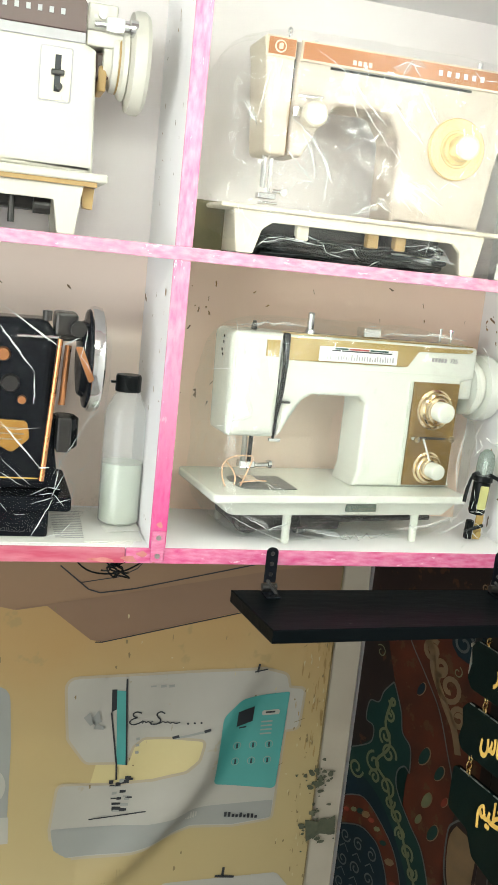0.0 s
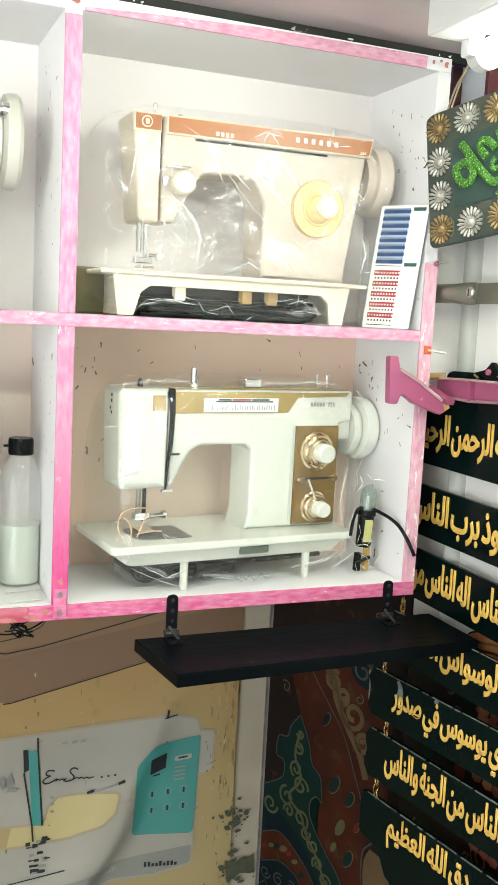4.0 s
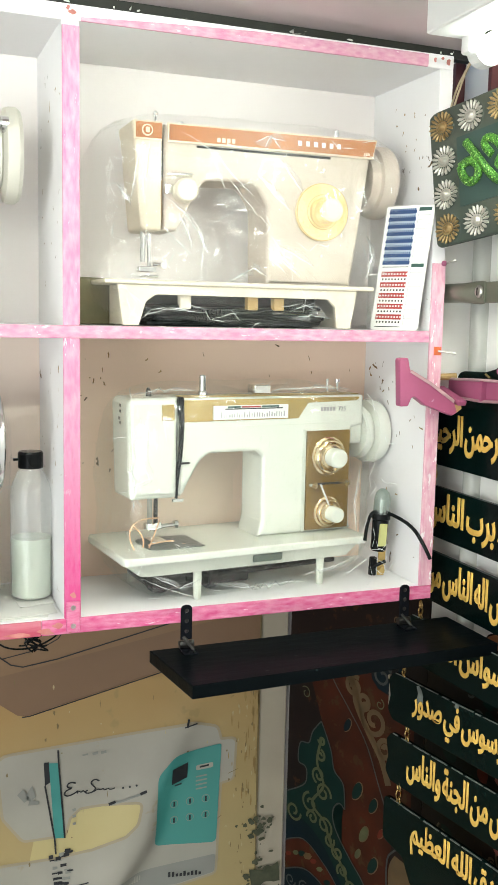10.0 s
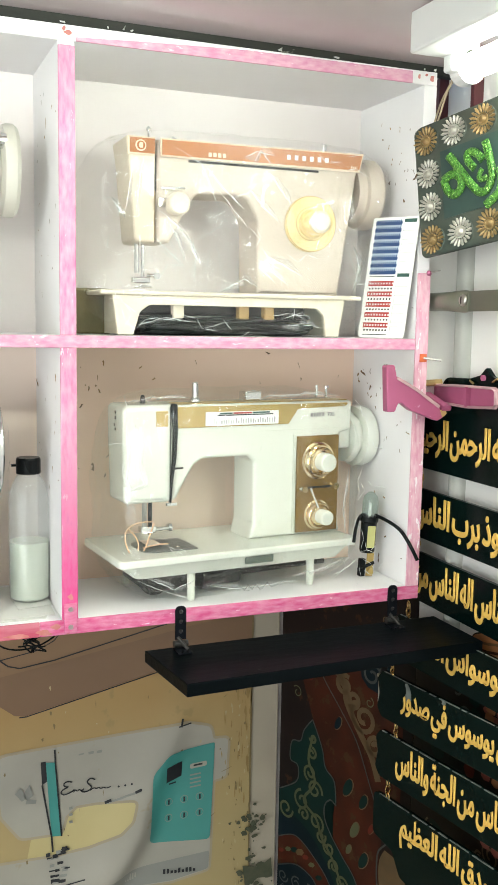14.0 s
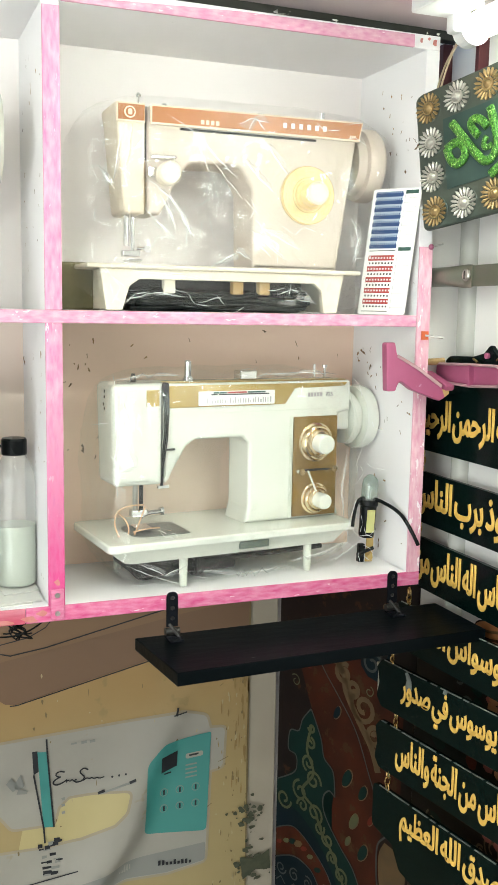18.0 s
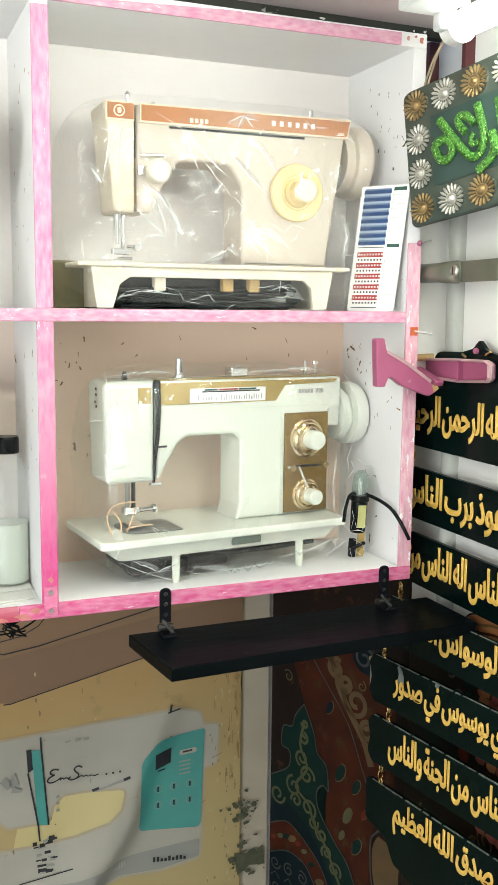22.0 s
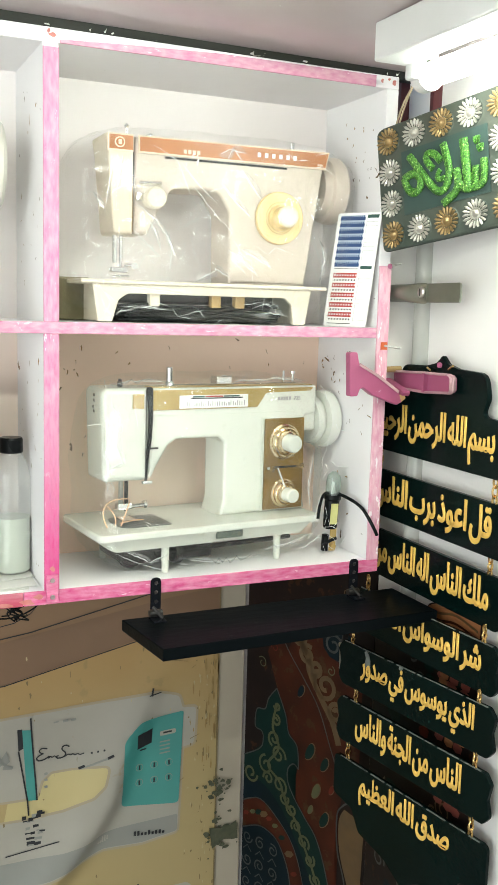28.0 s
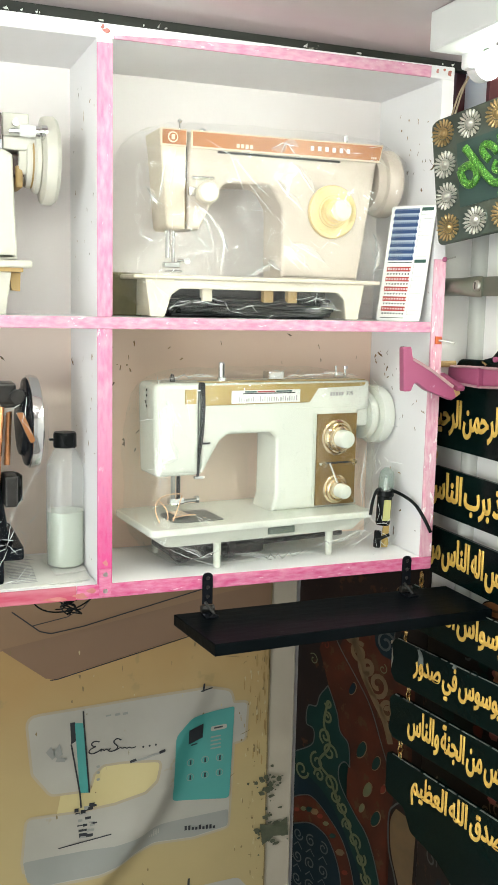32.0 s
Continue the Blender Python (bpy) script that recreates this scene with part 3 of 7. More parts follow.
def fold_glint(bag, pts, y, w, sheen=0.0):
    """The highlight of film doubled along a few points, drawn as a fine white line of uneven width; sheen is the width
    of a soft shine drawn beside it.
    """
    rnd = random.Random(int(pts[0][0] * 7919 + pts[0][1] * 104729 + pts[-1][0] * 1299))
    line = []
    for (xa, za), (xb, zb) in zip(pts, pts[1:]):
        n = max(3, round(math.hypot(xb - xa, zb - za) / 0.006))
        line += [(xa + (xb - xa) * k / n + rnd.gauss(0, 0.0004), za + (zb - za) * k / n + rnd.gauss(0, 0.0004)) for k in range(n)]
    line.append(pts[-1])

    def ribbon(path, half, ragged, shift=0.0, lift=0.0):
        bm, last, n = bmesh.new(), None, len(path) - 1
        for k, (x, z) in enumerate(path):
            a, b = path[max(k - 1, 0)], path[min(k + 1, n)]
            d = Vector((b[0] - a[0], 0, b[1] - a[1])).normalized()
            side = Vector((-d.z, 0, d.x))
            if side.x < 0:
                side = -side
            taper = min(1.0, 3.0 * min(k, n - k) / n + 0.15)
            c = Vector((x, y - lift, z)) + side * shift * taper
            p = (bm.verts.new(c + side * half * taper * rnd.uniform(*ragged)), bm.verts.new(c - Vector((0, 0.3 * half, 0))), bm.verts.new(c - side * half * taper * rnd.uniform(*ragged)))
            if last:
                bm.faces.new((last[0], last[1], p[1], p[0]))
                bm.faces.new((last[1], last[2], p[2], p[1]))
            last = p
        return bm

    one = part("crease_glint", ribbon(line, 0.5 * w, (0.35, 1.25), 0.0, 0.0006), FOLD_GLINT, bag, smooth=True)
    if sheen:
        part("sheen", ribbon(line, 0.5 * sheen, (0.4, 1.15), 0.5 * sheen), SHEEN, one, smooth=True)
    return one


def crease_glint(bag, x0, z0, x1, z1, y, w):
    return fold_glint(bag, [(x0, z0), (x1, z1)], y, min(max(0.3 * w, 0.0010), 0.0022))


def rumple_glints(bag, n, x0, x1, z0, z1, y, lean, length, w, seed):
    """Short, fine highlights painted in one region of a bag that run on from one another in zigzags."""
    rnd = random.Random(seed)
    for k in range(max(2, n // 2)):
        x, z, a = rnd.uniform(x0, x1), rnd.uniform(z0, z1), radians(lean + rnd.gauss(0, 18))
        for q in range(rnd.choice((1, 2, 2, 3))):
            h = length * rnd.uniform(0.35, 0.9)
            p, r = x + h * math.cos(a), z + h * math.sin(a)
            crease_glint(bag, x, z, p, r, y, w)
            x, z, a = p, r, a + rnd.choice((-1, 1)) * rnd.uniform(0.5, 1.3)
            if not (x0 - 0.03 < x < x1 + 0.03 and z0 - 0.02 < z < z1 + 0.03):
                break


# ---- cream sewing machine, upper shelf ----
def cream_machine():
    g = thing("sewing_machine", "cream sewing machine with orange-brown top panel, inside clear plastic", "sewing machine", "sewing machines")
    F, B = 0.058, 0.135
    arm = rounded([(0.1337, 1.868), (0.444, 1.868), (0.438, 1.842), (0.412, 1.664), (0.283, 1.664), (0.281, 1.770), (0.262, 1.801), (0.190, 1.799),
                   (0.172, 1.770), (0.152, 1.731), (0.1337, 1.731)],
                  [0, 0.004, 0, 0.004, 0.003, 0.02, 0.02, 0.015, 0.02, 0.004, 0])
    part("body", slab(arm, F, B, 0.005, 3), CREAM, g, smooth=False)
    face = rounded([(0.088, 1.870), (0.1303, 1.870), (0.1303, 1.730), (0.102, 1.730), (0.092, 1.845)], [0.006, 0, 0.003, 0.008, 0.002])
    part("face_cover", slab(face, F - 0.002, B - 0.004, 0.004, 3), FACE_CREAM, g, "yellowed cream face cover")
    part("thread_slot", bx(0.1305, 0.1335, F + 0.006, B - 0.01, 1.800, 1.864), BLACK, g)
    part("seam", bx(0.1305, 0.1335, F + 0.008, B - 0.01, 1.735, 1.800), TAN, g)
    # top panel
    part("panel", slab([(0.092, 1.869), (0.1295, 1.869), (0.1295, 1.8455), (0.092, 1.8455)], F - 0.0046, F - 0.001), PALE_ORANGE, g)
    part("panel", slab([(0.094, 1.867), (0.1285, 1.867), (0.1285, 1.8475), (0.094, 1.8475)], F - 0.0058, F - 0.0046), ORANGE, g, "orange-brown panel")
    ring = bmesh.new()
    lathe([(0.0075, -0.0005), (0.0075, 0.0005)], (0.109, F - 0.0063, 1.857), "y", 20, ring)
    part("emblem", ring, PALE_ORANGE, g)
    ring = lathe([(0.0058, -0.0005), (0.0058, 0.0005)], (0.109, F - 0.0071, 1.857), "y", 20)
    part("emblem", ring, ORANGE, g)
    part("emblem", slab(rounded([(0.1065, 1.8535), (0.1115, 1.8535), (0.1115, 1.8605), (0.1065, 1.8605)], 0.0015), F - 0.0084, F - 0.0076), PALE_ORANGE, g)
    part("panel", slab([(0.137, 1.869), (0.446, 1.8715), (0.4405, 1.845), (0.137, 1.845)], F - 0.0046, F - 0.001), PALE_ORANGE, g)
    part("panel", slab([(0.139, 1.867), (0.4435, 1.869), (0.4388, 1.8475), (0.139, 1.8472)], F - 0.0058, F - 0.0046), ORANGE, g, "orange-brown panel")
    bars("lettering", 0.323, 1.8545, 0.072, 0.0068, 6, F - 0.0058, PRINT_WHITE, g, 0.55)
    bars("lettering", 0.205, 1.8495, 0.028, 0.0055, 4, F - 0.0058, PALE_ORANGE, g)
    bars("lettering", 0.425, 1.8495, 0.010, 0.003, 3, F - 0.0058, PALE_ORANGE, g)
    # shade under the top panel, put in as a thin black strip
    part("shadow_groove", bx(0.178, 0.375, F - 0.0012, F + 0.002, 1.8405, 1.8435), BLACK, g)
    # dial
    d = lathe([(0.040, 0.0), (0.040, 0.004), (0.037, 0.006), (0.001, 0.006)], (0.3635, F, 1.767), "y", 48)
    dial = part("dial", d, CREAM_KNOB, g, "yellowed round stitch dial")
    part("knob", lathe([(0.021, 0.0), (0.020, 0.006), (0.0165, 0.008), (0.0165, 0.026), (0.014, 0.029), (0.001, 0.029)], (0.3635, F - 0.006, 1.767), "y", 36), CREAM_KNOB, dial)
    part("knob", lathe([(0.0155, 0.0), (0.0155, 0.004), (0.012, 0.006), (0.001, 0.0062)], (0.3635, F - 0.034, 1.767), "y", 30), CREAM_PALE, dial)
    for k, (r, m) in enumerate(((0.0395, TAN), (0.0387, CREAM_KNOB), (0.0243, TAN), (0.0236, CREAM_KNOB))):
        part("dial_line", lathe([(r, 0.0), (r, 0.0003), (0.001, 0.0003)], (0.3635, F - 0.0059 - 0.0003 * k, 1.767), "y", 48), m, dial)
    dots = bmesh.new()
    for k in range(9):
        a = 2.2 + k * 0.47
        lathe([(0.0008, 0), (0.0008, 0.0006)], (0.3635 + 0.034 * math.cos(a), F - 0.0066, 1.767 + 0.034 * math.sin(a)), "y", 6, dots)
    part("mark", dots, TAN, dial)
    # thread tension knob
    t = part("tension_knob", lathe([(0.014, 0.0), (0.013, 0.010), (0.0155, 0.012), (0.0155, 0.024), (0.013, 0.027), (0.001, 0.027)], (0.158, F, 1.782), "y", 28), CREAM_PALE, g)
    part("guide", rod((0.138, F - 0.006, 1.803), (0.170, F - 0.010, 1.804), 0.0022), CHROME, g)
    part("guide", bx(0.134, 0.150, F - 0.006, F, 1.778, 1.790, 0.001), CHROME, g)
    # needle bar and presser foot
    part("needle_bar", rod((0.112, 0.085, 1.735), (0.112, 0.085, 1.69), 0.0035), CHROME, g)
    part("presser_bar", rod((0.121, 0.085, 1.735), (0.121, 0.085, 1.678), 0.0028), CHROME, g)
    bm = bx(0.106, 0.130, 0.078, 0.092, 1.676, 1.684, 0.001)
    rod((0.125, 0.078, 1.687), (0.139, 0.074, 1.686), 0.0025, bm=bm)
    lathe([(0.005, 0), (0.005, 0.005)], (0.138, 0.075, 1.686), "y", 12, bm)
    bx(0.108, 0.128, 0.062, 0.085, 1.669, 1.672, 0.0008, bm=bm)
    part("presser_foot", bm, CHROME, g)
    # top fittings
    bm = rod((0.130, 0.09, 1.866), (0.130, 0.09, 1.885), 0.0016)
    lathe([(0.003, 0), (0.004, 0.003), (0.001, 0.006)], (0.130, 0.09, 1.884), "z", 12, bm)
    part("take_up_lever", bm, CHROME, g)
    bm = bx(0.155, 0.172, 0.075, 0.095, 1.868, 1.872, 0.001)
    lathe([(0.006, 0), (0.006, 0.004), (0.002, 0.007)], (0.164, 0.085, 1.871), "z", 14, bm)
    part("winder", bm, CHROME, g)
    part("spool_pin", rod((0.404, 0.10, 1.866), (0.404, 0.10, 1.889), 0.0035, 12), CHROME, g)
    # hand wheel
    w = lathe([(0.020, -0.020), (0.040, -0.018), (0.043, -0.006), (0.050, -0.004), (0.0525, 0.004), (0.0525, 0.016), (0.049, 0.021), (0.020, 0.022), (0.001, 0.024)],
              (0.466, 0.105, 1.820), "x", 40)
    part("hand_wheel", w, CREAM, g, "cream hand wheel", smooth=True)
    # stand
    part("bed", bx(0.048, 0.438, 0.030, 0.183, 1.6585, 1.6645, 0.0022), CREAM_PALE, g, "pale cream bed plate")
    front = rounded([(0.066, 1.6585), (0.414, 1.6585), (0.404, 1.605), (0.3835, 1.605), (0.3795, 1.636), (0.368, 1.6455), (0.118, 1.6455), (0.1045, 1.636), (0.095, 1.605), (0.0735, 1.605)],
                    [0, 0, 0.002, 0.002, 0.008, 0.006, 0.006, 0.008, 0.002, 0.002])
    part("stand_front", slab(front, 0.036, 0.044, 0.0012), CREAM_PALE, g)
    part("stand_back", slab(front, 0.168, 0.176, 0.0012), CREAM_PALE, g)
    part("stand_side", bx(0.0735, 0.080, 0.0445, 0.1675, 1.606, 1.658), CREAM_PALE, g)
    part("stand_side", bx(0.399, 0.4055, 0.0445, 0.1675, 1.606, 1.658), CREAM_PALE, g)
    for x in (0.162, 0.259, 0.298):
        part("stud", bx(x - 0.008, x + 0.008, 0.046, 0.060, 1.628, 1.657, 0.002), CREAM_PALE if x < 0.2 else TAN, g)
    part("under_works", bx(0.11, 0.37, 0.08, 0.15, 1.632, 1.657, 0.004), DARK_STEEL, g)
    return g


cream_machine()

# foot pedal and cable pushed under the cream machine
pedal = thing("foot_pedal", "black foot pedal with coiled cable under the cream machine", "pedal")
part("pedal_body", bx(0.118, 0.300, 0.066, 0.155, 1.6045, 1.628, 0.008, 3), BLACK, pedal)
part("pedal_plate", bx(0.306, 0.366, 0.070, 0.150, 1.6045, 1.621, 0.006, 3), DARK_STEEL, pedal)
rnd = random.Random(4)
for k in range(6):
    z = 1.6085 + k * 0.0042
    pts = [(0.112 + j * 0.036 + rnd.uniform(-0.006, 0.006), 0.056 + rnd.uniform(-0.006, 0.004), z + rnd.uniform(-0.003, 0.004)) for j in range(8)]
    cable("cable", pts, 0.0028, BLACK, pedal)
olive = tagged(link("wooden_block", bx(0.014, 0.084, 0.115, 0.186, 1.6045, 1.668, 0.003), OLIVE), "stained olive-brown board scrap standing on the shelf", "board")

F1 = 0.024
bag = film_bag("plastic_bag", "crumpled clear plastic bag wrapped round the cream machine", 0.036, 0.512 - 0.014, F1 - 0.006, 0.187, 1.6052, 1.884, FILM, 3)
# highlights along the long folds across the front
for w, sheen, pts in ((0.0012, 0.0, [(0.146, 1.851), (0.182, 1.833), (0.202, 1.788), (0.218, 1.758)]), (0.0016, 0.0, [(0.184, 1.835), (0.211, 1.805), (0.244, 1.777)]),
                      (0.0014, 0.0, [(0.207, 1.799), (0.228, 1.776), (0.250, 1.752)]), (0.0020, 0.008, [(0.251, 1.804), (0.273, 1.781), (0.296, 1.762)]),
                      (0.0020, 0.010, [(0.282, 1.827), (0.297, 1.807), (0.314, 1.788)]), (0.0014, 0.012, [(0.244, 1.846), (0.262, 1.855), (0.287, 1.851)]),
                      (0.0012, 0.006, [(0.256, 1.838), (0.267, 1.858), (0.282, 1.840)]), (0.0014, 0.006, [(0.264, 1.713), (0.291, 1.692), (0.314, 1.674)]),
                      (0.0012, 0.0, [(0.268, 1.700), (0.293, 1.678)]), (0.0014, 0.010, [(0.283, 1.714), (0.334, 1.689)])):
    fold_glint(bag, pts, 0.014, w, sheen)
# highlights of the film gathered round the needle
for w, sheen, pts in ((0.0020, 0.0, [(0.114, 1.737), (0.138, 1.715), (0.159, 1.697), (0.136, 1.700), (0.123, 1.678)]), (0.0018, 0.005, [(0.139, 1.751), (0.150, 1.730), (0.159, 1.705)]),
                      (0.0020, 0.004, [(0.121, 1.771), (0.148, 1.751), (0.165, 1.730), (0.179, 1.702), (0.163, 1.741)]), (0.0014, 0.0, [(0.170, 1.740), (0.175, 1.706), (0.171, 1.667)]),
                      (0.0012, 0.0, [(0.222, 1.759), (0.189, 1.740), (0.176, 1.732)]), (0.0010, 0.0, [(0.202, 1.732), (0.212, 1.698)]), (0.0010, 0.0, [(0.197, 1.728), (0.189, 1.689)]),
                      (0.0020, 0.008, [(0.212, 1.666), (0.233, 1.677), (0.245, 1.683), (0.265, 1.673)])):
    fold_glint(bag, pts, 0.013, w, sheen)
# highlights at the sides, and over the dark gap below
for w, sheen, pts in ((0.0018, 0.006, [(0.059, 1.781), (0.075, 1.759), (0.065, 1.770)]), (0.0010, 0.0, [(0.071, 1.710), (0.066, 1.673)]), (0.0010, 0.004, [(0.088, 1.822), (0.082, 1.793), (0.077, 1.764)]),
                      (0.0012, 0.004, [(0.101, 1.835), (0.093, 1.780)]), (0.0022, 0.008, [(0.413, 1.734), (0.422, 1.706), (0.413, 1.672)]), (0.0014, 0.0, [(0.404, 1.728), (0.418, 1.692)]),
                      (0.0010, 0.003, [(0.093, 1.618), (0.125, 1.627), (0.180, 1.623)]), (0.0012, 0.008, [(0.304, 1.619), (0.332, 1.623), (0.361, 1.618)]), (0.0010, 0.0, [(0.189, 1.615), (0.226, 1.625)]),
                      (0.0010, 0.003, [(0.081, 1.656), (0.138, 1.653), (0.207, 1.645)])):
    fold_glint(bag, pts, 0.012, w, sheen)
rumple_glints(bag, 6, 0.105, 0.170, 1.680, 1.770, 0.013, -58, 0.022, 0.0022, 61)
rumple_glints(bag, 6, 0.052, 0.078, 1.620, 1.820, 0.014, 80, 0.026, 0.0022, 62)
rumple_glints(bag, 4, 0.425, 0.455, 1.640, 1.820, 0.014, -80, 0.026, 0.0024, 63)
rumple_glints(bag, 14, 0.110, 0.330, 1.604, 1.640, 0.012, -12, 0.040, 0.0024, 64)
rumple_glints(bag, 8, 0.050, 0.110, 1.606, 1.660, 0.013, -35, 0.030, 0.0026, 65)
rumple_glints(bag, 8, 0.200, 0.300, 1.668, 1.760, 0.013, -62, 0.034, 0.0024, 66)
rumple_glints(bag, 6, 0.300, 0.400, 1.655, 1.740, 0.013, -48, 0.036, 0.0022, 67)
rumple_glints(bag, 6, 0.330, 0.430, 1.840, 1.862, 0.020, 8, 0.030, 0.0022, 68)


# ---- white sewing machine, lower shelf ----
LOWER = pose(0.068, -0.002, 0.0, 0, 0, 6)


def white_machine():
    g = thing("sewing_machine", "mint-white sewing machine with gold trim, wrapped in clear plastic", "sewing machine", "sewing machines", at=LOWER)
    part("bed", slab(rounded([(0.0, 0.0), (0.384, 0.0), (0.384, 0.165), (0.0, 0.165)], 0.012), 1.2885, 1.300, 0.003, 3, "xy"), MINT, g, "glossy mint-white bed plate")
    tray = slab(rounded([(0.012, 0.006), (0.374, 0.006), (0.374, 0.158), (0.012, 0.158)], 0.014), 1.270, 1.2885, 0.0, 2, "xy")
    for v in tray.verts:
        if v.co.z < 1.28:
            v.co.x += 0.016 * (1 if v.co.x < 0.19 else -1)
            v.co.y += 0.008 * (1 if v.co.y < 0.08 else -1)
    part("base_tray", tray, MINT_DIM, g)
    lab = part("name_plate", bx(0.193, 0.239, 0.0055, 0.0095, 1.2765, 1.2875, 0.0008), DARK_GREY, g, "grey plate on the base")
    for x, y in ((0.114, 0.022), (0.312, 0.022), (0.060, 0.140), (0.312, 0.140)):
        part("leg", lathe([(0.005, 1.2292), (0.0055, 1.236), (0.006, 1.272)], (x, y, 0), "z", 14), MINT_DIM, g)
    part("under_works", bx(0.050, 0.200, 0.030, 0.135, 1.243, 1.271, 0.006), DARK_STEEL, g)
    bm = lathe([(0.022, -0.004), (0.024, 0.0), (0.022, 0.004)], (0.07, 0.05, 1.258), "y", 24)
    rod((0.10, 0.03, 1.258), (0.34, 0.03, 1.262), 0.004, bm=bm)
    lathe([(0.018, -0.006), (0.018, 0.006)], (0.14, 0.04, 1.256), "x", 20, bm)
    part("shaft", bm, DARK_STEEL, g)
    # needle plate
    part("needle_plate", slab(rounded([(0.048, 0.032), (0.130, 0.032), (0.130, 0.105), (0.048, 0.105)], [0.02, 0.004, 0.004, 0.02]), 1.3002, 1.3012, 0, 2, "xy"), PLATE, g, "dark brushed steel needle plate")
    part("screw", lathe([(0.0025, 1.3012), (0.0025, 1.302)], (0.105, 0.05, 0), "z", 10), CHROME, g)
    # arm, pillar and head in one casting
    F, B = 0.055, 0.125
    arm = rounded([(0.0985, 1.506), (0.402, 1.506), (0.402, 1.460), (0.380, 1.455), (0.382, 1.312), (0.386, 1.300), (0.224, 1.300), (0.230, 1.322), (0.230, 1.418), (0.220, 1.427),
                   (0.146, 1.427), (0.132, 1.418), (0.102, 1.368), (0.0985, 1.368)],
                  [0.0, 0.006, 0.002, 0.003, 0.006, 0, 0, 0.012, 0.008, 0.008, 0.014, 0.016, 0.006, 0])
    part("body", slab(arm, F, B, 0.006, 3), MINT, g)
    face = rounded([(0.022, 1.507), (0.0955, 1.507), (0.0955, 1.367), (0.026, 1.367)], [0.012, 0, 0.004, 0.008])
    part("face_cover", slab(face, F - 0.003, B - 0.002, 0.008, 3), MINT, g, "mint-white face cover")
    part("thread_slot", bx(0.0957, 0.0983, F + 0.008, B - 0.01, 1.370, 1.503), BLACK, g)
    band = [(0.0955, 1.508), (0.1040, 1.508), (0.1050, 1.470), (0.1030, 1.430), (0.0975, 1.395), (0.0955, 1.366), (0.0935, 1.366), (0.0950, 1.395), (0.0985, 1.430), (0.0992, 1.470)]
    part("thread_slot_edge", slab(rounded(band, 0.004), F - 0.0036, F + 0.004, 0.0008), BLACK, g)
    part("guide", rod((0.098, F - 0.004, 1.4155), (0.112, F - 0.006, 1.416), 0.0015), DARK_STEEL, g)
    bm = bx(0.088, 0.104, F - 0.005, F, 1.362, 1.366, 0.0005)
    part("guide", bm, CHROME, g)
    # gold trim with the stitch scale
    part("trim", slab(rounded([(0.1045, 1.503), (0.394, 1.503), (0.388, 1.4975), (0.303, 1.4955), (0.287, 1.473), (0.1045, 1.4725)], [0, 0.002, 0, 0.004, 0.004, 0]), F - 0.002, F + 0.001, 0.0006), BRASS, g, "gold trim strip")
    part("trim", bx(0.1045, 0.394, F + 0.004, F + 0.030, 1.5062, 1.5074), BRASS, g, "gold top strip")
    part("trim", bx(0.071, 0.0895, F - 0.0045, F - 0.002, 1.476, 1.498, 0.0006), BRASS, g)
    sc = part("stitch_scale", bx(0.148, 0.268, F - 0.0046, F - 0.0018, 1.4745, 1.4945, 0.0008), PRINT_WHITE, g, "white stitch scale with red and green blocks")
    part("scale_line", bx(0.166, 0.258, F - 0.0054, F - 0.0047, 1.4888, 1.4905), PRINT_BLACK, sc)
    part("scale_block", bx(0.170, 0.190, F - 0.0053, F - 0.0047, 1.4912, 1.4935), PRINT_GREEN, sc)
    part("scale_block", bx(0.192, 0.222, F - 0.0053, F - 0.0047, 1.4912, 1.4935), PRINT_RED, sc)
    part("scale_block", bx(0.224, 0.252, F - 0.0053, F - 0.0047, 1.4912, 1.4935), PRINT_GREEN, sc)
    rnd = random.Random(8)
    bm = bmesh.new()
    for k in range(26):
        x = 0.160 + k * 0.004
        bx(x, x + rnd.uniform(0.0008, 0.0022), F - 0.0053, F - 0.0047, 1.4775, 1.4775 + rnd.uniform(0.003, 0.008), bm=bm)
    part("scale_mark", bm, SILVER, sc)
    part("seam", bx(0.1045, 0.394, F - 0.0008, F, 1.4635, 1.4648), MINT_DIM, g)
    bars("lettering", 0.326, 1.4825, 0.026, 0.006, 5, F - 0.0004, SILVER, g, 0.3)
    lettering("model_number", "725", 0.009, pose(0.356, F - 0.0006, 1.4825, 90), SILVER, g)
    # control panel
    p = part("control_panel", bx(0.302, 0.3765, F - 0.004, F, 1.304, 1.4535, 0.001), BROWN_PANEL, g, "bronze control panel")
    for z, r in ((1.415, 0.026), (1.330, 0.021)):
        part("dial_plate", lathe([(r * 1.12, 0), (r * 1.12, 0.0012), (r * 1.0, 0.0026), (0.001, 0.0026)], (0.339, F - 0.004, z), "y", 40), GILT, p, "gilt dial plate", smooth=True)
        ring = lathe([(r * 0.98, 0.0026), (r, 0.005), (r * 0.94, 0.009), (r * 0.86, 0.0105), (r * 0.78, 0.009), (r * 0.70, 0.0125), (r * 0.62, 0.0135), (0.001, 0.0135)], (0.339, F - 0.004, z), "y", 40)
        part("dial_ring", ring, GILT, p, smooth=True)
        k = part("dial_knob", lathe([(r * 0.54, 0), (r * 0.56, 0.014), (r * 0.53, 0.019), (r * 0.46, 0.0205), (0.001, 0.0207)], (0.339, F - 0.0165, z), "y", 32), MINT, p, smooth=True)
    part("lever_slot", bx(0.316, 0.366, F - 0.0046, F - 0.0038, 1.3715, 1.375), PRINT_BLACK, p)
    bm = lathe([(0.005, 0), (0.004, 0.010), (0.005, 0.013)], (0.310, F - 0.004, 1.373), "y", 16)
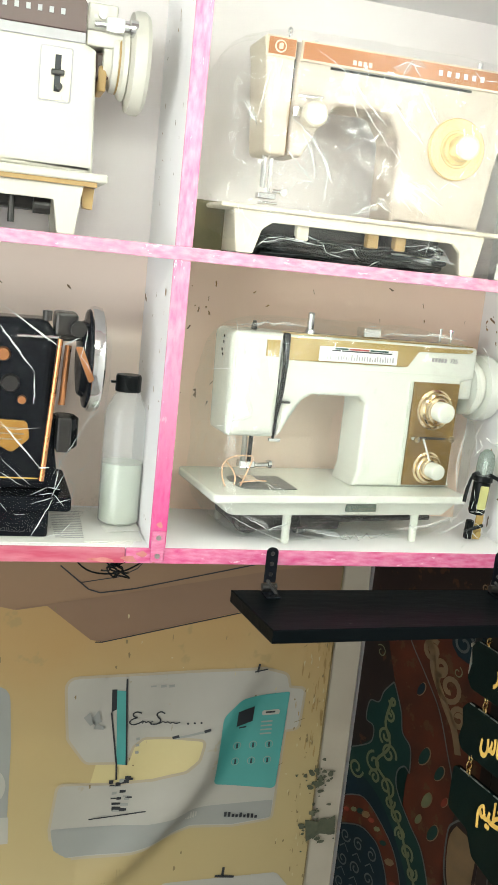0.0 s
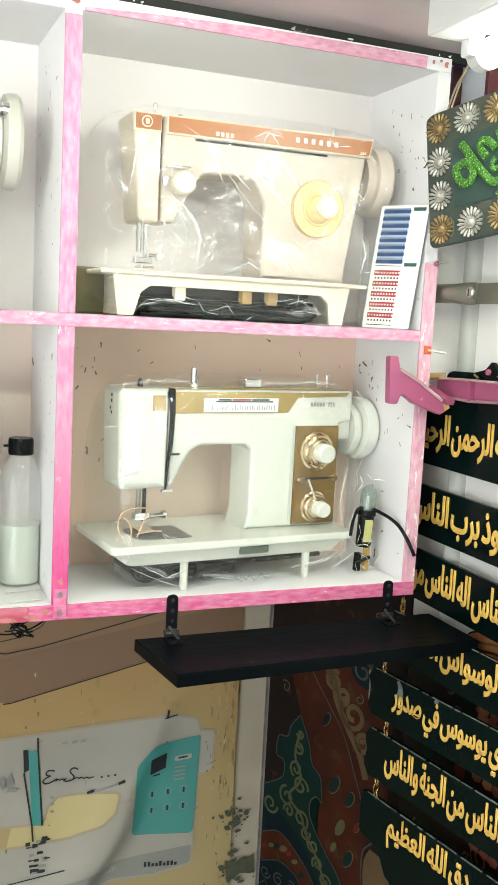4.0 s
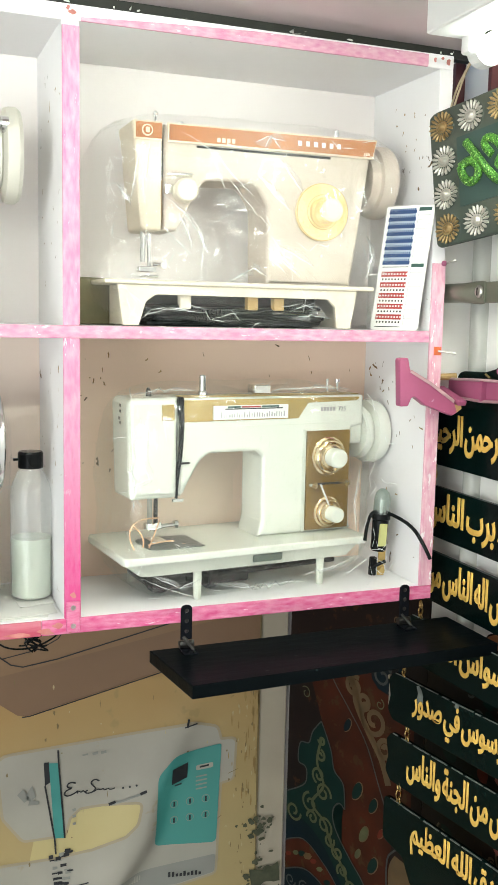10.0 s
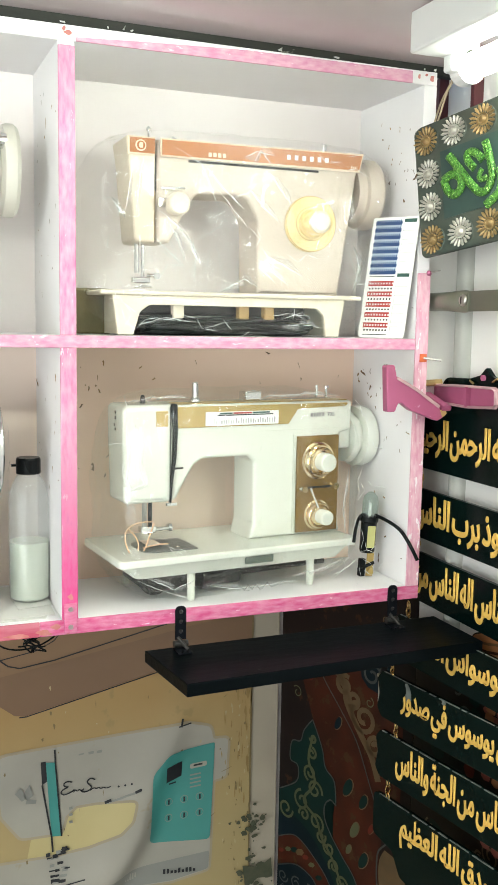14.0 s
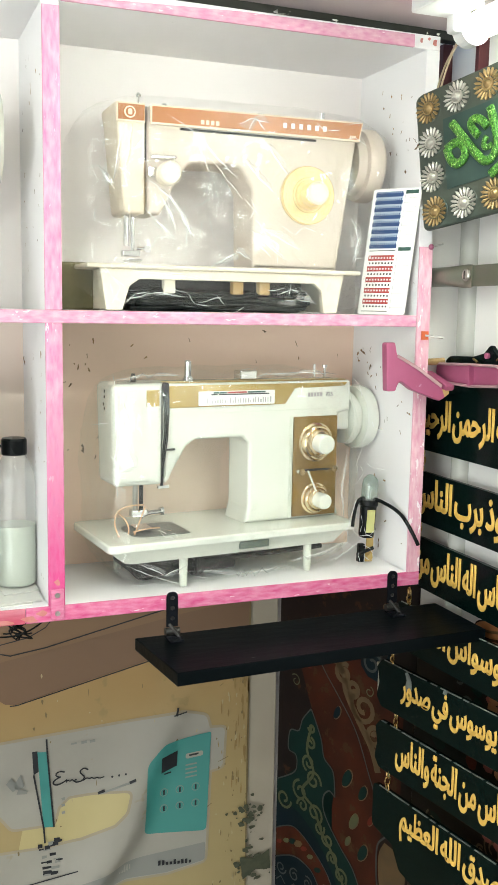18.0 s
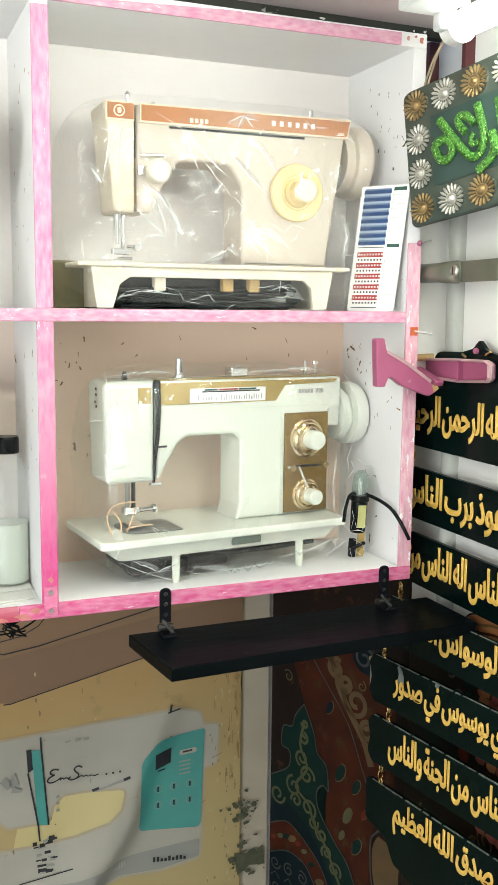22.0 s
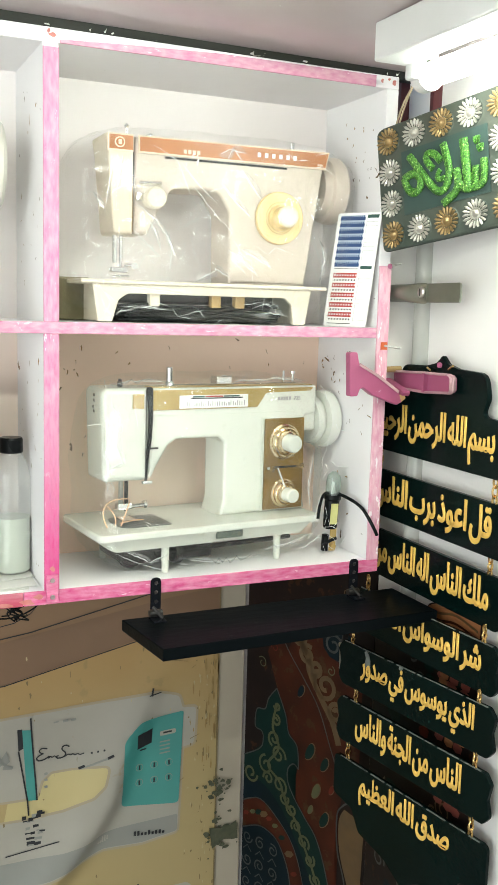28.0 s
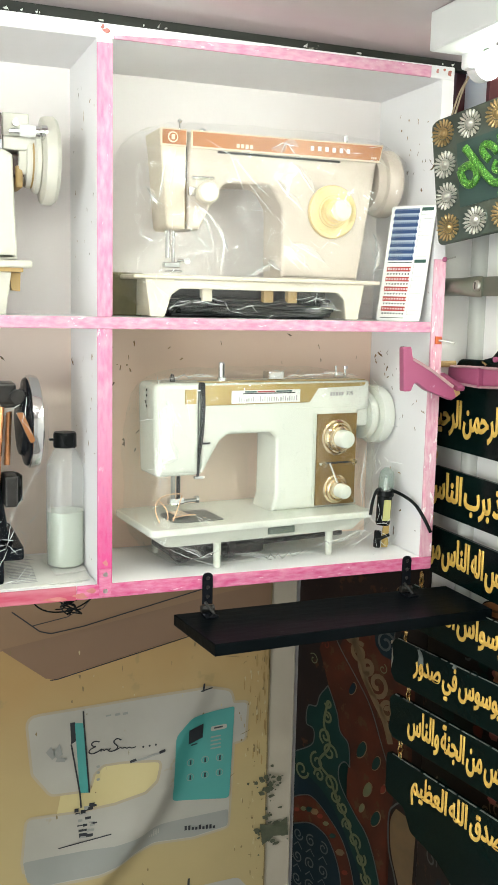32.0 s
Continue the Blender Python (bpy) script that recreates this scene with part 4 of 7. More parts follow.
    lathe([(0.005, 0), (0.004, 0.010), (0.005, 0.013)], (0.366, F - 0.004, 1.375), "y", 16, bm)
    part("lever_knob", bm, CHROME, p)
    part("lever", rod((0.322, F - 0.012, 1.374), (0.336, F - 0.016, 1.340), 0.0018), CHROME, p)
    part("panel_frame", bx(0.2965, 0.3012, F - 0.001, F + 0.001, 1.302, 1.456), MINT_DIM, g)
    # hand wheel
    w = lathe([(0.026, -0.022), (0.040, -0.020), (0.042, -0.010), (0.036, -0.009), (0.036, -0.002), (0.048, 0.0), (0.050, 0.010), (0.048, 0.020), (0.034, 0.025), (0.001, 0.026)],
              (0.427, 0.092, 1.445), "x", 40)
    part("hand_wheel", w, MINT, g, "mint-white hand wheel", smooth=True)
    part("wheel_boss", bx(0.380, 0.404, F + 0.006, B - 0.004, 1.43, 1.50, 0.004), MINT, g)
    # needle bar, foot, thread
    part("needle_bar", rod((0.067, 0.085, 1.372), (0.067, 0.085, 1.325), 0.0035), STEEL, g)
    part("presser_bar", rod((0.076, 0.085, 1.372), (0.076, 0.085, 1.315), 0.003), DARK_STEEL, g)
    bm = bx(0.060, 0.084, 0.078, 0.092, 1.318, 1.328, 0.002)
    rod((0.080, 0.082, 1.322), (0.102, 0.078, 1.324), 0.003, bm=bm)
    lathe([(0.006, 0), (0.006, 0.005)], (0.102, 0.080, 1.324), "x", 12, bm)
    bx(0.062, 0.084, 0.058, 0.090, 1.303, 1.306, 0.001, bm=bm)
    part("presser_foot", bm, CHROME, g)
    for q, pts in enumerate(([(0.074, 0.07, 1.337), (0.05, 0.055, 1.342), (0.026, 0.050, 1.335), (0.022, 0.045, 1.315), (0.028, 0.04, 1.302)],
                             [(0.03, 0.05, 1.333), (0.048, 0.048, 1.318), (0.042, 0.045, 1.303)],
                             [(0.076, 0.07, 1.334), (0.06, 0.05, 1.316), (0.05, 0.042, 1.3025)],
                             [(0.05, 0.045, 1.306), (0.075, 0.05, 1.309), (0.092, 0.055, 1.306)])):
        cable("thread", pts, 0.0011, THREAD, g)
    # top fittings
    part("tension_knob", lathe([(0.004, 1.506), (0.004, 1.513), (0.002, 1.519)], (0.064, 0.085, 0), "z", 12), DARK_STEEL, g)
    part("spool_pin", lathe([(0.008, 1.5072), (0.007, 1.512), (0.0050, 1.514), (0.0048, 1.534), (0.003, 1.536)], (0.146, 0.085, 0), "z", 16), CHROME, g)
    part("bobbin_winder", bx(0.225, 0.252, 0.076, 0.100, 1.5072, 1.521, 0.002), CHROME, g)
    bm = rod((0.357, 0.09, 1.506), (0.357, 0.09, 1.528), 0.002)
    rod((0.375, 0.09, 1.506), (0.375, 0.09, 1.526), 0.002, bm=bm)
    lathe([(0.004, 0), (0.004, 0.004)], (0.375, 0.09, 1.523), "z", 12, bm)
    part("thread_post", bm, CHROME, g)
    bm = bmesh.new()
    for z in (1.486, 1.494, 1.476, 1.470):
        bx(0.0212, 0.0216, 0.075 + (z % 0.004) * 2, 0.079 + (z % 0.004) * 2, z, z + 0.004, bm=bm)
    part("vent", bm, BLACK, g)
    return g


white_machine()
bag = film_bag("plastic_bag", "loose clear plastic bag draped over the white machine", 0.0, 0.398, -0.012, 0.168, 1.2305, 1.526, FILM_GREEN, 11, at=LOWER, puff=0.005)
for w, sheen, pts in ((0.0030, 0.010, [(0.014, 1.489), (0.019, 1.465), (0.018, 1.432), (0.027, 1.409), (0.004, 1.400)]), (0.0016, 0.004, [(0.001, 1.425), (0.007, 1.404), (0.004, 1.378)]),
                      (0.0012, 0.0, [(0.044, 1.498), (0.052, 1.455)]), (0.0010, 0.004, [(0.003, 1.479), (0.005, 1.433), (0.001, 1.406)]), (0.0010, 0.0, [(0.018, 1.277), (0.048, 1.262), (0.105, 1.239)]),
                      (0.0012, 0.006, [(0.033, 1.279), (0.073, 1.258), (0.105, 1.270)]), (0.0010, 0.006, [(0.121, 1.259), (0.169, 1.248), (0.261, 1.250)]), (0.0012, 0.004, [(0.353, 1.412), (0.344, 1.350), (0.351, 1.307)]),
                      (0.0012, 0.0, [(0.374, 1.347), (0.357, 1.296), (0.339, 1.276)]), (0.0012, 0.006, [(0.261, 1.258), (0.308, 1.263), (0.351, 1.275)]),
                      (0.0009, 0.004, [(0.002, 1.518), (0.035, 1.524), (0.094, 1.522)]), (0.0009, 0.004, [(0.211, 1.521), (0.267, 1.524), (0.332, 1.520)]),
                      (0.0012, 0.0, [(0.330, 1.245), (0.383, 1.278)]), (0.0010, 0.0, [(0.382, 1.426), (0.369, 1.390), (0.376, 1.360)])):
    fold_glint(bag, pts, -0.014, w, sheen)
rumple_glints(bag, 6, 0.000, 0.020, 1.270, 1.500, -0.013, 85, 0.026, 0.0026, 71)
rumple_glints(bag, 7, 0.375, 0.402, 1.250, 1.480, -0.012, -75, 0.026, 0.0024, 72)
rumple_glints(bag, 5, 0.02, 0.36, 1.236, 1.268, -0.014, 5, 0.034, 0.0018, 73)
rumple_glints(bag, 4, 0.045, 0.085, 1.305, 1.340, -0.013, -60, 0.016, 0.0022, 75)
rumple_glints(bag, 12, 0.340, 0.398, 1.250, 1.300, -0.013, -50, 0.026, 0.0030, 76)
rumple_glints(bag, 6, 0.372, 0.398, 1.300, 1.480, -0.012, -78, 0.034, 0.0026, 77)
rumple_glints(bag, 6, 0.000, 0.040, 1.320, 1.450, -0.013, 80, 0.034, 0.0026, 79)
rumple_glints(bag, 8, 0.100, 0.380, 1.512, 1.530, -0.008, 6, 0.030, 0.0022, 80)

# work lamp lying beside the white machine
lamp = thing("sewing_lamp", "grey bulb in a black holder, leaning beside the white machine", "lamp")
LM = pose(0.476, 0.062, 1.232, 0, 3, 0) @ Matrix.Diagonal((0.80, 0.80, 0.95, 1.0))
bm = lathe([(0.009, 0.072), (0.013, 0.080), (0.0155, 0.098), (0.0155, 0.124), (0.013, 0.134), (0.006, 0.140), (0.001, 0.141)], (0, 0, 0), "z", 24)
bm.transform(LM)
b1 = part("bulb", bm, BULB_GLASS, lamp, "grey glass bulb", smooth=True)
bm = bx(-0.003, 0.003, -0.002, 0.002, 0.09, 0.122, 0.001)
bm.transform(LM)
part("filament_post", bm, PRINT_WHITE, b1)
bm = lathe([(0.013, 0.040), (0.015, 0.044), (0.0155, 0.09), (0.018, 0.092), (0.018, 0.100), (0.012, 0.101)], (0, 0, 0), "z", 24)
bm.transform(LM)
part("holder", bm, BLACK, lamp, smooth=True)
bm = bx(-0.010, 0.006, -0.0175, -0.0155, 0.050, 0.086)
bm.transform(LM)
part("label", bm, YELLOW_TAG, lamp)
bm = bx(0.000, 0.015, -0.004, -0.001, 0.0, 0.045, 0.001)
lathe([(0.006, -0.003), (0.006, 0.003)], (0.007, -0.006, 0.008), "y", 16, bm)
bm.transform(LM)
part("bracket", bm, BRASS, lamp)
bm = bx(-0.016, -0.004, -0.008, 0.004, 0.0, 0.03, 0.002)
rod((-0.02, -0.006, 0.012), (0.012, -0.010, 0.024), 0.003, bm=bm)
bm.transform(LM)
part("plug", bm, BLACK, lamp)
cable("wire", [(0.486, 0.055, 1.330), (0.505, 0.02, 1.322), (0.512, -0.012, 1.295), (0.523, -0.014, 1.272)], 0.0028, BLACK, lamp)
cable("wire", [(0.470, 0.058, 1.331), (0.456, 0.045, 1.335), (0.440, 0.03, 1.322), (0.432, 0.02, 1.298)], 0.0026, BLACK, lamp)

# stitch sample card leaning on the side board
card = thing("sample_card", "white stitch card with blue and red blocks, leaning in corner", "card")
# it stands along the side board: width, thickness and height axes
CARD_X, CARD_Z = Vector((0.043, -0.060, 0)) / 0.070, Vector((0.0145, -0.012, 0.176)) / 0.178
CARD_Y = CARD_Z.cross(CARD_X).normalized()
CM = Matrix.Translation((0.4522, 0.0645, 1.6047)) @ Matrix((CARD_X, CARD_Y, CARD_Z)).transposed().to_4x4()
def flat(name, x0, x1, z0, z1, y, m, par, th=0.0005):
    b = bx(x0, x1, y - th, y, z0, z1)
    b.transform(CM)
    return part(name, b, m, par)
sheet = slab(rounded([(0.0, 0.0), (0.070, 0.0), (0.070, 0.178), (0.0, 0.178)], 0.004), -0.0008, 0.0004)
sheet.transform(CM)
sheet = part("sheet", sheet, PRINT_WHITE, card)
flat("blue_block", 0.006, 0.044, 0.094, 0.174, -0.0009, PALE_BLUE, sheet)
for k in range(8):
    flat("blue_band", 0.005, 0.045, 0.0945 + k * 0.0103, 0.0995 + k * 0.0103, -0.0015, PRINT_BLUE, sheet)
bm = bmesh.new()
for k in range(8):
    for j in range(13):
        bx(0.006 + j * 0.003, 0.0071 + j * 0.003, -0.0019, -0.0014, 0.0995 + k * 0.0103, 0.1020 + k * 0.0103, bm=bm)
bm.transform(CM)
part("blue_stitch", bm, PRINT_BLUE, sheet)
for k in range(5):
    flat("red_band", 0.006, 0.044, 0.0150 + k * 0.0155, 0.0225 + k * 0.0155, -0.0015, PRINT_RED, sheet)
bm = bmesh.new()
for k in range(5):
    for j in range(9):
        bx(0.0075 + j * 0.0043, 0.0095 + j * 0.0043, -0.0021, -0.0015, 0.0176 + k * 0.0155, 0.0200 + k * 0.0155, bm=bm)
bm.transform(CM)
part("red_stitch", bm, PRINT_WHITE, sheet)
bm = bmesh.new()
for k in range(5):
    for j in range(8):
        bx(0.0075 + j * 0.0047, 0.0095 + j * 0.0047, -0.0015, -0.0009, 0.0100 + k * 0.0155, 0.0126 + k * 0.0155, bm=bm)
bx(0.006, 0.044, -0.0015, -0.0009, 0.0905, 0.0915, bm=bm)
bx(0.006, 0.044, -0.0015, -0.0009, 0.004, 0.005, bm=bm)
bm.transform(CM)
part("dark_stitch", bm, PRINT_BLACK, sheet)
flat("header", 0.048, 0.066, 0.0905, 0.0955, -0.0009, PRINT_GREEN, sheet)
flat("header", 0.048, 0.066, 0.170, 0.175, -0.0009, PRINT_GREEN, sheet)
bm = bmesh.new()
for k in range(12):
    bx(0.048, 0.066, -0.0013, -0.0009, 0.010 + k * 0.0066, 0.0104 + k * 0.0066, bm=bm)
for k in range(11):
    bx(0.048, 0.066, -0.0013, -0.0009, 0.100 + k * 0.0064, 0.1004 + k * 0.0064, bm=bm)
bx(0.0475, 0.0478, -0.0013, -0.0009, 0.008, 0.089, bm=bm)
bx(0.0475, 0.0478, -0.0013, -0.0009, 0.097, 0.169, bm=bm)
bm.transform(CM)
part("ruled_line", bm, SILVER, sheet)


# ---- white machine with the brown nameplate, left upper shelf ----
def ivory_machine():
    g = thing("sewing_machine", "aged white sewing machine with brown nameplate, on a stand", "sewing machine", "sewing machines")
    F, B = 0.052, 0.135
    arm = rounded([(-0.40, 1.868), (-0.126, 1.868), (-0.126, 1.824), (-0.113, 1.818), (-0.108, 1.678), (-0.232, 1.678), (-0.232, 1.790), (-0.25, 1.805), (-0.33, 1.805), (-0.345, 1.735), (-0.40, 1.735)],
                  [0.01, 0.003, 0.0, 0.006, 0.003, 0.0, 0.02, 0.02, 0.02, 0.008, 0.01])
    part("body", slab(arm, F, B, 0.006, 3), IVORY, g)
    part("name_plate", slab(rounded([(-0.36, 1.8345), (-0.127, 1.8345), (-0.127, 1.871), (-0.36, 1.871)], [0, 0, 0.008, 0]), F - 0.004, F - 0.0005, 0.001), BROWN_NAME, g, "dark brown nameplate")
    part("name_band", bx(-0.36, -0.127, F - 0.004, F - 0.0005, 1.8225, 1.834, 0.0006), SILVER, g, "silver band")
    bars("lettering", -0.222, 1.8500, 0.078, 0.0066, 6, F - 0.004, SILVER, g, 0.62)
    pl = part("lever_plate", slab(rounded([(-0.176, 1.755), (-0.141, 1.755), (-0.141, 1.814), (-0.176, 1.814)], 0.003), F - 0.003, F, 0.0008), CREAM_PALE, g)
    part("plate_edge", slab(rounded([(-0.1775, 1.7535), (-0.1395, 1.7535), (-0.1395, 1.8155), (-0.1775, 1.8155)], 0.003), F - 0.0014, F), SILVER, pl)
    part("slot", bx(-0.160, -0.153, F - 0.0036, F - 0.0028, 1.765, 1.806), PRINT_BLACK, pl)
    part("lever", bx(-0.164, -0.149, F - 0.010, F - 0.003, 1.783, 1.789, 0.001), DARK_STEEL, pl)
    part("lever_knob", lathe([(0.004, 0), (0.004, 0.010)], (-0.1545, F - 0.003, 1.770), "y", 14), DARK_STEEL, pl)
    part("screw", lathe([(0.0035, 0), (0.0035, 0.002)], (-0.147, F - 0.003, 1.760), "y", 14), STEEL, pl)
    # winder block
    b = part("winder_block", bx(-0.1255, -0.082, F + 0.004, 0.11, 1.8235, 1.8405, 0.002), IVORY, g)
    part("winder_plate", bx(-0.1255, -0.090, F + 0.008, 0.11, 1.841, 1.872, 0.002), IVORY, g)
    part("screw", lathe([(0.005, 0), (0.005, 0.004)], (-0.108, F + 0.008, 1.859), "y", 16), STEEL, g)
    bm = rod((-0.118, 0.05, 1.846), (-0.062, 0.05, 1.848), 0.004)
    lathe([(0.008, -0.012), (0.008, 0.012)], (-0.09, 0.05, 1.847), "x", 18, bm)
    lathe([(0.010, -0.004), (0.010, 0.004)], (-0.072, 0.05, 1.847), "x", 18, bm)
    part("winder", bm, CHROME, g)
    part("winder_roll", lathe([(0.0075, -0.010), (0.0085, 0.0), (0.0075, 0.010)], (-0.094, 0.046, 1.8475), "x", 18), PRINT_WHITE, g)
    w = lathe([(0.020, -0.036), (0.029, -0.035), (0.030, -0.026), (0.037, -0.025), (0.039, -0.019), (0.036, -0.017), (0.044, -0.013), (0.046, -0.008), (0.043, -0.006), (0.048, -0.004), (0.058, -0.002), (0.060, 0.004), (0.060, 0.012), (0.056, 0.017), (0.001, 0.019)], (-0.068, 0.090, 1.816), "x", 44)
    part("hand_wheel", w, IVORY, g, "worn white hand wheel", smooth=True)
    part("belt_groove", lathe([(0.0375, -0.0185), (0.0385, -0.0165), (0.0375, -0.0150)], (-0.068, 0.090, 1.816), "x", 40), TAN, g, smooth=True)
    part("belt_guard", bx(-0.112, -0.095, 0.07, 0.12, 1.79, 1.82, 0.003), BROWN_NAME, g)
    part("motor_cover", bx(-0.108, -0.098, 0.066, 0.12, 1.775, 1.805, 0.003), TAN, g)
    part("bed", slab(rounded([(-0.46, 0.026), (-0.092, 0.026), (-0.092, 0.18), (-0.46, 0.18)], 0.004), 1.667, 1.677, 0.003, 3, "xy"), IVORY, g)
    part("bed_rim", bx(-0.455, -0.104, 0.031, 0.176, 1.6615, 1.667), TAN, g)
    fr = rounded([(-0.44, 1.6615), (-0.119, 1.6615), (-0.127, 1.6045), (-0.147, 1.6045), (-0.153, 1.643), (-0.40, 1.643), (-0.408, 1.6045), (-0.43, 1.6045)], [0, 0, 0.002, 0.002, 0.004, 0.004, 0.002, 0.002])
    part("stand_front", slab(fr, 0.036, 0.046, 0.001), IVORY, g)
    part("stand_back", slab(fr, 0.164, 0.172, 0.001), IVORY, g)
    part("wedge", slab([(-0.120, 1.661), (-0.105, 1.661), (-0.106, 1.636), (-0.117, 1.637)], 0.050, 0.070), TAN, g)
    part("under_works", bx(-0.38, -0.165, 0.07, 0.14, 1.63, 1.66, 0.004), DARK_STEEL, g)
    part("linkage", rod((-0.20, 0.06, 1.645), (-0.20, 0.06, 1.612), 0.004), DARK_STEEL, g)
    part("bobbin_case", lathe([(0.010, -0.01), (0.010, 0.01)], (-0.165, 0.06, 1.635), "x", 16), DARK_STEEL, g)
    return g


ivory_machine()


# ---- black machine, left lower shelf ----
def black_machine():
    g = thing("sewing_machine", "old black sewing machine with gilt badge, in clear plastic", "sewing machine", "sewing machines")
    F, B = 0.050, 0.120
    arm = rounded([(-0.42, 1.497), (-0.150, 1.500), (-0.135, 1.480), (-0.140, 1.40), (-0.125, 1.30), (-0.118, 1.284), (-0.245, 1.284), (-0.235, 1.40), (-0.26, 1.43), (-0.34, 1.43), (-0.35, 1.36), (-0.42, 1.36)],
                  [0.02, 0.01, 0.01, 0.02, 0.02, 0, 0, 0.03, 0.02, 0.02, 0.01, 0.01])
    part("body", slab(arm, F, B, 0.012, 4), JAPAN, g)
    part("bed", slab(rounded([(-0.47, 0.020), (-0.108, 0.020), (-0.108, 0.18), (-0.47, 0.18)], 0.01), 1.266, 1.284, 0.003, 3, "xy"), JAPAN, g)
    part("base_box", bx(-0.45, -0.135, 0.030, 0.17, 1.2295, 1.266, 0.004), JAPAN, g)
    part("badge", slab(rounded([(-0.207, 1.375), (-0.167, 1.374), (-0.163, 1.352), (-0.184, 1.333), (-0.206, 1.345)], 0.008), F - 0.004, F + 0.001, 0.001), OLD_GOLD, g, "gilt oval badge")
    for k in range(3):
        part("badge_line", bx(-0.200, -0.172 + 0.002 * k, F - 0.0052, F - 0.0038, 1.350 + 0.007 * k, 1.3515 + 0.007 * k), GILT, g)
    w = lathe([(0.030, -0.016), (0.046, -0.014), (0.050, -0.008), (0.062, -0.006), (0.066, 0.002), (0.064, 0.010), (0.056, 0.013), (0.030, 0.012), (0.001, 0.014)], (-0.092, 0.085, 1.452), "x", 44)
    hw = part("hand_wheel", w, JAPAN, g, "black hand wheel with chromed rim", smooth=True)
    part("rim", lathe([(0.0615, -0.004), (0.0668, -0.002), (0.0674, 0.003), (0.0652, 0.0112), (0.058, 0.0138)], (-0.0918, 0.085, 1.452), "x", 44), CHROME, hw, "chromed rim", smooth=True)
    part("rod", rod((-0.133, 0.045, 1.478), (-0.146, 0.042, 1.300), 0.0035), COPPER, g, "copper-coloured rod")
    part("rod", rod((-0.122, 0.060, 1.470), (-0.126, 0.058, 1.395), 0.0042), COPPER, g)
    part("lever", slab(rounded([(-0.117, 1.473), (-0.108, 1.473), (-0.092, 1.434), (-0.098, 1.430)], 0.002), 0.018, 0.024), COPPER, g)
    bm = bx(-0.140, -0.112, 0.055, 0.10, 1.480, 1.510, 0.004)
    rod((-0.150, 0.06, 1.478), (-0.100, 0.06, 1.480), 0.004, bm=bm)
    lathe([(0.010, -0.004), (0.010, 0.004)], (-0.112, 0.048, 1.492), "y", 18, bm)
    lathe([(0.006, -0.006), (0.006, 0.006)], (-0.150, 0.055, 1.505), "z", 14, bm)
    part("winder", bm, DARK_STEEL, g)
    part("winder_bar", rod((-0.185, 0.046, 1.479), (-0.135, 0.046, 1.480), 0.002), CHROME, g)
    part("motor", lathe([(0.016, -0.02), (0.020, -0.016), (0.020, 0.02), (0.014, 0.024)], (-0.118, 0.11, 1.35), "z", 24), BLACK, g)
    part("motor_bracket", bx(-0.130, -0.112, 0.05, 0.085, 1.335, 1.38, 0.003), DARK_STEEL, g)
    for x, y, z, r in ((-0.19, F - 0.003, 1.42, 0.012), (-0.20, F - 0.003, 1.455, 0.009), (-0.175, F - 0.002, 1.40, 0.006)):
        part("boss", lathe([(r, 0), (r * 0.8, 0.006), (0.001, 0.006)], (x, y + 0.003, z), "y", 18), DARK_STEEL if r > 0.01 else COPPER, g)
    part("trim_line", bx(-0.24, -0.15, F - 0.0006, F + 0.0004, 1.300, 1.3016), GOLD, g)
    return g


black_machine()
bag = film_bag("plastic_bag", "crumpled clear plastic bag wrapped round the black machine", -0.48, -0.066, 0.006, 0.184, 1.2300, 1.524, FILM_CLEAR, 21)
crease_glint(bag, -0.208, 1.519, -0.137, 1.473, 0.002, 0.0072)
crease_glint(bag, -0.137, 1.473, -0.114, 1.486, 0.002, 0.0053)
crease_glint(bag, -0.207, 1.494, -0.164, 1.441, 0.002, 0.0082)
crease_glint(bag, -0.164, 1.439, -0.163, 1.403, 0.002, 0.0072)
crease_glint(bag, -0.201, 1.381, -0.151, 1.326, 0.002, 0.0072)
crease_glint(bag, -0.154, 1.326, -0.140, 1.327, 0.002, 0.0072)
crease_glint(bag, -0.198, 1.336, -0.162, 1.304, 0.002, 0.0034)
crease_glint(bag, -0.198, 1.319, -0.172, 1.304, 0.002, 0.0030)
crease_glint(bag, -0.158, 1.281, -0.133, 1.290, 0.002, 0.0030)
crease_glint(bag, -0.133, 1.288, -0.158, 1.237, 0.002, 0.0044)
crease_glint(bag, -0.098, 1.387, -0.135, 1.319, 0.002, 0.0030)
crease_glint(bag, -0.084, 1.417, -0.106, 1.373, 0.002, 0.0030)
crease_glint(bag, -0.127, 1.342, -0.133, 1.295, 0.002, 0.0034)
rumple_glints(bag, 12, -0.24, -0.12, 1.240, 1.300, 0.001, 20, 0.036, 0.0030, 81)
rumple_glints(bag, 10, -0.24, -0.11, 1.30, 1.50, 0.001, -55, 0.045, 0.0026, 82)
rumple_glints(bag, 8, -0.118, -0.098, 1.28, 1.50, 0.003, 70, 0.032, 0.0022, 83)

# bottle and papers
bottle = thing("plastic_bottle", "milky plastic bottle with black cap, half full of liquid", "bottle")
BC = (-0.038, 0.096, 0.0)
part("bottle_body", lathe([(0.024, 1.2342), (0.0275, 1.2372), (0.0278, 1.30), (0.0272, 1.36), (0.0275, 1.376), (0.025, 1.390), (0.018, 1.405), (0.0135, 1.412), (0.013, 1.420)], BC, "z", 36), BOTTLE, bottle, smooth=True)
part("liquid", lathe([(0.022, 1.2352), (0.0262, 1.238), (0.0266, 1.317), (0.001, 1.3172)], BC, "z", 36), LIQUID, bottle, "pale green liquid", smooth=True)
